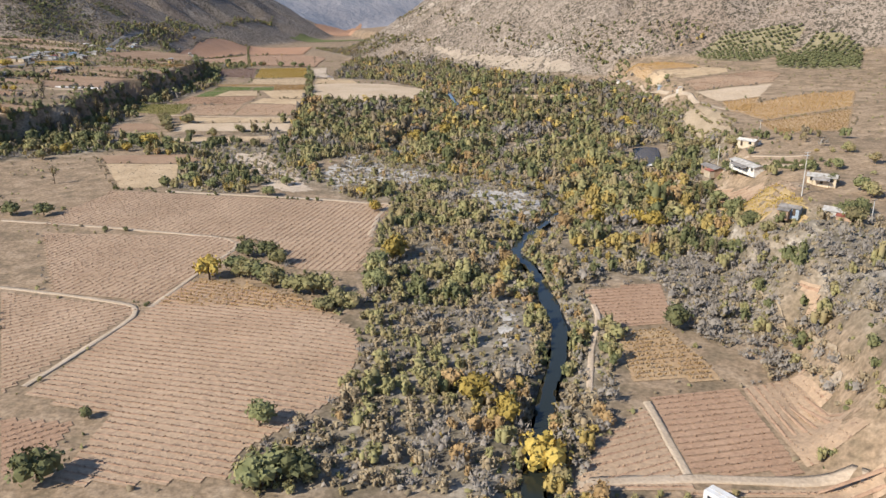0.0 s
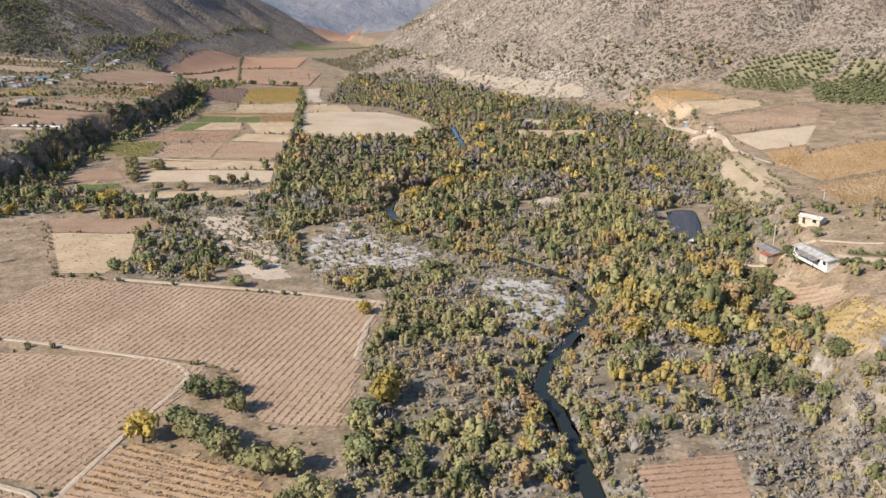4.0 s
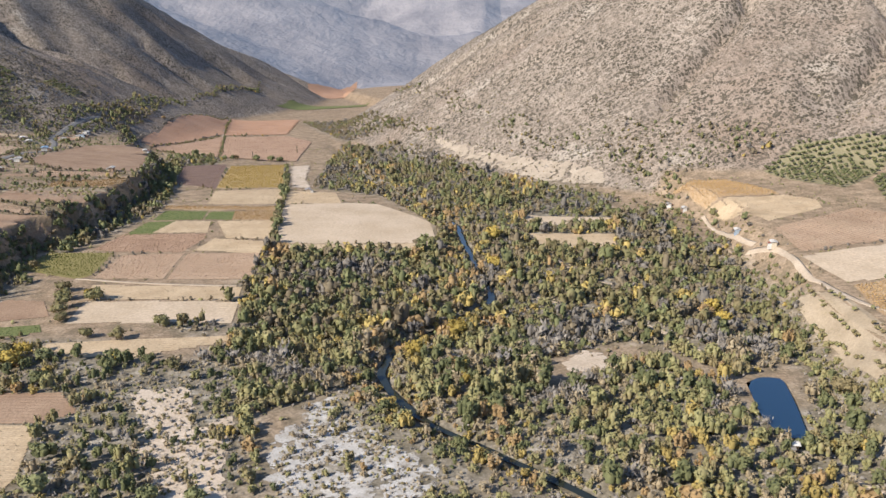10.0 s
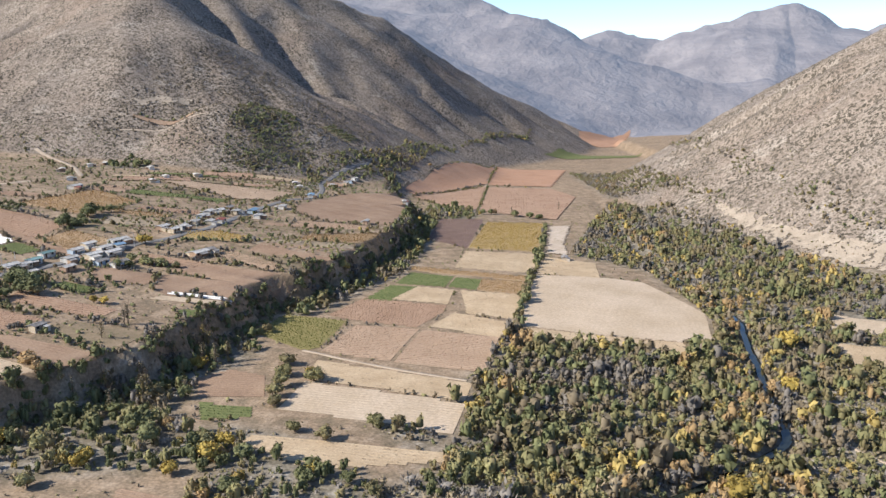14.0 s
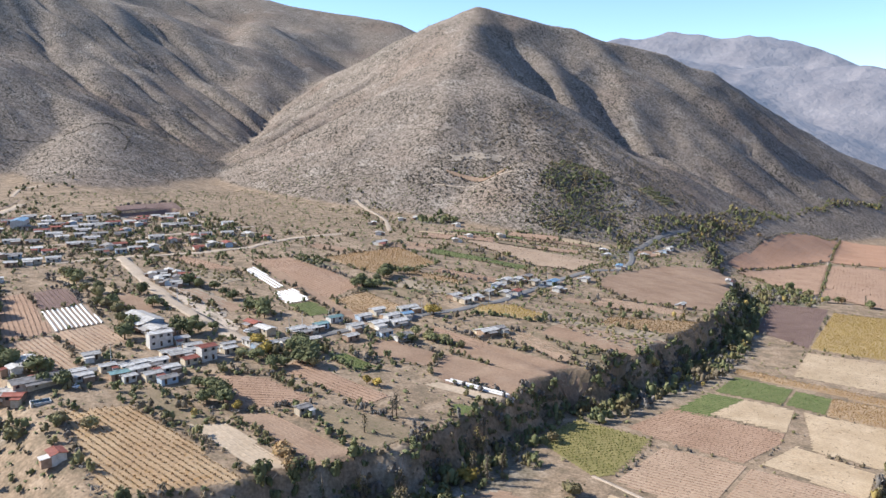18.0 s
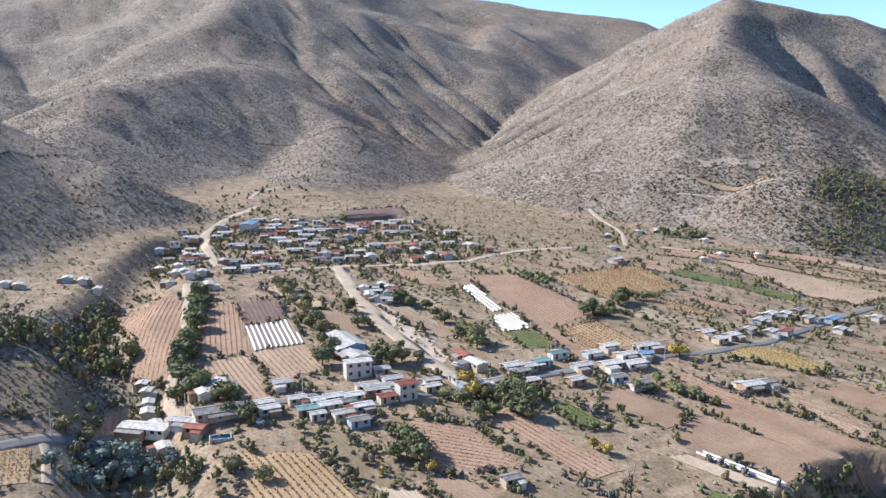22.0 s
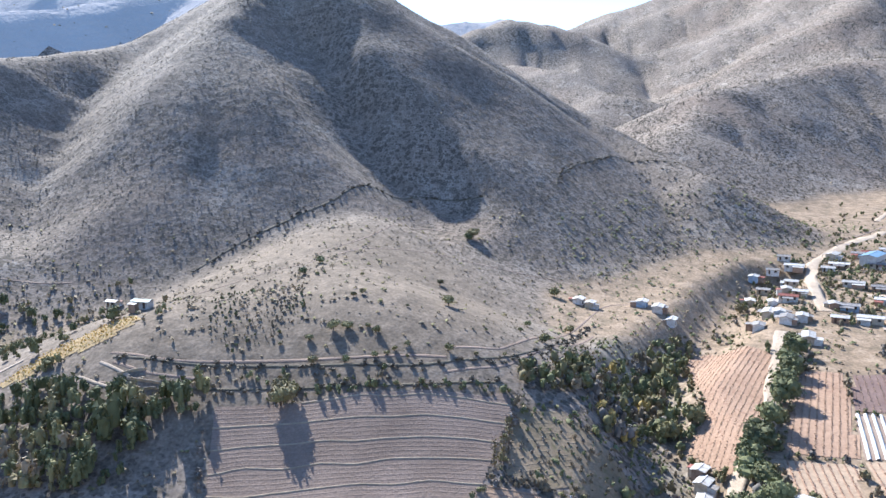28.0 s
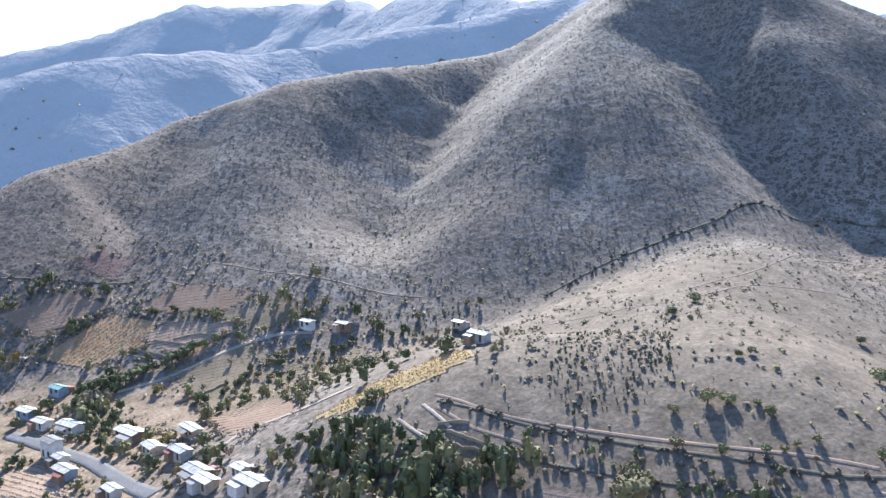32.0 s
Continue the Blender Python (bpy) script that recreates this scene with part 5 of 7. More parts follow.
def clump(lobes, leaves, wide=0.85, tall=1.35, leaf=0.15, core=0.7, ragged=0.3):
    """A bush or small tree of a few leafy heads, each an uneven mass with loose sprays on its skin."""
    verts, faces, at = [], [], 0
    turn = rng.uniform(0, 6.28) + np.arange(lobes) * 6.28 / lobes + rng.normal(size=lobes) * 0.4
    reach = np.where(np.arange(lobes) == 0, 0.12, rng.uniform(0.32, 0.62, lobes)) * wide
    size = np.where(np.arange(lobes) == 0, rng.uniform(0.42, 0.56, lobes), rng.uniform(0.28, 0.46, lobes)) * wide
    high = np.where(np.arange(lobes) == 0, tall - size, rng.uniform(0.25, 0.7, lobes) * tall)
    middle = np.stack([reach * np.cos(turn), reach * np.sin(turn), high], 1)
    for c, q in zip(middle, size):
        v = ICO * q * core * rng.uniform(1 - ragged, 1 + ragged, (12, 1)) * (1, 1, rng.uniform(0.9, 1.25)) + c
        v[6:, 2] = np.minimum(v[6:, 2], c[2] * 0.45)
        verts.append(v[:11])
        faces += [tuple(i + at for i in f) for f in ICO_F[:15]]
        at += 11
    pick = rng.integers(0, lobes, leaves)
    d = rng.normal(size=(leaves, 3)) + (0, 0, 0.35)
    d /= np.linalg.norm(d, axis=1)[:, None]
    p = middle[pick] + d * size[pick][:, None] * rng.uniform(0.62, 1.18, (leaves, 1))
    n = d + 0.55 * rng.normal(size=d.shape)
    n /= np.linalg.norm(n, axis=1)[:, None]
    u = np.cross(n, rng.normal(size=n.shape))
    u /= np.linalg.norm(u, axis=1)[:, None] + 1e-6
    w = np.cross(n, u)
    k = leaf * rng.uniform(0.6, 1.5, (leaves, 1))
    verts.append(np.stack([p + u * k, p - u * k * 0.6 + w * k * 0.8, p - u * k * 0.5 - w * k * 0.8], 1).reshape(-1, 3))
    faces += [(at + 3 * q, at + 3 * q + 1, at + 3 * q + 2) for q in range(leaves)]
    return np.concatenate(verts), faces


WOOD_SHAPES = {k: [clump(4, 88, leaf=0.14, core=0.68, tall=float(rng.uniform(1.15, 1.6))) for i in range(10)] for k in ("olive", "dark", "yellow", "orange")}
WOOD_SHAPES["grey"] = [plume(38, tall=1.15, core=0.55, blade=0.2, thin=0.28) for i in range(8)]
WOOD_SHAPES["brown"] = [clump(3, 66, tall=1.25, leaf=0.13, core=0.5, ragged=0.35) for i in range(8)]
WOOD_MIX = {
    "scrub": (("dark", 0.08), ("olive", 0.42), ("brown", 0.32), ("grey", 0.15), ("orange", 0.02), ("yellow", 0.01)),
    "mixed": (("grey", 0.13), ("brown", 0.18), ("dark", 0.20), ("olive", 0.42), ("yellow", 0.045), ("orange", 0.025)),
    "autumn": (("grey", 0.10), ("brown", 0.12), ("dark", 0.17), ("olive", 0.36), ("yellow", 0.19), ("orange", 0.06)),
    "dense": (("dark", 0.42), ("olive", 0.32), ("brown", 0.12), ("grey", 0.09), ("yellow", 0.05)),
    "grove": (("dark", 0.62), ("olive", 0.33), ("brown", 0.05)),
    "tuft": (("grey", 0.2), ("brown", 0.4), ("dark", 0.4)),
    "knob": (("dark", 0.6), ("brown", 0.15), ("olive", 0.25)),
    "bare": (("grey", 0.72), ("brown", 0.18), ("olive", 0.10)),
    "yard": (("dark", 0.36), ("olive", 0.36), ("brown", 0.16), ("grey", 0.08), ("yellow", 0.04)),
}
WOOD_SIZE = {"knob": (1.75, 1.5), "grove": (3.0, 3.6), "tuft": (0.65, 0.8), "scrub": (2.2, 2.1), "mixed": (2.45, 2.7), "autumn": (3.0, 3.3), "dense": (2.5, 2.7), "bare": (1.8, 2.0), "yard": (1.9, 2.0)}
PLANTED = {k: [] for k in ("olive", "dark", "yellow", "orange", "brown", "grey")}
HOUSES = []


def free_of_things(x, y, gap=1.5):
    ok = along(x, y, RIVER_LINE)[0] > 2.3
    for kind, poly in FIELDS:
        if kind in KEEP_OFF:
            px, py = [p[0] for p in poly], [p[1] for p in poly]
            box = (x > min(px)) & (x < max(px)) & (y > min(py)) & (y < max(py)) & ok
            if box.any():
                i = np.nonzero(box)[0]
                ok[i[inside(x[i], y[i], poly)]] = False
    for p, width in LINES:
        lo, hi = p.min(0) - width, p.max(0) + width
        box = (x > lo[0]) & (x < hi[0]) & (y > lo[1]) & (y < hi[1]) & ok
        for i in np.nonzero(box)[0]:
            if np.min(np.hypot(p[:, 0] - x[i], p[:, 1] - y[i])) < width / 2 + gap:
                ok[i] = False
    ok &= ~inside(x, y, POND_EDGE)
    for hx, hy, r in HOUSES:
        ok &= np.hypot(x - hx, y - hy) > r
    return ok


def wood(kind, spacing, poly):
    xy = np.array(poly, float)
    lo, hi = xy.min(0), xy.max(0)
    a, b = np.meshgrid(np.arange(lo[0], hi[0], spacing), np.arange(lo[1], hi[1], spacing))
    x = a.ravel() + rng.uniform(-0.45, 0.45, a.size) * spacing
    y = b.ravel() + rng.uniform(-0.45, 0.45, a.size) * spacing
    keep = inside(x, y, poly)
    x, y = x[keep], y[keep]
    open_spots = 0.42 * fractal(x, y, 16, 2, 91) + 0.5
    gravel = np.zeros(len(x), bool)
    for k, p in FIELDS:
        if k in ("gravel", "sand", "bare"):
            gravel |= inside(x, y, p)
    keep = free_of_things(x, y) & (rng.uniform(size=len(x)) < np.where(gravel, 0.62, np.clip(1.15 - 0.5 * (open_spots < 0.25), 0, 1)))
    x, y, gravel = x[keep], y[keep], gravel[keep]
    for done in WOOD_DONE:
        k = ~inside(x, y, done)
        x, y, gravel = x[k], y[k], gravel[k]
    WOOD_DONE.append(poly)
    if kind != "yard":
        LITTER.append(poly)
    names = [n for n, _ in WOOD_MIX[kind]]
    share = np.cumsum([w for _, w in WOOD_MIX[kind]])
    tone = fractal(x, y, 15, 2, 101) + rng.normal(size=len(x)) * 0.28
    rank = np.argsort(np.argsort(tone)) / max(len(x), 1)
    pick = np.searchsorted(share / share[-1], np.clip(rank, 0, 0.999))
    # autumn willows keep to the water
    beside = along(x, y, RIVER_LINE)[0] + 5 * fractal(x, y, 18, 2, 191) < 11
    swap = beside & (rng.uniform(size=len(x)) < 0.4)
    autumn = [names.index(n) for n in ("yellow", "orange", "brown") if n in names]
    pick[swap] = np.array(autumn)[rng.integers(0, len(autumn), int(swap.sum()))]
    w, h = WOOD_SIZE[kind]
    lean = (1.15 if kind == "mixed" else 1.0) * (0.55 + 0.95 * rng.uniform(size=len(x)) ** 2 + 0.25 * fractal(x, y, 30, 2, 111))
    lean = lean * np.where(rng.uniform(size=len(x)) < 0.07, rng.uniform(1.3, 1.6, len(x)), 1.0)
    lean = np.where(gravel, lean * 0.6, lean)
    for i, n in enumerate(names):
        k = pick == i
        if k.any():
            s = plants(x[k], y[k], w, h)
            s[:, 3:5] *= lean[k][:, None]
            s[:, 2] -= 0.15
            PLANTED[n].append(s)


WOOD_DONE = []
LITTER = []

# ---- houses ----
def box(bm, x0, x1, y0, y1, z0, z1):
    v = [bm.verts.new(p) for p in ((x0, y0, z0), (x1, y0, z0), (x1, y1, z0), (x0, y1, z0), (x0, y0, z1), (x1, y0, z1), (x1, y1, z1), (x0, y1, z1))]
    for f in ((3, 2, 1, 0), (4, 5, 6, 7), (0, 1, 5, 4), (1, 2, 6, 5), (2, 3, 7, 6), (3, 0, 4, 7)):
        bm.faces.new([v[i] for i in f])
    return v


def part(name, bm, mat, parent, label=""):
    me = bpy.data.meshes.new(name)
    bm.to_mesh(me)
    bm.free()
    me.materials.append(mat)
    ob = new(name, me)
    ob.parent = parent
    if label:
        ob["label"] = label
    return ob


def gabled(length, depth, height, rise, over=0.45, thick=0.12):
    """A folded sheet roof with two slopes, thickness and a raised ridge cap, in one piece."""
    bm = bmesh.new()
    y1, z1 = depth / 2 + over, height - over * rise / (depth / 2)
    top = height + rise
    section = [(-y1, z1), (0, top), (y1, z1), (y1, z1 + thick), (0.22, top + thick - 0.22 * rise / (depth / 2)), (0.2, top + thick + 0.05), (0, top + thick + 0.09), (-0.2, top + thick + 0.05), (-0.22, top + thick - 0.22 * rise / (depth / 2)), (-y1, z1 + thick)]
    ends = [[bm.verts.new((x, y, z)) for y, z in section] for x in (-length / 2 - over, length / 2 + over)]
    n = len(section)
    for k in range(n):
        bm.faces.new((ends[0][k], ends[0][(k + 1) % n], ends[1][(k + 1) % n], ends[1][k]))
    for e in ends:
        bm.faces.new(e)
    bmesh.ops.recalc_face_normals(bm, faces=bm.faces[:])
    return bm


def walls(length, depth, height, rise):
    """Four walls with gables, in one body with its floor slab."""
    bm = bmesh.new()
    l, d = length / 2, depth / 2
    a = [bm.verts.new(p) for p in ((-l, -d, -1.2), (l, -d, -1.2), (l, d, -1.2), (-l, d, -1.2), (-l, -d, height), (l, -d, height), (l, d, height), (-l, d, height), (-l, 0, height + rise), (l, 0, height + rise))]
    for f in ((0, 1, 5, 4), (2, 3, 7, 6), (1, 2, 6, 9, 5), (3, 0, 4, 8, 7), (4, 5, 9, 8), (6, 7, 8, 9), (3, 2, 1, 0)):
        bm.faces.new([a[i] for i in f])
    return bm


HOUSE_KINDS = {}
ROOF_SAYS = {"white": "pale zinc roof", "grey": "weathered grey sheet roof", "red": "red sheet roof", "teal": "blue-green sheet roof", "blue": "blue sheet roof"}
WALL_SAYS = ("whitewashed", "brown adobe", "cream", "pale blue")
house_count = 0


def house_model(length, depth, height, roof, look_kind):
    top = new("house", None)
    rise = 0.12 * depth if height < 5 else 0.1 * depth
    part("wall", walls(length, depth, height, rise), WALL[look_kind], top)
    part("roof", gabled(length, depth, height, rise), ROOF[roof], top, ROOF_SAYS[roof])
    storeys = 2 if height > 5 else 1
    for s in range(storeys):
        z = s * 2.8
        count = max(2, int(length / 2.6))
        for side in (-1, 1):
            y = side * depth / 2
            for i in range(count):
                x = -length / 2 + length * (i + 0.5) / count
                if s == 0 and i == count // 2:
                    bm = bmesh.new()
                    box(bm, x - 0.45, x + 0.45, y - 0.05, y + 0.05, 0.0, 2.05)
                    part("door", bm, WOODEN, top)
                    continue
                bm = bmesh.new()
                for x0, x1, z0, z1 in ((-0.62, 0.62, 0.9, 0.98), (-0.62, 0.62, 1.92, 2.0), (-0.62, -0.54, 0.98, 1.92), (0.54, 0.62, 0.98, 1.92)):
                    box(bm, x + x0, x + x1, y - 0.07, y + 0.07, z + z0, z + z1)
                w = part("window", bm, WOODEN, top)
                bm = bmesh.new()
                box(bm, x - 0.54, x + 0.54, y - 0.03, y + 0.03, z + 0.98, z + 1.92)
                part("pane", bm, GLASS, w)
    # a lean-to porch along one long side
    if length > 7 and height < 5:
        bm = bmesh.new()
        p = [(-length * 0.3, depth / 2 + 0.3, height - 0.25), (length * 0.3, depth / 2 + 0.3, height - 0.25), (length * 0.3, depth / 2 + 2.4, height - 0.75), (-length * 0.3, depth / 2 + 2.4, height - 0.75)]
        lo, hi = [bm.verts.new(q) for q in p], [bm.verts.new((q[0], q[1], q[2] + 0.08)) for q in p]
        bm.faces.new(lo[::-1])
        bm.faces.new(hi)
        for i in range(4):
            bm.faces.new((lo[i], lo[(i + 1) % 4], hi[(i + 1) % 4], hi[i]))
        part("porch_roof", bm, ROOF["grey"], top)
        for x in (-length * 0.29, length * 0.29):
            bm = bmesh.new()
            box(bm, x - 0.07, x + 0.07, depth / 2 + 2.2, depth / 2 + 2.34, -1.0, height - 0.72)
            part("porch_post", bm, WOODEN, top)
    # a lower annex against the back wall
    if height < 5:
        w, d, h = length * rng.uniform(0.35, 0.6), depth * rng.uniform(0.4, 0.7), height * 0.8
        x0 = (-0.5 if rng.uniform() < 0.5 else 0.5) * (length - w)
        bm = bmesh.new()
        box(bm, x0 - w / 2, x0 + w / 2, -depth / 2 - d, -depth / 2 - 0.003, -1.2, h - 0.2)
        part("annex_wall", bm, WALL[(look_kind + 1) % 3], top)
        bm = bmesh.new()
        p = [(x0 - w / 2 - 0.25, -depth / 2 - 0.06, h + 0.12), (x0 + w / 2 + 0.25, -depth / 2 - 0.06, h + 0.12), (x0 + w / 2 + 0.25, -depth / 2 - d - 0.3, h - 0.2), (x0 - w / 2 - 0.25, -depth / 2 - d - 0.3, h - 0.2)]
        lo, hi = [bm.verts.new(q) for q in p], [bm.verts.new((q[0], q[1], q[2] + 0.08)) for q in p]
        bm.faces.new(lo)
        bm.faces.new(hi[::-1])
        for i in range(4):
            bm.faces.new((lo[i], hi[i], hi[(i + 1) % 4], lo[(i + 1) % 4]))
        part("annex_roof", bm, ROOF[("white", "grey", "grey", "red")[int(rng.integers(0, 4))]], top)
    tagged(top, WALL_SAYS[look_kind] + " house with a " + ROOF_SAYS[roof] + (" and two storeys" if storeys == 2 else ""), "house", "houses of the village")
    return top


def house(x, y, length, depth, height, roof, angle):
    global house_count
    house_count += 1
    shrink = 0.78 if length < 14 else 1.0
    length, depth, height = round(length * shrink, 1), round(depth * shrink, 1), min(height, 2.3) if height < 5 else height
    key = (length, depth, height, roof, (0, 1, 2, 0, 2, 3, 0)[house_count % 7])
    if any(math.hypot(x - hx, y - hy) < r * 0.8 for hx, hy, r in HOUSES):
        return
    HOUSES.append((x, y, max(length, depth) / 2 + 1.0))
    a = radians(angle)
    px = x + np.array([-1, 1, 1, -1]) * length / 2 * math.cos(a)
    py = y + np.array([-1, 1, 1, -1]) * length / 2 * math.sin(a)
    m = pose(x, y, float(np.max(land(px, py))) + 0.05, 0, 0, angle + (180 if house_count % 2 else 0))
    if key in HOUSE_KINDS:
        copy_thing(HOUSE_KINDS[key], m)
    else:
        HOUSE_KINDS[key] = house_model(*key)
        HOUSE_KINDS[key].matrix_basis = m



for spot in [(-381, 373, 5.4, 4.5, 2.8, "white", 152), (-375, 373, 6.3, 4.5, 3, "white", 152), (-368, 372, 7.2, 4.5, 3, "white", 164), (-361, 370, 7.2, 5.4, 3, "white", 164), (-350, 370, 6.3, 4.5, 3, "white", 177), (-346, 366, 16, 6, 3, "white", 45), (-331, 375, 12.6, 5.4, 3, "white", 45), (-324, 376, 8.1, 5.4, 3, "red", 45), (-329, 386, 18, 7, 3, "grey", 83), (-323, 399, 8.1, 5.4, 3, "white", 83), (-332, 368, 7.2, 5.4, 3, "white", 177), (-349, 392, 12.6, 6.3, 3, "white", 177)]:
    house(*spot)
for spot in [(-346, 385, 7.2, 5.4, 3, "white", 177), (-452, 414, 7.2, 4.5, 3, "white", 164)]:
    house(*spot)
for spot in [(-317, 410, 9.0, 5.4, 3, "teal", 80), (-321, 415, 5.4, 4.5, 3, "white", 80), (-316, 417, 9.0, 5.4, 4, "white", 84), (-308, 418, 8.1, 5.4, 3, "white", 84), (-301, 420, 8.1, 5.4, 3, "grey", 84), (-310, 426, 8.1, 5.4, 3, "white", 84), (-319, 427, 8.1, 5.4, 3, "white", 84), (-319, 436, 10.8, 5.4, 3, "white", 79), (-312, 436, 7.2, 5.4, 3, "red", 84), (-311, 443, 8.1, 6.3, 5.4, "red", 84), (-312, 454, 7.2, 4.5, 3, "white", 84), (-309, 467, 8.1, 5.4, 3, "white", 86)]:
    house(*spot)
for spot in [(-307, 470, 9.0, 5.4, 3, "white", 86), (-306, 478, 7.2, 5.4, 3, "grey", 86), (-301, 489, 7.2, 4.5, 3, "white", 86)]:
    house(*spot)
for spot in [(-341, 411, 8.1, 6.3, 3, "white", 80), (-337, 438, 12, 6, 5.4, "white", 79), (-334, 446, 7.2, 5.4, 3, "white", 79), (-365, 447, 22, 8, 3.2, "white", 175), (-353, 443, 20, 6, 3.2, "white", 175), (-324, 445, 8.1, 5.4, 3, "white", 79), (-334, 482, 10.8, 5.4, 3, "red", 176), (-324, 481, 12.6, 6.3, 3, "white", 176), (-316, 492, 9.9, 6.3, 3, "white", 86), (-313, 498, 6.3, 5.4, 3, "white", 86), (-315, 505, 8.1, 5.4, 3, "teal", 86), (-319, 517, 9.0, 5.4, 3, "teal", 83)]:
    house(*spot)
for spot in [(-305, 517, 9.0, 6.3, 3, "white", 83), (-295, 505, 8.1, 5.4, 3, "white", 86), (-302, 529, 10.8, 6.3, 3, "white", 83), (-298, 538, 10.8, 6.3, 3, "white", 83), (-303, 549, 7.2, 5.4, 4, "blue", 78), (-290, 521, 8.1, 5.4, 3, "grey", 83)]:
    house(*spot)
for spot in [(-309, 556, 12.9, 6.4, 3, "white", 78), (-306, 542, 9.2, 5.5, 3, "white", 83), (-309, 593, 9.2, 5.5, 3, "white", 87), (-300, 591, 7.4, 5.5, 3, "white", 87), (-301, 600, 7.4, 5.5, 3, "white", 87), (-305, 617, 8.3, 5.5, 3, "white", 102), (-314, 637, 8.3, 5.5, 3, "white", 102), (-320, 654, 9.2, 5.5, 3, "white", 102), (-318, 663, 7.4, 5.5, 3, "white", 102), (-321, 678, 8.3, 5.5, 3, "grey", 99), (-310, 669, 8.3, 5.5, 3, "white", 99), (-298, 634, 8.3, 5.5, 3, "red", 102)]:
    house(*spot)
for spot in [(-299, 624, 7.4, 5.5, 3, "white", 102), (-305, 682, 11.0, 6.4, 3, "blue", 99), (-292, 667, 7.4, 5.5, 3, "white", 102), (-298, 709, 7.4, 5.5, 3, "white", 99), (-360, 840, 7.4, 5.5, 3, "white", 119), (-346, 823, 7.4, 5.5, 3, "white", 119), (-315, 784, 9.2, 5.5, 3, "blue", 109)]:
    house(*spot)
for spot in [(-341, 902, 8.3, 5.5, 3, "white", 96), (-343, 918, 8.3, 5.5, 3, "white", 96), (-345, 931, 7.4, 5.5, 3, "white", 82), (-338, 868, 11.0, 5.5, 3, "white", 119), (-261, 559, 11.0, 6.4, 3, "white", 78), (-260, 565, 9.2, 5.5, 3, "grey", 78), (-282, 524, 11.0, 5.5, 3, "grey", 83), (-317, 543, 9.2, 5.5, 3, "white", 83), (-314, 531, 9.2, 5.5, 3, "white", 83), (-439, 667, 12.9, 7.4, 4, "white", 95), (-476, 702, 7.4, 5.5, 3, "white", -43), (-519, 740, 8.3, 5.5, 3, "white", -43)]:
    house(*spot)
for spot in [(-426, 734, 7.4, 5.5, 3, "white", -43), (-437, 765, 8.3, 5.5, 3, "white", -43), (-433, 800, 8.3, 5.5, 3, "white", -43), (-536, 811, 7.4, 5.5, 3, "white", -21), (-536, 790, 7.4, 5.5, 3, "white", -43), (-490, 814, 8.3, 5.5, 3, "white", -43), (-231, 703, 8.3, 3.7, 3, "white", 99), (-252, 826, 8.3, 3.7, 3, "white", 109)]:
    house(*spot)
for spot in [(-523, 342, 7.2, 5.4, 3, "white", 164), (-519, 347, 6.3, 4.5, 3, "white", 164), (-525, 370, 7.2, 5.4, 3, "white", 164), (-517, 376, 8.1, 5.4, 3, "white", 164), (-509, 381, 7.2, 4.5, 3, "white", 164), (-425, 489, 6.3, 4.5, 3, "white", 163), (-570, 426, 7.2, 5.4, 3, "white", 170), (-539, 429, 7.2, 5.4, 3, "white", 170), (-556, 439, 8.1, 5.4, 3, "white", 170), (-512, 425, 7.2, 5.4, 3, "white", 170), (-499, 414, 8.1, 5.4, 3, "grey", 164), (-504, 432, 8.1, 5.4, 3, "white", 164)]:
    house(*spot)
for spot in [(-523, 450, 8.1, 5.4, 3, "white", 170), (-477, 427, 12.6, 5.4, 3, "white", 164), (-617, 498, 19.8, 8.1, 5, "blue", 147), (-630, 482, 12.6, 6.3, 4, "white", 147)]:
    house(*spot)
for spot in [(-347, 59, 8.5, 4.7, 3, "white", 93), (-345, 72, 7.6, 4.7, 3, "white", 93), (-348, 83, 10.2, 5.5, 3, "white", 93), (-352, 108, 11.9, 5.5, 3, "white", 88), (-347, 126, 7.6, 4.7, 3, "white", 78), (-346, 140, 7.6, 4.7, 3, "white", 82), (-358, 129, 10.2, 3.9, 3, "white", 78), (-329, 112, 8.5, 4.7, 3, "white", 88), (-335, 95, 7.6, 4.7, 5, "grey", 88), (-333, 103, 5.1, 3.9, 3, "white", 88), (-338, 157, 9.4, 5.5, 3, "white", 82), (-335, 164, 7.6, 4.7, 3, "white", 82)]:
    house(*spot)
for spot in [(-340, 171, 5.1, 3.9, 3, "white", 82), (-336, 179, 9.4, 5.5, 3, "white", 82), (-361, 54, 7.6, 4.7, 3, "teal", 93), (-327, 137, 6.0, 3.9, 3, "white", 82), (-431, 105, 6.8, 3.9, 3, "white", 88), (-439, 116, 6.8, 3.9, 3, "white", 88), (-464, 152, 6.0, 3.9, 3, "white", 78), (-402, 200, 7.6, 3.9, 3, "teal", 82)]:
    house(*spot)
for spot in [(149, 511, 5.0, 3.1, 3, "white", 78), (146, 549, 5.0, 3.1, 3, "white", 78), (144, 632, 5.0, 3.1, 3, "white", 87), (139, 648, 4.3, 3.1, 3, "grey", 87), (90, 346, 2.5, 2.6, 2.5, "white", 171)]:
    house(*spot)
for spot in [(-98, 711, 8.1, 4.5, 3, "grey", 99)]:
    house(*spot)
for spot in [(-275, 368, 7.2, 5.4, 3, "red", 171), (-248, 439, 6.3, 4.5, 3, "grey", 84), (-262, 560, 8.1, 5.4, 3, "grey", 78), (-329, 377, 9.0, 5.4, 3, "white", 45), (-334, 385, 9.0, 5.4, 3, "white", 83), (-328, 399, 8.1, 5.4, 3, "white", 83), (-317, 413, 10.8, 5.4, 3, "white", 80)]:
    house(*spot)
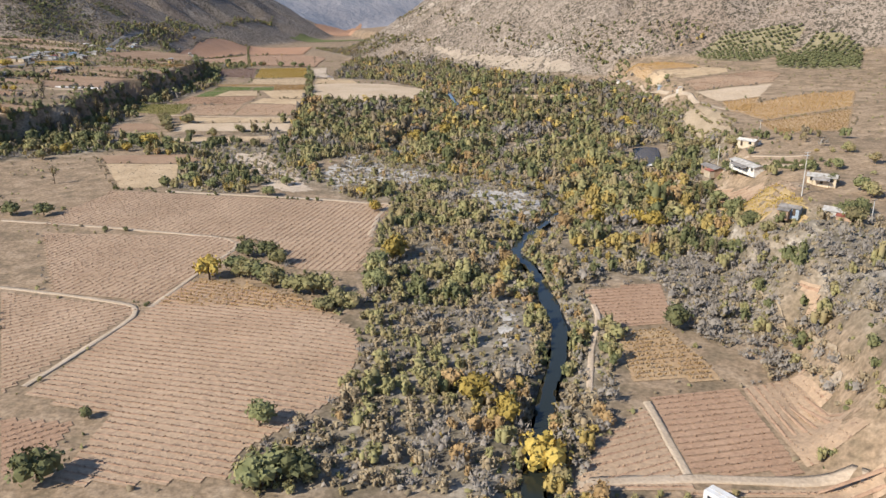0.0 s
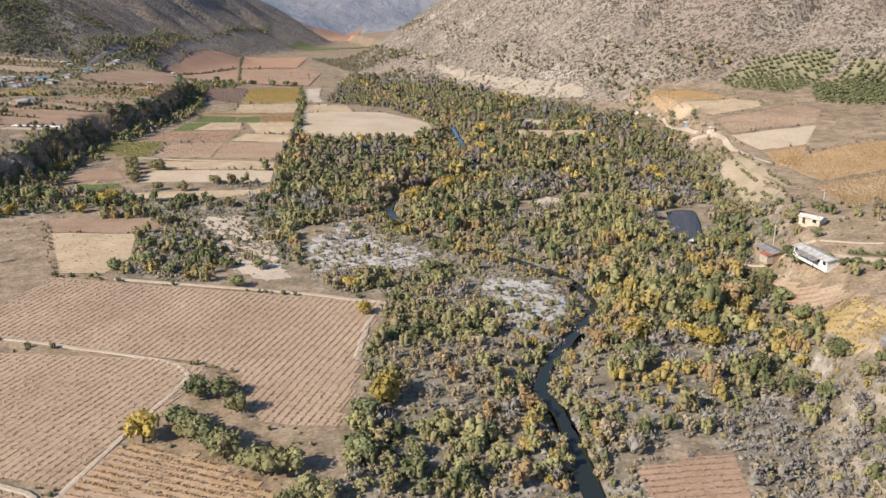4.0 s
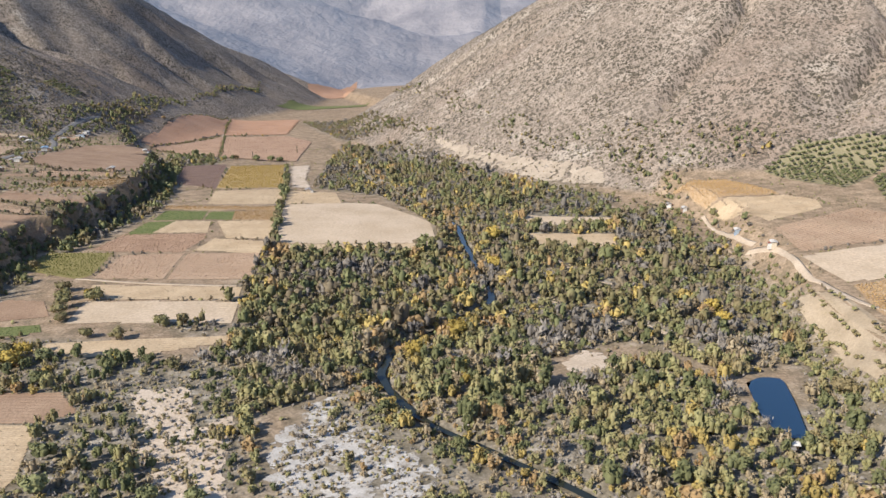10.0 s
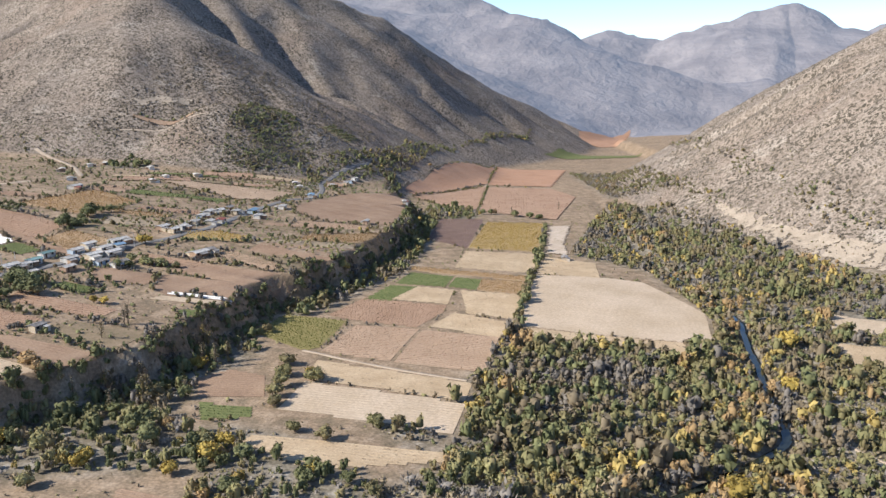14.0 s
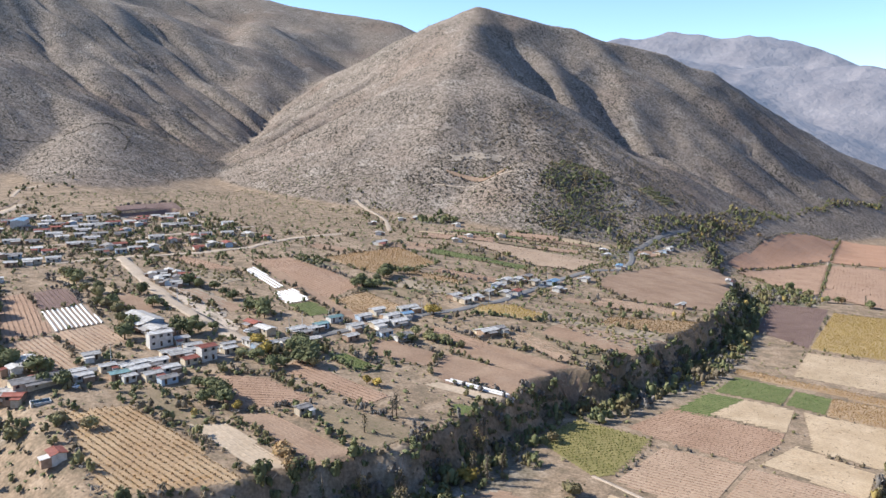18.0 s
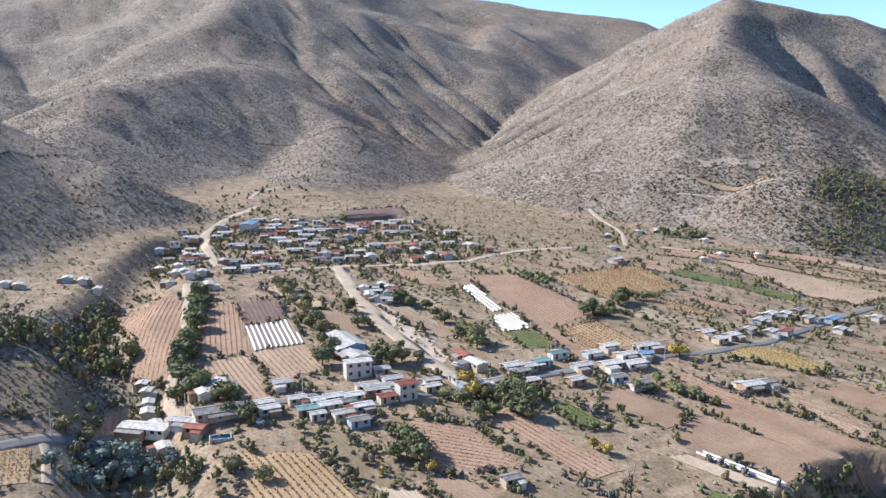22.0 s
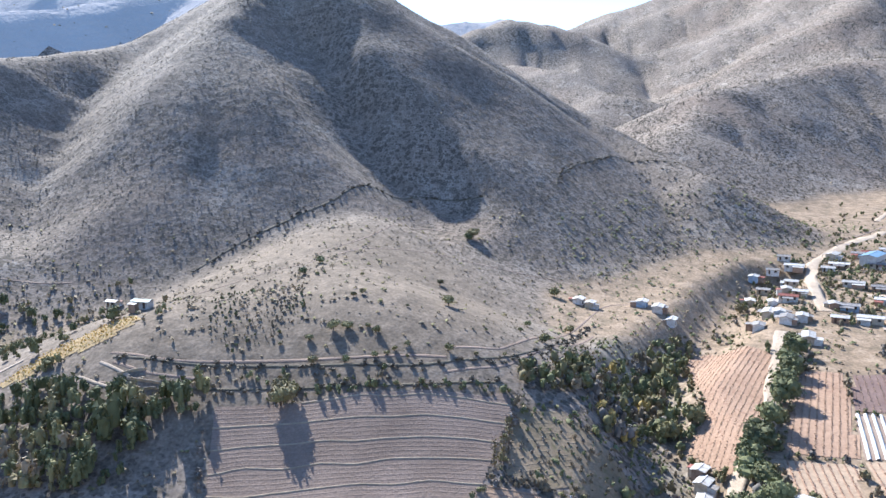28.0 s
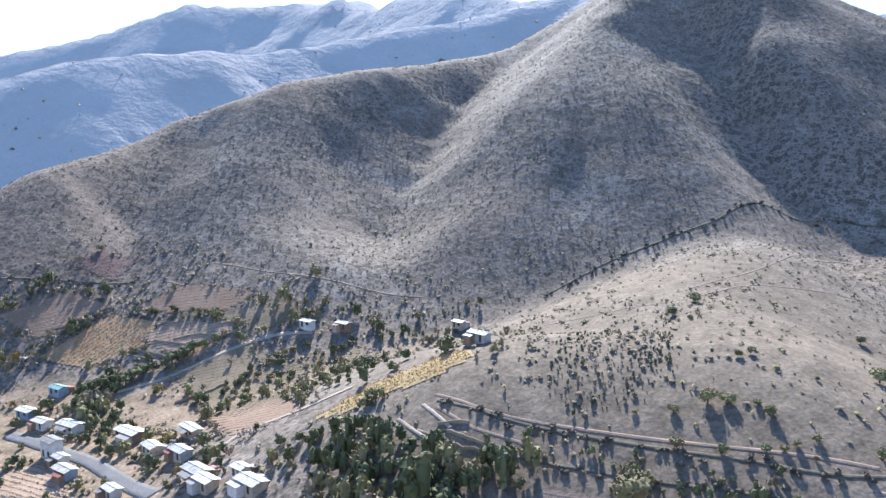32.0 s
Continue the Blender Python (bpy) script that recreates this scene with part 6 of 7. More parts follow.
for spot in [(-319, 442, 9, 5, 3, "white", 79), (-324, 435, 10, 5, 3, "white", 79), (-321, 421, 8, 5, 3, "white", 80), (-317, 457, 7, 4, 3, "white", 79), (-315, 466, 8, 4, 3, "grey", 176), (-310, 491, 9, 5, 3, "grey", 86), (-326, 410, 7, 5, 3, "white", 80), (-312, 411, 6, 4, 3, "white", 84), (-315, 423, 6, 4, 3, "grey", 84), (-307, 426, 6, 4, 3, "white", 84), (-310, 422, 5, 4, 3, "red", 84)]:
    house(*spot)
for spot in [(115, 299, 16, 4.5, 2.4, "white", -77), (110, 322, 13, 5.5, 2.4, "grey", -77), (123.5, 256, 11, 6, 2.6, "white", -30), (113, 221, 10, 6, 2.6, "white", -35), (125, 327, 9, 5, 2.6, "white", -45), (103.5, 231, 7, 4, 2.4, "grey", -40)]:
    house(*spot)

for spot in [(-436, 492, 6, 5, 2.4, 'white', 150), (-437, 498, 7, 5, 2.4, 'grey', 60), (-438, 503, 6.5, 5, 2.4, 'white', 150), (-432, 504, 6, 5, 2.4, 'white', 150), (-426, 505, 7, 5, 2.4, 'red', 60), (-421, 487, 6.5, 5, 2.4, 'white', 150), (-415, 489, 6, 5, 2.4, 'grey', 150), (-411, 491, 7, 5, 2.4, 'white', 60), (-413, 497, 6.5, 5, 2.4, 'white', 150), (-416, 503, 6, 5, 2.4, 'red', 150), (-427, 494, 7, 5, 2.4, 'white', 60), (-422, 498, 6.5, 5, 2.4, 'grey', 150)]:
    house(*spot)

# small houses of the upper village, along parallel lanes
VILLAGE = [(-617, 440), (-652, 505), (-645, 563), (-604, 633), (-521, 622), (-485, 615), (-468, 568), (-490, 508), (-490, 457), (-502, 419), (-575, 420)]
for i in range(13):
    for j in range(24):
        px = -655 + i * 15 + (4 if j % 2 else 0) + rng.uniform(-2.5, 2.5)
        py = 400 + j * 10.5 + 0.25 * i * 6 + rng.uniform(-2, 2)
        if inside(np.array([px]), np.array([py]), VILLAGE)[0] and rng.uniform() < 0.6:
            if min(np.min(np.hypot(p[:, 0] - px, p[:, 1] - py)) - w for p, w in LINES) > 1.5:
                house(round(px, 1), round(py, 1), (8, 10, 12)[int(rng.integers(0, 3))], 6, 3, ("white", "white", "white", "white", "grey", "grey", "red")[int(rng.integers(0, 7))], 70 + (90 if rng.uniform() < 0.2 else 0))

# ---- narrow farm plots of the terrace, between the larger fields ----
def plots(y0, y1, x0, x1, angle, chance):
    a = radians(angle)
    ca, sa = math.cos(a), math.sin(a)
    mx, my = (x0 + x1) / 2, (y0 + y1) / 2
    v = -140.0
    while v < 140:
        wide = float(rng.uniform(8, 17))
        u = -190.0 + float(rng.uniform(0, 30))
        while u < 190:
            long = float(rng.uniform(24, 58))
            quad = [(u, v), (u + long, v + float(rng.normal())), (u + long + float(rng.normal()) * 2, v + wide), (u + float(rng.normal()) * 2, v + wide)]
            u += long + float(rng.uniform(1.5, 5))
            poly = [(round(mx + p * ca - q * sa, 1), round(my + p * sa + q * ca, 1)) for p, q in quad]
            s, w = np.meshgrid(np.linspace(0.03, 0.97, 6), np.linspace(0.05, 0.95, 3))
            s, w = s.ravel(), w.ravel()
            c = np.array(poly)
            px = (c[0, 0] * (1 - s) + c[1, 0] * s) * (1 - w) + (c[3, 0] * (1 - s) + c[2, 0] * s) * w
            py = (c[0, 1] * (1 - s) + c[1, 1] * s) * (1 - w) + (c[3, 1] * (1 - s) + c[2, 1] * s) * w
            low, high = land_levels(px, py)
            if py.min() < y0 or py.max() > y1 or px.min() < x0 or (px > np.minimum(left_edge(py) - 9, x1)).any() or (high > low - 1).any() or rng.uniform() > chance:
                continue
            if (along(px, py, GULLIES[2][0])[0] < 26).any() or not free_of_things(px, py, 0.8).all() or inside(px, py, VILLAGE).any():
                continue
            kind = ("earth", "earth", "earth", "weedy", "straw", "vine_red", "vine", "orchard", "vine_orange", "weedy", "green")[int(rng.integers(0, 11))]
            field(kind, poly, angle)
        v += wide + float(rng.uniform(1.0, 2.2))


plots(345, 600, -480, -200, 3, 0.85)
plots(560, 720, -460, -195, 20, 0.85)
plots(680, 960, -480, -210, 35, 0.8)

# ---- poles, parked cars, a trailer and a small pool ----
def block(name, x0, x1, y0, y1, z0, z1, mat, parent, label="", edge=0.0):
    bm = bmesh.new()
    box(bm, x0, x1, y0, y1, z0, z1)
    if edge:
        bmesh.ops.bevel(bm, geom=bm.edges[:], offset=edge, segments=2, affect="EDGES")
    return part(name, bm, mat, parent, label)


def rod(name, a, b, r0, r1, mat, parent, sides=8):
    bm = bmesh.new()
    a, b = Vector(a), Vector(b)
    q = (b - a).to_track_quat("Z", "Y")
    ends = [[bm.verts.new(c + q @ Vector((r * math.cos(i * 6.2832 / sides), r * math.sin(i * 6.2832 / sides), 0))) for i in range(sides)] for c, r in ((a, r0), (b, r1))]
    for i in range(sides):
        bm.faces.new((ends[0][i], ends[0][(i + 1) % sides], ends[1][(i + 1) % sides], ends[1][i]))
    bm.faces.new(ends[0][::-1])
    bm.faces.new(ends[1])
    return part(name, bm, mat, parent)


PALE = paint("pale concrete", (0.62, 0.6, 0.56), 0.8, 0.2)
RUBBER = paint("black rubber", (0.03, 0.03, 0.03), 0.8, 0.2)
CAR_PAINT = {"white": paint("white car paint", (0.75, 0.75, 0.74), 0.3, 0.1), "grey": paint("grey car paint", (0.25, 0.26, 0.28), 0.3, 0.1), "red": paint("red car paint", (0.4, 0.06, 0.05), 0.3, 0.1)}
LAMP = paint("lamp glass", (0.7, 0.68, 0.6), 0.2, 0.1)


def utility_pole(x, y, height, angle):
    top = new("utility_pole", None)
    rod("post", (0, 0, -0.4), (0, 0, height), 0.17, 0.11, PALE, top)
    for z in (height - 0.3, height - 1.2)[: 2 if height > 10 else 1]:
        arm = block("crossarm", -1.1, 1.1, -0.07, 0.07, z - 0.07, z + 0.07, WOODEN if height < 10 else PALE, top)
        for px in (-0.95, -0.45, 0.45, 0.95):
            rod("insulator", (px, 0, z + 0.07), (px, 0, z + 0.3), 0.05, 0.03, PALE, arm, 6)
    top.matrix_basis = pose(x, y, float(land(x, y)), 0, 0, angle)
    tagged(top, ("tall" if height > 10 else "slim") + " pale concrete power pole with crossarm" + (" beside the farm" if height > 10 else " beside the road"), "power pole", "power poles")


def car(x, y, angle, colour):
    top = new("car", None)
    block("body", -2.05, 2.05, -0.84, 0.84, 0.32, 0.92, CAR_PAINT[colour], top, edge=0.12)
    cabin = block("cabin", -1.3, 0.95, -0.72, 0.72, 0.9, 1.42, CAR_PAINT[colour], top, edge=0.16)
    block("windscreen", 0.9, 0.97, -0.6, 0.6, 0.98, 1.3, GLASS, cabin)
    block("rear_window", -1.32, -1.25, -0.6, 0.6, 0.98, 1.3, GLASS, cabin)
    for side in (-1, 1):
        block("side_window", -1.05, 0.7, side * 0.735 - 0.015, side * 0.735 + 0.015, 1.0, 1.3, GLASS, cabin)
        block("headlight", 2.0, 2.08, side * 0.6 - 0.16, side * 0.6 + 0.16, 0.6, 0.76, LAMP, top)
        for px in (-1.3, 1.3):
            wheel = rod("wheel", (px, side * 0.7, 0.32), (px, side * 0.88, 0.32), 0.32, 0.32, RUBBER, top, 14)
            rod("rim", (px, side * 0.87, 0.32), (px, side * 0.9, 0.32), 0.18, 0.18, PALE, wheel, 10)
    top.matrix_basis = pose(x, y, float(land(x, y)) + 0.5, 0, 0, angle)
    tagged(top, colour + " compact car parked beside the village road", "car", "parked cars")


def trailer(x, y, angle):
    top = new("trailer", None)
    block("body", -5.2, 5.2, -1.25, 1.25, 0.9, 3.3, CAR_PAINT["white"], top, edge=0.1)
    block("roof_rail", -5.0, 5.0, -0.05, 0.05, 3.3, 3.38, PALE, top)
    block("chassis", -4.9, 4.9, -0.9, 0.9, 0.6, 0.9, WOODEN, top)
    for side in (-1, 1):
        for px in (-4.1, -3.0, 3.2):
            rod("wheel", (px, side * 0.9, 0.45), (px, side * 1.18, 0.45), 0.45, 0.45, RUBBER, top, 14)
        for k in range(6):
            block("window", -4.4 + k * 1.5, -3.3 + k * 1.5, side * 1.25 - 0.02, side * 1.25 + 0.02, 1.9, 2.7, GLASS, top)
    top.matrix_basis = pose(x, y, float(land(x, y)) + 0.3, 0, 0, angle)
    tagged(top, "long white coach body parked at the edge of a vineyard", "coach")


def pool(x, y, angle):
    top = new("pool", None)
    for x0, x1, y0, y1 in ((-3.2, 3.2, -2.0, -1.75), (-3.2, 3.2, 1.75, 2.0), (-3.2, -2.95, -1.75, 1.75), (2.95, 3.2, -1.75, 1.75)):
        block("rim", x0, x1, y0, y1, -0.8, 0.55, PALE, top)
    block("water", -2.95, 2.95, -1.75, 1.75, -0.6, 0.35, POND, top, "clear blue water")
    top.matrix_basis = pose(x, y, float(land(x, y)) + 0.15, 0, 0, angle)
    tagged(top, "small blue garden pool with a pale rim", "pool")


# where they stand
utility_pole(112.1, 244.2, 14, 20)
utility_pole(115.6, 332.8, 8, 20)
utility_pole(134.1, 339.3, 8, 20)
utility_pole(119.4, 215.5, 7, 20)
utility_pole(-316.4, 488.3, 8, 80)
utility_pole(-313.8, 509.0, 8, 80)
utility_pole(-337.1, 337.4, 8, 80)
utility_pole(-330.9, 414.1, 8, 80)
utility_pole(-315.0, 494.5, 8, 80)
utility_pole(-387.0, 476.9, 8, 10)
utility_pole(-341.4, 377.6, 8, 80)
utility_pole(-303.1, 673.1, 8, 60)
utility_pole(-294.3, 604.4, 8, 60)
utility_pole(-297.7, 554.6, 8, 60)
car(-342.1, 372.7, 80, "white")
car(-317.0, 393.2, 30, "white")
car(-328.1, 474.8, 10, "white")
car(-326.0, 475.6, 20, "grey")
car(-320.6, 448.4, 85, "red")
car(-335.2, 378.7, 80, "grey")
trailer(45.6, 106.2, -52)
pool(-315.0, 380.7, 75)

for spot in [(-66, 213, 8), (-15, 231, 9), (-31, 305, 5), (-25, 283, 5)]:
    tree("yellow", *spot)
for spot in [(-19, 223, 6.5), (-54, 234, 6), (-17, 207, 6), (-60, 220, 6), (-50, 211, 7), (-60, 234, 6), (56, 179, 7.5), (-113, 320, 5), (-104, 325, 6), (-93, 318, 5)]:
    tree("dark", *spot)
for spot in [(-40, 203, 7), (-32, 203, 7), (-54, 213, 7), (-47, 207, 7), (-58, 216, 6), (-28, 193, 6), (-35, 201, 7), (-24, 193, 5), (-30, 190, 5), (-49, 227, 6)]:
    tree("olive", *spot)
for spot in [(7, 144, 7), (13, 138, 7), (18, 124, 9)]:
    tree("yellow", *spot)
for spot in [(2, 150, 6), (-331, 1113, 5)]:
    tree("orange", *spot)
for spot in [(-69, 117, 8), (-35, 135, 6), (-30, 116, 8), (-25, 118, 7), (-143, 278, 6), (-69, 138, 3), (-155, 279, 6)]:
    tree("dark", *spot)
for spot in [(22, 563, 9), (-149, 410, 6), (-151, 471, 5), (0, 429, 8), (-15, 408, 8)]:
    tree("yellow", *spot)
for spot in [(-111, 442, 4), (-103, 442, 4), (-76, 323, 5), (-64, 322, 5), (-68, 305, 5)]:
    tree("dark", *spot)
for spot in [(53, 519, 9), (-161, 326, 10), (64, 282, 9), (63, 234, 10), (77, 242, 10), (79, 234, 9), (81, 227, 10)]:
    tree("poplar", *spot)
for spot in [(-195, 430, 14), (-200, 420, 12), (-202, 480, 14), (-204, 475, 12), (-147, 952, 9), (-181, 907, 9), (-224, 389, 11)]:
    tree("poplar", *spot)
for spot in [(-191, 468, 14), (-197, 468, 12), (-190, 475, 12), (-210, 429, 13), (-203, 440, 13), (-206, 462, 9), (-226, 462, 11)]:
    tree("poplar", *spot)
for spot in [(-148, 401, 7), (-216, 390, 6), (-182, 386, 6), (-197, 466, 6)]:
    tree("yellow", *spot)
for spot in [(-148, 468, 7), (-111, 438, 5), (-103, 441, 5), (-134, 427, 5), (-122, 424, 6), (-193, 510, 5), (-154, 407, 7)]:
    tree("olive", *spot)
for spot in [(-196, 893, 6), (-175, 895, 7), (-160, 888, 7), (-151, 885, 6), (-202, 889, 6)]:
    tree("dark", *spot)
for spot in [(-147, 403, 6), (-194, 895, 6), (-229, 415, 6), (-222, 413, 6), (-174, 416, 5)]:
    tree("orange", *spot)
for spot in [(-353, 321, 9), (-351, 319, 9), (-358, 322, 10)]:
    tree("poplar", *spot)
for spot in [(-459, 417, 9), (-436, 410, 9), (-414, 403, 10), (-396, 394, 9), (-383, 388, 9), (-368, 384, 9), (-356, 379, 8), (-354, 386, 8), (-338, 390, 9), (-342, 456, 9), (-453, 458, 8), (-421, 455, 7), (-395, 448, 7), (-363, 441, 7), (-385, 463, 7), (-406, 469, 7)]:
    tree("dark", *spot)
for spot in [(-310, 467, 7)]:
    tree("yellow", *spot)
for spot in [(-568, 289, 6), (-342, 342, 6), (-341, 347, 6), (-405, 367, 8), (-409, 375, 8), (-552, 418, 6), (-361, 261, 8)]:
    tree("olive", *spot)
for spot in [(-567, 287, 4.1)]:
    tree("dark", *spot)
for spot in [(-364, 260, 6.1)]:
    tree("olive", *spot)
for spot in [(-456, 86, 4.8), (-379, 105, 2.7), (-384, 124, 3.4), (-368, 189, 3.4)]:
    tree("olive", *spot)
for spot in [(-436, 95, 6.1), (-438, 97, 6.8), (-440, 99, 6.1)]:
    tree("poplar", *spot)
for spot in [(-317, 341, 8), (-329, 349, 9), (-335, 355, 9), (-328, 360, 8), (-321, 367, 8), (-319, 335, 7)]:
    tree("euc", *spot)
for spot in [(-352, 431, 8), (-345, 452, 9), (-328, 387, 6), (-322, 392, 7), (-349, 498, 9), (-356, 496, 7), (-343, 460, 6), (-341, 466, 5), (-294, 477, 8), (-290, 478, 8)]:
    tree("dark", *spot)
for spot in [(-301, 462, 6)]:
    tree("yellow", *spot)
for spot in [(-295, 476, 8), (-292, 484, 6)]:
    tree("palm", *spot)
for spot in [(-351, 573, 6), (-349, 575, 6), (-361, 595, 6), (-362, 577, 6), (-514, 808, 7), (-509, 818, 7), (-530, 811, 7), (-500, 823, 7)]:
    tree("dark", *spot)
for spot in [(-329, 347, 9), (-325, 350, 9), (-329, 356, 10), (-335, 360, 8), (-317, 344, 9), (-319, 362, 8), (-334, 350, 8), (-322, 351, 9), (-324, 356, 9)]:
    tree("euc", *spot)
for spot in [(113, 307, 6), (113, 313, 5), (118, 297, 3.5), (119, 289, 3), (124, 281, 3), (130, 281, 4), (126, 254, 5), (139, 279, 5), (132, 246, 6), (115, 221, 6), (120, 224, 6), (102, 275, 6), (103, 292, 6), (104, 308, 6), (95, 240, 6)]:
    tree("dark", *spot)
for spot in [(106, 347, 6), (118, 377, 7), (121, 358, 7), (123, 335, 7), (152, 299, 5), (154, 282, 5), (131, 239, 6), (115, 215, 6), (95, 227, 5)]:
    tree("olive", *spot)
for spot in [(1, 395, 6), (3, 388, 5), (20, 514, 7), (103, 453, 7), (104, 443, 6), (74, 299, 7), (74, 294, 6), (76, 282, 7), (52, 269, 6), (52, 266, 7), (65, 265, 7), (71, 260, 7), (70, 263, 6)]:
    tree("yellow", *spot)
for spot in [(15, 517, 6), (99, 449, 6), (73, 302, 6), (75, 283, 6), (41, 262, 6), (51, 272, 5), (64, 267, 6), (-1, 400, 5)]:
    tree("orange", *spot)
for spot in [(96, 299, 9), (97, 295, 10), (96, 290, 9)]:
    tree("poplar", *spot)
for spot in [(-414, 270, 2.1), (-442, 263, 1.5), (-386, 261, 2.4), (-377, 265, 2.9), (-479, 286, 2.8), (-426, 329, 3.5), (-371, 276, 1.6), (-372, 290, 1.7), (-472, 338, 3.7), (-446, 342, 1.7), (-383, 253, 1.4), (-374, 297, 2.1), (-383, 291, 1.2)]:
    tree("olive", *spot)
for spot in [(-391, 267, 4.1), (-392, 271, 3.2), (-392, 280, 2.7), (-411, 268, 2.0), (-385, 287, 1.9), (-383, 285, 1.6), (-388, 290, 2.0), (-390, 302, 2.8), (-424, 297, 4.1), (-394, 277, 1.8), (-392, 310, 1.4), (-397, 318, 1.3), (-527, 331, 4.9), (-411, 340, 1.2), (-388, 251, 1.4)]:
    tree("olive", *spot)
for spot in [(-381, 282, 2.3), (-457, 243, 3.4), (-439, 242, 3.2), (-565, 287, 3.9), (-456, 322, 2.7), (-410, 311, 1.2), (-378, 274, 2.6), (-427, 321, 1.9), (-479, 304, 1.2), (-437, 248, 1.5), (-410, 286, 1.2)]:
    tree("dark", *spot)
for spot in [(-469, 419, 7), (-446, 412, 8), (-426, 406, 8), (-412, 401, 7), (-400, 394, 7), (-389, 390, 7), (-377, 385, 8), (-364, 385, 8), (-353, 384, 7)]:
    tree("dark", *spot)
for spot in [(-460, 456, 7), (-444, 455, 7), (-428, 452, 6), (-413, 451, 7), (-399, 443, 5), (-392, 444, 6), (-385, 445, 7), (-373, 441, 6), (-360, 437, 6)]:
    tree("olive", *spot)
for spot in [(-410, 498, 8), (-402, 499, 6), (-395, 503, 6), (-385, 501, 5), (-376, 501, 6), (-364, 503, 5), (-353, 500, 6), (-343, 495, 7), (-355, 564, 7), (-356, 570, 8), (-352, 571, 6), (-360, 591, 8), (-364, 598, 9), (-357, 582, 6), (-365, 608, 5), (-361, 612, 6)]:
    tree("dark", *spot)
for spot in [(-299, 458, 6), (-298, 475, 7), (-300, 481, 8), (-291, 476, 7), (-286, 469, 7), (-289, 457, 6), (-282, 471, 8), (-287, 462, 5), (-284, 427, 7), (-277, 426, 8), (-276, 420, 7), (-272, 424, 7), (-291, 426, 5), (-281, 521, 5), (-277, 525, 5), (-272, 533, 5)]:
    tree("dark", *spot)
for spot in [(-301, 465, 7), (-296, 561, 7), (-254, 475, 4), (-250, 476, 4), (-265, 425, 4)]:
    tree("yellow", *spot)
for spot in [(-305, 456, 5), (-298, 467, 6), (-278, 470, 5), (-276, 534, 4), (-268, 537, 5), (-259, 537, 4), (-283, 534, 5), (-285, 383, 5), (-294, 378, 6), (-316, 364, 5), (-304, 367, 6)]:
    tree("olive", *spot)
for spot in [(-367, 64, 5), (-371, 66, 5), (-371, 72, 4), (-375, 72, 5), (-379, 72, 5), (-382, 72, 4), (-385, 74, 4), (-388, 77, 4), (-391, 77, 5), (-393, 78, 5), (-396, 79, 5), (-399, 79, 5), (-402, 81, 4), (-406, 82, 4), (-412, 88, 3.5), (-379, 106, 4.5), (-384, 123, 3.5), (-352, 142, 5)]:
    tree("dark", *spot)
for spot in [(-408, 108, 2.5), (-412, 108, 2.5), (-415, 109, 2.5), (-418, 110, 3), (-423, 112, 3), (-401, 116, 2.5), (-400, 111, 2.5), (-396, 111, 2), (-422, 127, 2), (-430, 124, 2.5), (-412, 91, 3), (-385, 183, 2.5), (-354, 183, 3), (-351, 183, 3), (-369, 188, 3.5)]:
    tree("olive", *spot)
for spot in [(-166, 480, 6), (-161, 469, 6.5), (-157, 459, 7), (-154, 450, 6.5), (-151, 443, 5), (-197, 406, 8), (-153, 406, 6), (-200, 390, 8), (-187, 371, 6), (-193, 434, 8), (-94, 398, 5)]:
    tree("olive", *spot)
for spot in [(-183, 413, 8), (-172, 405, 8), (-140, 406, 5.5), (-132, 387, 6), (-115, 399, 6), (-184, 439, 6), (-197, 419, 6), (-103, 402, 5)]:
    tree("dark", *spot)
for spot in [(-182, 389, 5), (-196, 465, 4), (-155, 391, 5), (-116, 405, 4)]:
    tree("yellow", *spot)
for spot in [(-147, 402, 5), (-146, 404, 4)]:
    tree("orange", *spot)
for spot in [(-198, 436, 13), (-209, 431, 11), (-205, 481, 12), (-207, 487, 11), (-227, 461, 9), (-223, 444, 9), (-213, 417, 9)]:
    tree("poplar", *spot)

wood("scrub", 3.0, [(-18, 284), (-22, 225), (-21, 188), (-19, 157), (-24, 139), (-36, 128), (-33, 113), (11, 115), (19, 142), (26, 166), (27, 207), (22, 246), (24, 278)])
wood("scrub", 3.0, [(-17, 282), (-23, 252), (-11, 210), (9, 194), (23, 199), (25, 227), (22, 252), (18, 273), (8, 318), (-11, 349), (-20, 325)])
wood("scrub", 3.0, [(-49, 341), (-45, 375), (-31, 388), (-21, 370), (-2, 337), (7, 322), (-16, 309), (-38, 312)])
wood("autumn", 3.4, [(42, 286), (44, 252), (32, 208), (36, 203), (48, 218), (57, 214), (67, 229), (90, 281), (102, 337), (102, 370), (88, 371), (67, 356), (41, 326), (48, 295)])
wood("mixed", 3.15, [(2, 362), (15, 349), (37, 325), (48, 302), (90, 299), (97, 320), (79, 334), (80, 350), (89, 387), (61, 408), (27, 379)])
wood("mixed", 3.15, [(-21, 413), (-16, 383), (2, 362), (27, 379), (32, 408), (64, 425), (92, 392), (122, 407), (130, 490), (124, 540), (98, 551), (77, 509), (58, 529), (30, 529), (-10, 490), (-28, 444)])
wood("mixed", 3.15, [(-85, 467), (-88, 535), (-8, 552), (6, 509), (-10, 482), (-25, 438), (-31, 388), (-51, 371), (-65, 367), (-81, 420)])
wood("mixed", 4.6, [(-97, 731), (-109, 1021), (-50, 949), (50, 774), (113, 686), (95, 632), (44, 616), (22, 606), (10, 548), (-1, 594), (-40, 690)])
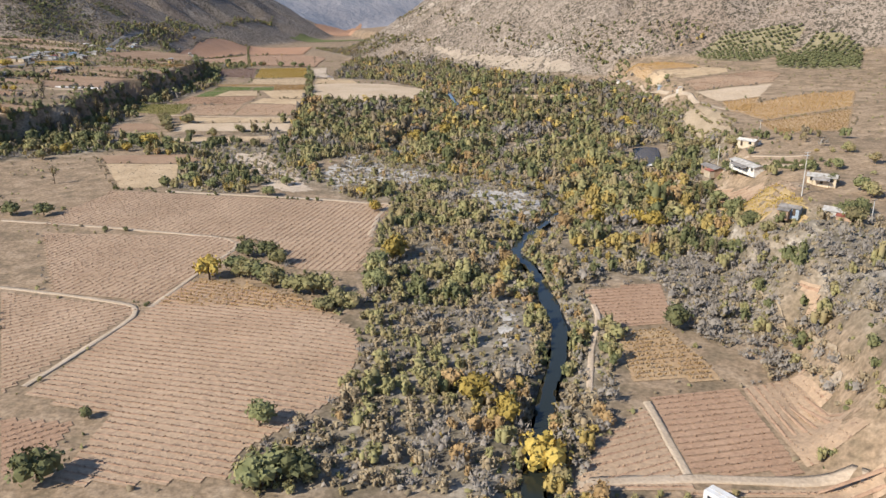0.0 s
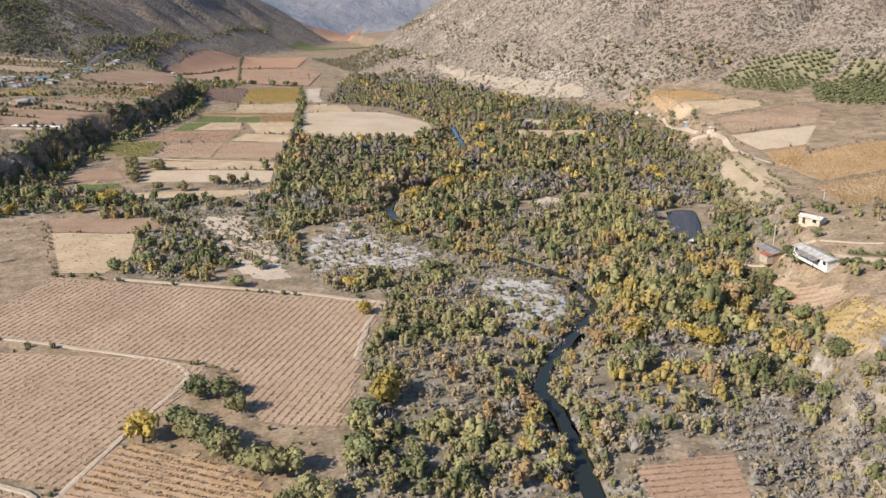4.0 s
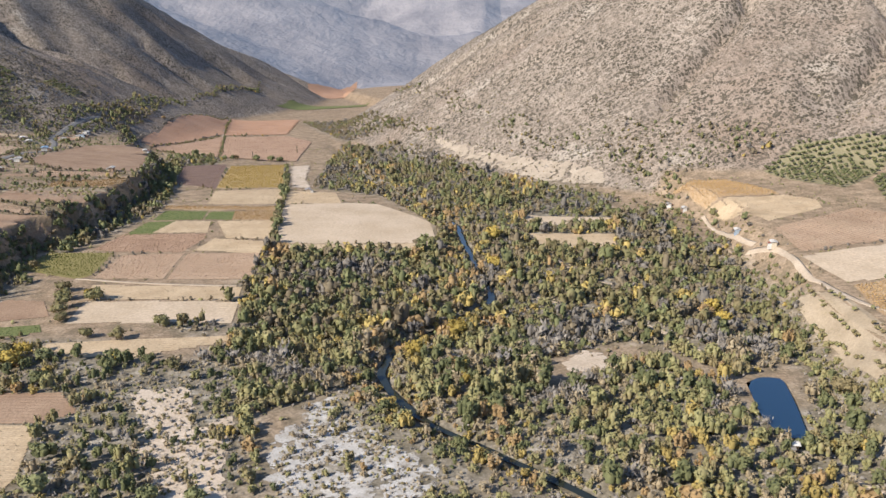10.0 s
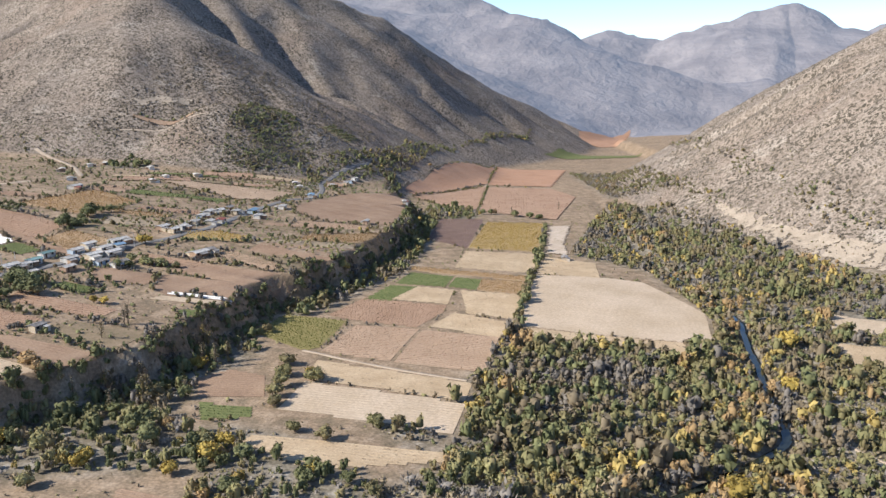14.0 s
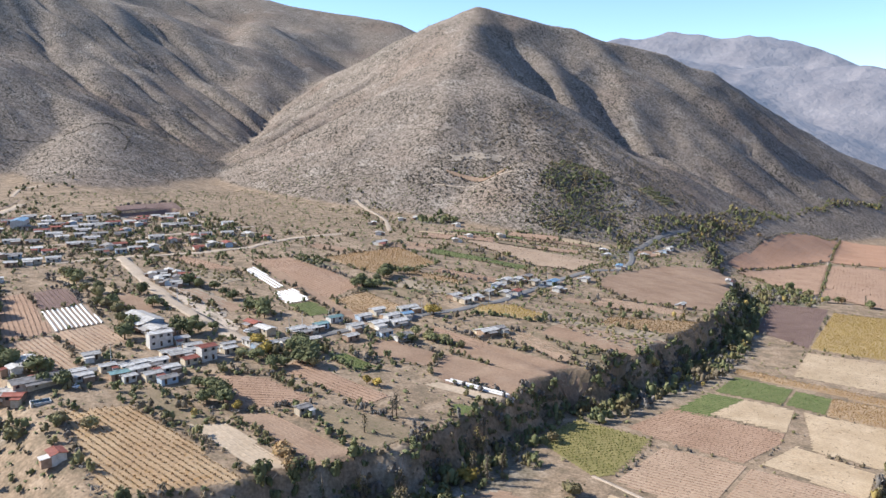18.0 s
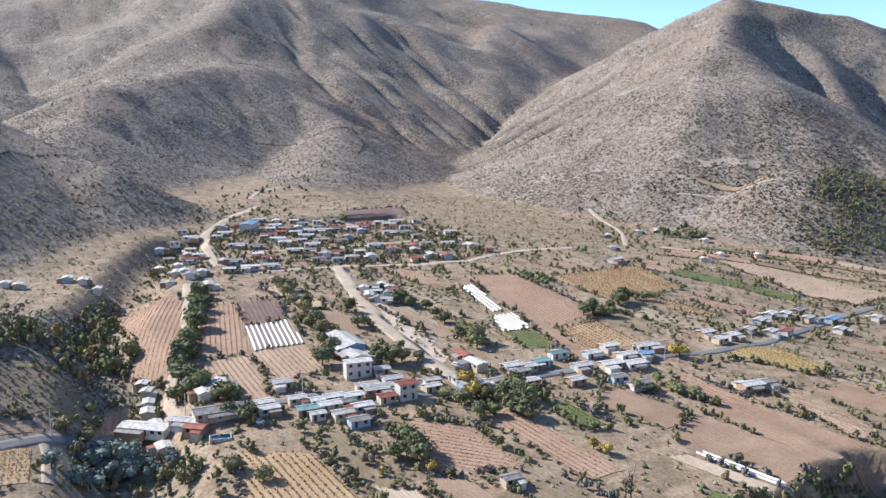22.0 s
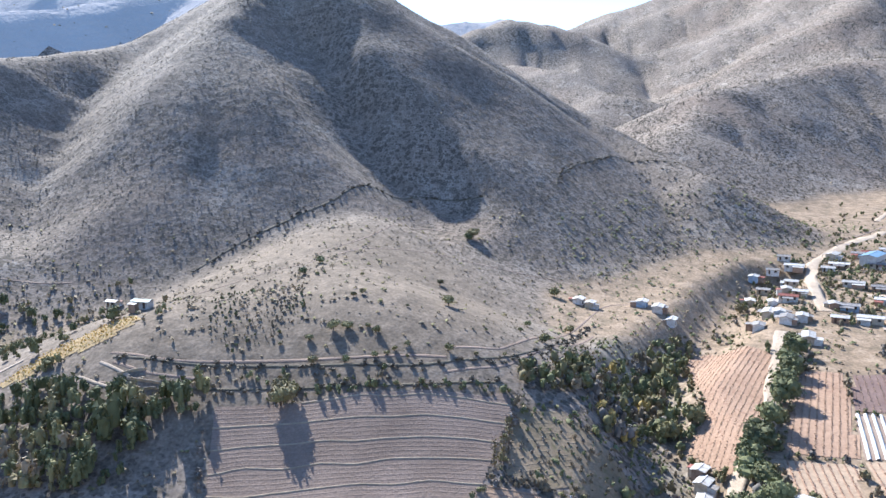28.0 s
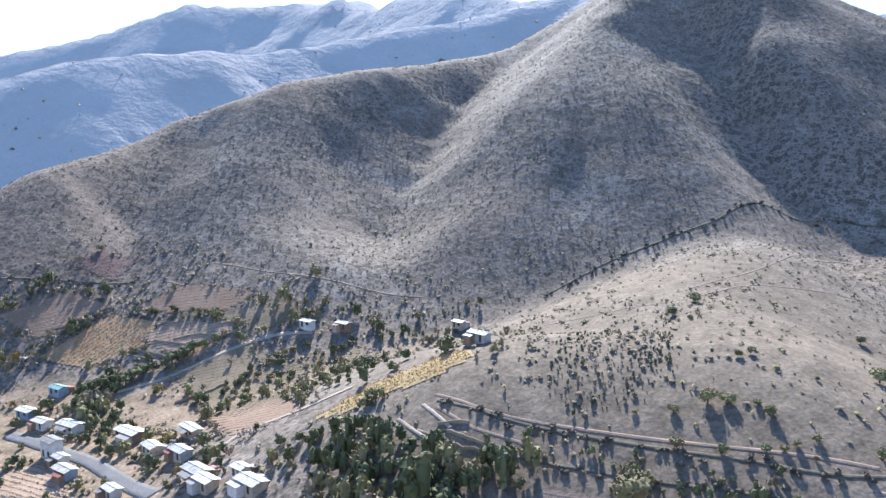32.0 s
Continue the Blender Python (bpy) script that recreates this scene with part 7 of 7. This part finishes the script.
wood("scrub", 3.0, [(-48, 318), (-44, 348), (-30, 370), (-5, 340), (7, 328), (18, 316), (2, 300), (-34, 300)])
wood("dense", 4.2, [(-114, 316), (-115, 343), (-110, 373), (-118, 390), (-159, 397), (-163, 424), (-127, 423), (-85, 396), (-81, 416), (-70, 368), (-74, 348), (-89, 358), (-94, 348), (-75, 309), (-87, 309)])
wood("mixed", 4.6, [(-158, 416), (-129, 408), (-110, 392), (-90, 394), (-80, 414), (-119, 445), (-96, 462), (-94, 498), (-88, 436), (-84, 396), (-135, 382)])
wood("dense", 4.2, [(-226, 389), (-216, 415), (-204, 455), (-199, 492), (-186, 493), (-185, 438), (-175, 415), (-143, 416), (-144, 401), (-212, 362), (-233, 378)])
wood("dense", 4.5, [(-199, 492), (-198, 524), (-196, 581), (-203, 694), (-257, 891), (-219, 825), (-187, 692), (-176, 627), (-183, 573), (-194, 510)])
wood("mixed", 3.4, [(10, 548), (23, 606), (23, 629), (73, 655), (130, 630), (112, 545), (98, 551), (77, 509), (58, 529), (30, 529)])
wood("scrub", 3.0, [(5, 318), (26, 318), (42, 311), (42, 286), (33, 270), (17, 268)])
wood("bare", 3.0, [(60, 192), (61, 206), (56, 216), (40, 209), (46, 216), (62, 219), (84, 234), (92, 215), (87, 188), (79, 179), (65, 168), (61, 180)])
bank = np.gradient(river_line, axis=0)
bank = np.column_stack([-bank[:, 1], bank[:, 0]]) / np.hypot(bank[:, 0], bank[:, 1])[:, None]
wood("scrub", 2.7, [tuple(p) for p in (river_line + bank * 13)[::3]] + [tuple(p) for p in (river_line - bank * 13)[::-3]])
wood("dense", 3.3, [(-388, 320), (-410, 334), (-445, 353), (-496, 377), (-503, 390), (-461, 376), (-405, 371), (-396, 361), (-378, 347), (-396, 346), (-382, 330)])
wood("tuft", 2.6, [(-372, 323), (-381, 344), (-392, 362), (-390, 378), (-368, 369), (-351, 352), (-347, 334), (-348, 322)])
wood("dense", 3.2, [(-357, 22), (-368, 27), (-378, 23), (-391, 22), (-403, 22), (-401, 28), (-388, 30), (-377, 30), (-367, 33), (-355, 27)])
wood("dense", 4.4, [(-375, -10), (-391, -1), (-405, 16), (-392, 21), (-370, 22), (-361, 16)])
wood("yard", 3.2, [(-343, 169), (-357, 180), (-361, 187), (-349, 187), (-337, 188), (-336, 178)])
wood("yard", 5.5, [(-368, 117), (-402, 110), (-430, 122), (-395, 175), (-368, 169), (-356, 151)])
wood("bare", 3.2, [(82, 120), (90, 180), (98, 225), (112, 232), (125, 215), (120, 160), (100, 110)])
wood("grove", 3.6, [(-353, 184), (-358, 191), (-361, 221), (-344, 231), (-327, 231), (-323, 206)])
wood("tuft", 3.0, [(-374, 310), (-393, 323), (-470, 347), (-481, 373), (-427, 371), (-383, 352), (-381, 336), (-365, 321)])
wood("dense", 5, [(-336, 336), (-345, 353), (-335, 365), (-306, 368), (-311, 337)])
wood("yard", 7, [(-314, 408), (-304, 434), (-282, 432), (-288, 406)])
wood("yard", 7.5, [(-309, 452), (-303, 489), (-277, 491), (-267, 469), (-283, 445)])
wood("yard", 8.5, [(-582, 508), (-565, 637), (-479, 594), (-444, 538), (-477, 463)])
wood("yard", 8, [(-478, 460), (-438, 481), (-382, 462), (-359, 460), (-361, 470), (-411, 481), (-479, 500), (-509, 481)])
wood("yard", 8, [(-406, 506), (-382, 516), (-350, 514), (-328, 493), (-363, 490)])
wood("yard", 8, [(-313, 579), (-336, 694), (-353, 818), (-363, 898), (-350, 940), (-297, 760), (-288, 650), (-288, 583)])
wood("yard", 9, [(-297, 472), (-270, 493), (-275, 530), (-310, 538), (-313, 495)])
wood("yard", 9, [(-348, 481), (-292, 501), (-261, 484), (-274, 466), (-306, 457)])
wood("dense", 5, [(-357, 944), (-364, 1111), (-382, 1376), (-372, 1345), (-332, 1026), (-340, 941)])
wood("yard", 9, [(-292, 741), (-294, 959), (-264, 1151), (-173, 1115), (-165, 1004), (-259, 923)])
wood("yard", 8, [(-306, 360), (-303, 380), (-281, 379), (-256, 356), (-274, 347)])
wood("yard", 10, [(-390, 21), (-420, 49), (-446, 116), (-449, 191), (-398, 227), (-380, 192), (-370, 158), (-377, 100), (-375, 42)])
wood("grove", 4, [(-341, 192), (-350, 194), (-358, 201), (-353, 208), (-356, 216), (-360, 231), (-365, 237), (-361, 242), (-355, 237), (-355, 242), (-337, 198)])
wood("yard", 8, [(116, 344), (145, 318), (121, 270), (109, 301)])
wood("mixed", 5, [(109, 386), (125, 385), (127, 356), (113, 327), (110, 340), (97, 347)])
wood("yard", 6, [(-157, 1728), (53, 817), (120, 724), (151, 687), (207, 684), (236, 694), (167, 755), (98, 803), (7, 954)])
wood("yard", 6.5, [(113, 686), (138, 662), (149, 517), (145, 503), (128, 575), (107, 623)])
wood("scrub", 5, [(-208, 1356), (-114, 1062), (-75, 1032), (3, 871), (60, 771), (102, 704), (78, 772), (3, 890), (-152, 1365)])
wood("dense", 5, [(-259, 836), (-195, 691), (-195, 617), (-196, 738), (-208, 939), (-261, 1001)])
wood("yard", 7, [(-251, 582), (-289, 989), (-249, 896), (-203, 655), (-189, 510), (-203, 483)])
wood("yard", 8, [(-207, 458), (-212, 534), (-200, 637), (-216, 754), (-247, 881), (-194, 680), (-188, 556), (-185, 473)])
wood("autumn", 3.6, [(44, 219), (47, 242), (75, 274), (98, 274), (92, 222), (82, 230), (62, 219)])
wood("yard", 7, [(110, 374), (142, 354), (168, 334), (132, 265), (116, 282), (107, 299)])
wood("yard", 7, [(82, 188), (90, 181), (88, 161), (79, 142), (81, 160)])
wood("yard", 5.5, [(-382, 54), (-411, 59), (-435, 82), (-456, 111), (-484, 152), (-455, 174), (-457, 127), (-424, 105), (-401, 94), (-374, 85)])
wood("yard", 5, [(-377, -13), (-396, 7), (-399, 30), (-374, 30), (-358, 21)])
wood("dense", 4.5, [(-337, 196), (-353, 199), (-358, 208), (-361, 236), (-355, 242)])
wood("dense", 4, [(-375, -9), (-406, 15), (-407, 24), (-387, 29), (-368, 27), (-355, 27)])
wood("dense", 3.6, [(-370, 59), (-382, 62), (-396, 75), (-412, 82), (-412, 89), (-404, 90), (-392, 84), (-375, 78), (-366, 68)])
wood("dense", 3.4, [(-407, 24), (-408, 39), (-414, 62), (-426, 78), (-431, 86), (-423, 85), (-410, 64), (-403, 39)])
wood("dense", 4, [(-430, 93), (-444, 109), (-452, 130), (-450, 137), (-436, 117), (-428, 101)])
wood("dense", 3.6, [(-364, 64), (-367, 77), (-359, 86), (-354, 71)])
wood("yard", 4.5, [(-380, 98), (-392, 105), (-424, 116), (-448, 134), (-412, 128), (-379, 124), (-371, 113)])
wood("yard", 5, [(-349, 161), (-355, 174), (-353, 184), (-341, 192), (-341, 175)])
wood("tuft", 2.2, [(-407, 221), (-428, 228), (-422, 248), (-403, 257), (-386, 255), (-376, 239), (-383, 231)])
wood("yard", 4, [(-359, 222), (-369, 262), (-370, 290), (-381, 288), (-377, 262), (-372, 229), (-367, 218)])
wood("dense", 4, [(107, 623), (128, 575), (138, 522), (135, 457), (131, 419), (125, 381), (122, 345), (111, 323), (110, 347), (113, 386), (121, 444), (123, 509)])
wood("dense", 4, [(97, 374), (95, 318), (96, 269), (92, 222), (88, 196), (88, 174), (90, 181), (97, 226), (107, 299), (109, 365)])
wood("grove", 5, [(-539, 812), (-513, 833), (-496, 817), (-518, 793)])
wood("dense", 4.5, [(-394, 892), (-375, 1009), (-380, 1242), (-366, 1522), (-344, 1712), (-334, 1672), (-373, 1348), (-347, 999), (-374, 896)])
wood("yard", 3.8, [(-349, 45), (-361, 86), (-351, 153), (-334, 180), (-331, 155), (-344, 111), (-343, 70)])
wood("yard", 6, [(-330, 374), (-313, 397), (-276, 432), (-226, 445), (-215, 417), (-277, 352)])
wood("mixed", 3.15, [(-143, 384), (-127, 396), (-91, 405), (-79, 426), (-64, 379), (-48, 325), (-78, 325), (-92, 325), (-112, 324)])
wood("knob", 2.9, [(-446, 853), (-469, 905), (-502, 1000), (-484, 1030), (-424, 972), (-394, 955), (-392, 914), (-410, 863)])
wood("dense", 4.5, [(-540, 815), (-521, 836), (-499, 824), (-518, 798)])
wood("dense", 4.5, [(-355, 832), (-370, 909), (-366, 956), (-379, 1054), (-342, 967), (-348, 901), (-331, 803)])
wood("dense", 2.6, [(-143, 851), (-138, 855), (-114, 724), (-100, 623), (-89, 554), (-91, 511), (-84, 470), (-88, 471), (-94, 511), (-93, 552), (-105, 620), (-120, 721)])
wood("yard", 3.6, [(-405, 101), (-429, 112), (-468, 141), (-457, 161), (-388, 181), (-382, 156), (-376, 141)])
wood("yard", 4, [(-363, 12), (-377, 11), (-402, 26), (-366, 29), (-353, 31)])
wood("yard", 5, [(-382, 380), (-324, 418), (-277, 446), (-242, 438), (-231, 413), (-299, 354)])
wood("yard", 5, [(-312, 373), (-313, 410), (-299, 446), (-286, 495), (-273, 516), (-259, 500), (-301, 370)])

# hedges and weeds along the field edges, trees under the terrace edge and along the roads
def hedge(points, gap, size, chance):
    p = smooth_line(points, gap) if len(points) > 2 else np.array(points, float)
    p = p + rng.normal(size=p.shape) * 0.9
    p = p[rng.uniform(size=len(p)) < chance]
    return p


def plant_row(name, p, width, height):
    if len(p):
        s = plants(p[:, 0], p[:, 1], width, height)
        s[:, 3:5] *= (0.35 + 1.1 * rng.uniform(size=len(s)) ** 1.6)[:, None]
        s[:, 2] -= 0.15
        PLANTED[name].append(s)


for kind, poly in FIELDS:
    if kind in ("gravel", "sand", "bare", "orchard_green") or poly[0][1] > 1000:
        continue
    terrace_side = poly[0][0] < -205
    turn_way = np.sign(sum(a[0] * b[1] - b[0] * a[1] for a, b in zip(poly, poly[1:] + poly[:1])))
    for a, b in zip(poly, poly[1:] + poly[:1]):
        d = math.hypot(b[0] - a[0], b[1] - a[1])
        if d < 8 or rng.uniform() < (0.12 if terrace_side else 0.45):
            continue
        n = int(d / 2.2)
        s = (np.arange(n) + 0.5) / n
        out = turn_way * np.array([b[1] - a[1], a[0] - b[0]]) / d
        p = np.column_stack([a[0] + s * (b[0] - a[0]), a[1] + s * (b[1] - a[1])]) + out * 1.8 + rng.normal(size=(n, 2)) * 0.7
        gate = 0.5 + 0.5 * fractal(p[:, 0], p[:, 1], 19, 2, 141) + rng.normal(size=n) * 0.15
        p = p[gate > (0.26 if terrace_side else 0.6)]
        name = ("dark", "olive", "brown", "olive", "grey")[int(rng.integers(0, 5))]
        big = 1.7 if terrace_side else 1.1
        plant_row(name, p, big, big)
yy = np.arange(120, 1000, 1.15)
for name, lo, hi, w in (("dark", -9, 6, 2.9), ("olive", -10, 4, 2.3), ("brown", -3, 9, 1.7), ("grey", -4, 8, 1.9), ("dark", 0, 9, 1.9)):
    p = np.column_stack([left_edge(yy) - rng.uniform(lo, hi, len(yy)), yy + rng.normal(size=len(yy))])
    plant_row(name, p[rng.uniform(size=len(p)) < 0.75], w, w * 1.1)
yy = np.arange(60, 760, 2.0)
for name, lo, hi, w in (("dark", -7, 13, 2.5), ("olive", -8, 15, 2.4), ("olive", -6, 14, 1.5), ("grey", -4, 16, 1.6), ("brown", -2, 18, 1.2)):
    p = np.column_stack([right_edge(yy) + rng.uniform(lo, hi, len(yy)), yy + rng.normal(size=len(yy))])
    plant_row(name, p[rng.uniform(size=len(p)) < 0.5], w, w)
# grey thickets in the eastern ravine
q = rng.uniform((50, 120), (96, 250), (900, 2))
q = q[inside(q[:, 0], q[:, 1], [(52, 190), (70, 216), (89, 246), (94, 222), (88, 195), (84, 150), (78, 132), (70, 150), (65, 168)])]
for i, (name, w) in enumerate((("grey", 3.0), ("grey", 2.4), ("brown", 1.8))):
    plant_row(name, q[i::3], w, w * 0.85)
# clipped hedge round a garden of the eastern farm
plant_row("dark", smooth_line([(121, 301), (135, 288), (131, 277), (118, 294), (121, 301)], 0.8), 1.3, 1.3)
plant_row("dark", smooth_line([(121, 301), (135, 288), (131, 277), (118, 294), (121, 301)], 0.9), 1.2, 1.2)
# willows and reeds on both banks of the river
for name, chance in (("olive", 0.55), ("brown", 0.4), ("grey", 0.3), ("dark", 0.25), ("orange", 0.08), ("yellow", 0.08)):
    for side in (-1, 1):
        g = np.gradient(river_line, axis=0)
        across = np.column_stack([-g[:, 1], g[:, 0]]) / np.hypot(g[:, 0], g[:, 1])[:, None]
        p = river_line + across * side * rng.uniform(1.8, 6.5, (len(river_line), 1)) + rng.normal(size=river_line.shape) * 0.6
        plant_row(name, p[rng.uniform(size=len(p)) < chance], 1.9, 2.0)
# gardens along the roads
for p, width in LINES:
    if width < 4 or p[0][0] > -150:
        continue
    for name, chance in (("dark", 0.5), ("olive", 0.5), ("brown", 0.25)):
        for reach in (9, 16, 26):
            q = p + rng.normal(size=p.shape) * reach
            plant_row(name, q[rng.uniform(size=len(q)) < chance * 0.6], 2.0, 2.1)
# gardens of the upper village
for name in ("dark", "olive", "dark", "brown"):
    q = rng.uniform((-690, 375), (-465, 615), (800, 2))
    plant_row(name, q[inside(q[:, 0], q[:, 1], VILLAGE)], 1.5, 1.7)
# bushes down in the ravine
line = smooth_line([(x, y) for x, y, z in GULLIES[2][0]], 1.6)
for name in ("dark", "olive", "grey"):
    q = line + rng.normal(size=line.shape) * 5
    plant_row(name, q[::2], 1.4, 1.4)

# trees and shrubs that nobody could count
FAR_SHAPES = [clump(2, 26, wide=0.95, tall=1.3, leaf=0.22, core=0.75) for i in range(12)]
WOOD_SAYS = {"olive": "olive-green riverside shrubs and small trees", "dark": "dark green riverside trees", "yellow": "yellow autumn willows and poplars", "orange": "orange-brown autumn shrubs", "brown": "dry brown half-bare shrubs", "grey": "bare grey thicket of thin twigs"}
for name, lots in PLANTED.items():
    if lots:
        s = np.concatenate(lots)
        s = s[free_of_things(s[:, 0], s[:, 1], 0.6)]
        near = (s[:, 1] < 425) & (s[:, 0] > -270) & (s[:, 0] < 150) | (s[:, 0] < -310) & (s[:, 1] < 245)
        for mine, shapes in ((near, WOOD_SHAPES[name]), (~near, FAR_SHAPES)):
            if mine.any():
                tagged(joined("woodland", shapes, s[mine], FOLIAGE[name]), WOOD_SAYS[name], "woodland", kind="stuff")

# leaf litter and dark silt under the woods
litter = np.zeros(GX.shape)
for poly in LITTER:
    litter[inside(GX, GY, poly)] = 1
for k in range(2):
    litter[1:-1, 1:-1] = (litter[:-2, 1:-1] + litter[2:, 1:-1] + litter[1:-1, :-2] + litter[1:-1, 2:] + litter[1:-1, 1:-1]) / 5
layer = ground.data.attributes.new("litter", "FLOAT", "POINT")
layer.data.foreach_set("value", litter.ravel()[ground_keep].astype(np.float32))

HILL_SHAPES = []
for k in range(8):
    core = ICO[[0, 1, 3, 5, 6, 8, 10]] * rng.uniform(0.6, 1.1, (7, 1)) * (0.8, 0.8, 0.7) + (0, 0, 0.3)
    core_f = [(0, 1, 2), (0, 2, 3), (0, 3, 1), (1, 4, 2), (2, 5, 3), (3, 6, 1)]
    d = rng.normal(size=(2, 3)) + (0, 0, 0.6)
    d /= np.linalg.norm(d, axis=1)[:, None]
    v, f = leaf_quads(d * 0.7 + (0, 0, 0.35), d + 0.5 * rng.normal(size=d.shape), 0.38)
    HILL_SHAPES.append((np.concatenate([core, v]), core_f + [tuple(int(i) + 7 for i in q[:3]) for q in f]))
# low undergrowth between the shrubs of the river woods
x, y = rng.uniform(-150, 140, 52000), rng.uniform(100, 620, 52000)
k = np.zeros(len(x), bool)
for poly in LITTER:
    if min(p[1] for p in poly) < 560:
        k |= inside(x, y, poly)
k &= free_of_things(x, y, 0.3) & (fractal(x, y, 9, 2, 241) > -0.55)
x, y = x[k], y[k]
s = plants(x, y, 0.75, 0.7)
s[:, 3:5] *= rng.uniform(0.4, 1.5, len(s))[:, None]
for i, (name, says) in enumerate((("brown", "dry brown undergrowth of the river woods"), ("grey", "grey leafless undergrowth of the river woods"), ("olive", "low olive undergrowth of the river woods"))):
    tagged(joined("undergrowth", HILL_SHAPES, s[i::3], FOLIAGE[name]), says, "undergrowth", kind="stuff")

# dark bushes on the open slopes round the village
x, y = rng.uniform(-760, -200, 9000), rng.uniform(330, 960, 9000)
k = free_of_things(x, y, 0.8) & (land_levels(x, y)[1] < land_levels(x, y)[0] + 30)
s = plants(x[k], y[k], 1.15, 1.1)
s[:, 3:5] *= (0.4 + 1.2 * rng.uniform(size=len(s)) ** 2)[:, None]
tagged(joined("bushes", HILL_SHAPES, s, FOLIAGE["dark"]), "dark green bushes dotted over the dry slope", "bushes", kind="stuff")

# scrub on the hills
def scatter(count, x0, x1, y0, y1, low, high):
    x, y = rng.uniform(x0, x1, count), rng.uniform(y0, y1, count)
    floor_part, hill_part = land_levels(x, y)
    over = hill_part - floor_part
    k = (over > low) & (over < high)
    return x[k], y[k]


for count, area, size in ((56000, (-960, -400, -250, 480), 0.55), (24000, (-1500, -560, 380, 1000), 1.05), (12000, (-1100, -380, 780, 1700), 1.2), (4500, (-600, -390, 860, 1120), 1.5), (20000, (-60, 520, 620, 1330), 1.15), (3000, (-2600, -900, 0, 2100), 2.0), (2000, (-1900, -500, -1500, -100), 2.2)):
    x, y = scatter(count, *area, 0, 500)
    d = 0.5 + 0.5 * fractal(x, y, 45, 2, 121)
    knoll = np.hypot(x + 440, (y - 245) * 1.2) < 85
    k = rng.uniform(size=len(x)) < (0.35 + 0.8 * d) * np.where(knoll, 0.3, 1)
    x, y = x[k], y[k]
    ok = free_of_things(x, y, 0.3)
    x, y = x[ok], y[ok]
    s = plants(x, y, size, size)
    big = rng.uniform(0.45, 1.35, len(s))
    s[:, 3] *= big
    s[:, 4] *= big
    s[:, 2] -= 0.1
    tagged(joined("hill_scrub", HILL_SHAPES, s, FOLIAGE["scrub"]), "low grey-brown scrub bushes on the dry hillside", "scrub", kind="stuff")

# weeds and small bushes on the open flat land
x, y = rng.uniform(-760, 330, 40000), rng.uniform(-30, 1000, 40000)
x[:4000], y[:4000] = rng.uniform(-480, -320, 4000), rng.uniform(-20, 250, 4000)
k = free_of_things(x, y, 0.5) & (land(x, y) < floor_z(y) + 70) & (0.5 + 0.5 * fractal(x, y, 25, 3, 131) + rng.normal(size=len(x)) * 0.2 > 0.5)
x, y = x[k], y[k]
s = plants(x, y, 0.75, 0.7)
s[:, 3:5] *= rng.uniform(0.4, 1.6, len(s))[:, None] ** 1.3
half = len(s) // 2
tagged(joined("weeds", HILL_SHAPES, s[:half], FOLIAGE["brown"]), "dry brown weeds between the fields", "weeds", kind="stuff")
tagged(joined("bushes", HILL_SHAPES, s[half:], FOLIAGE["olive"]), "small olive bushes between the fields", "bushes", kind="stuff")
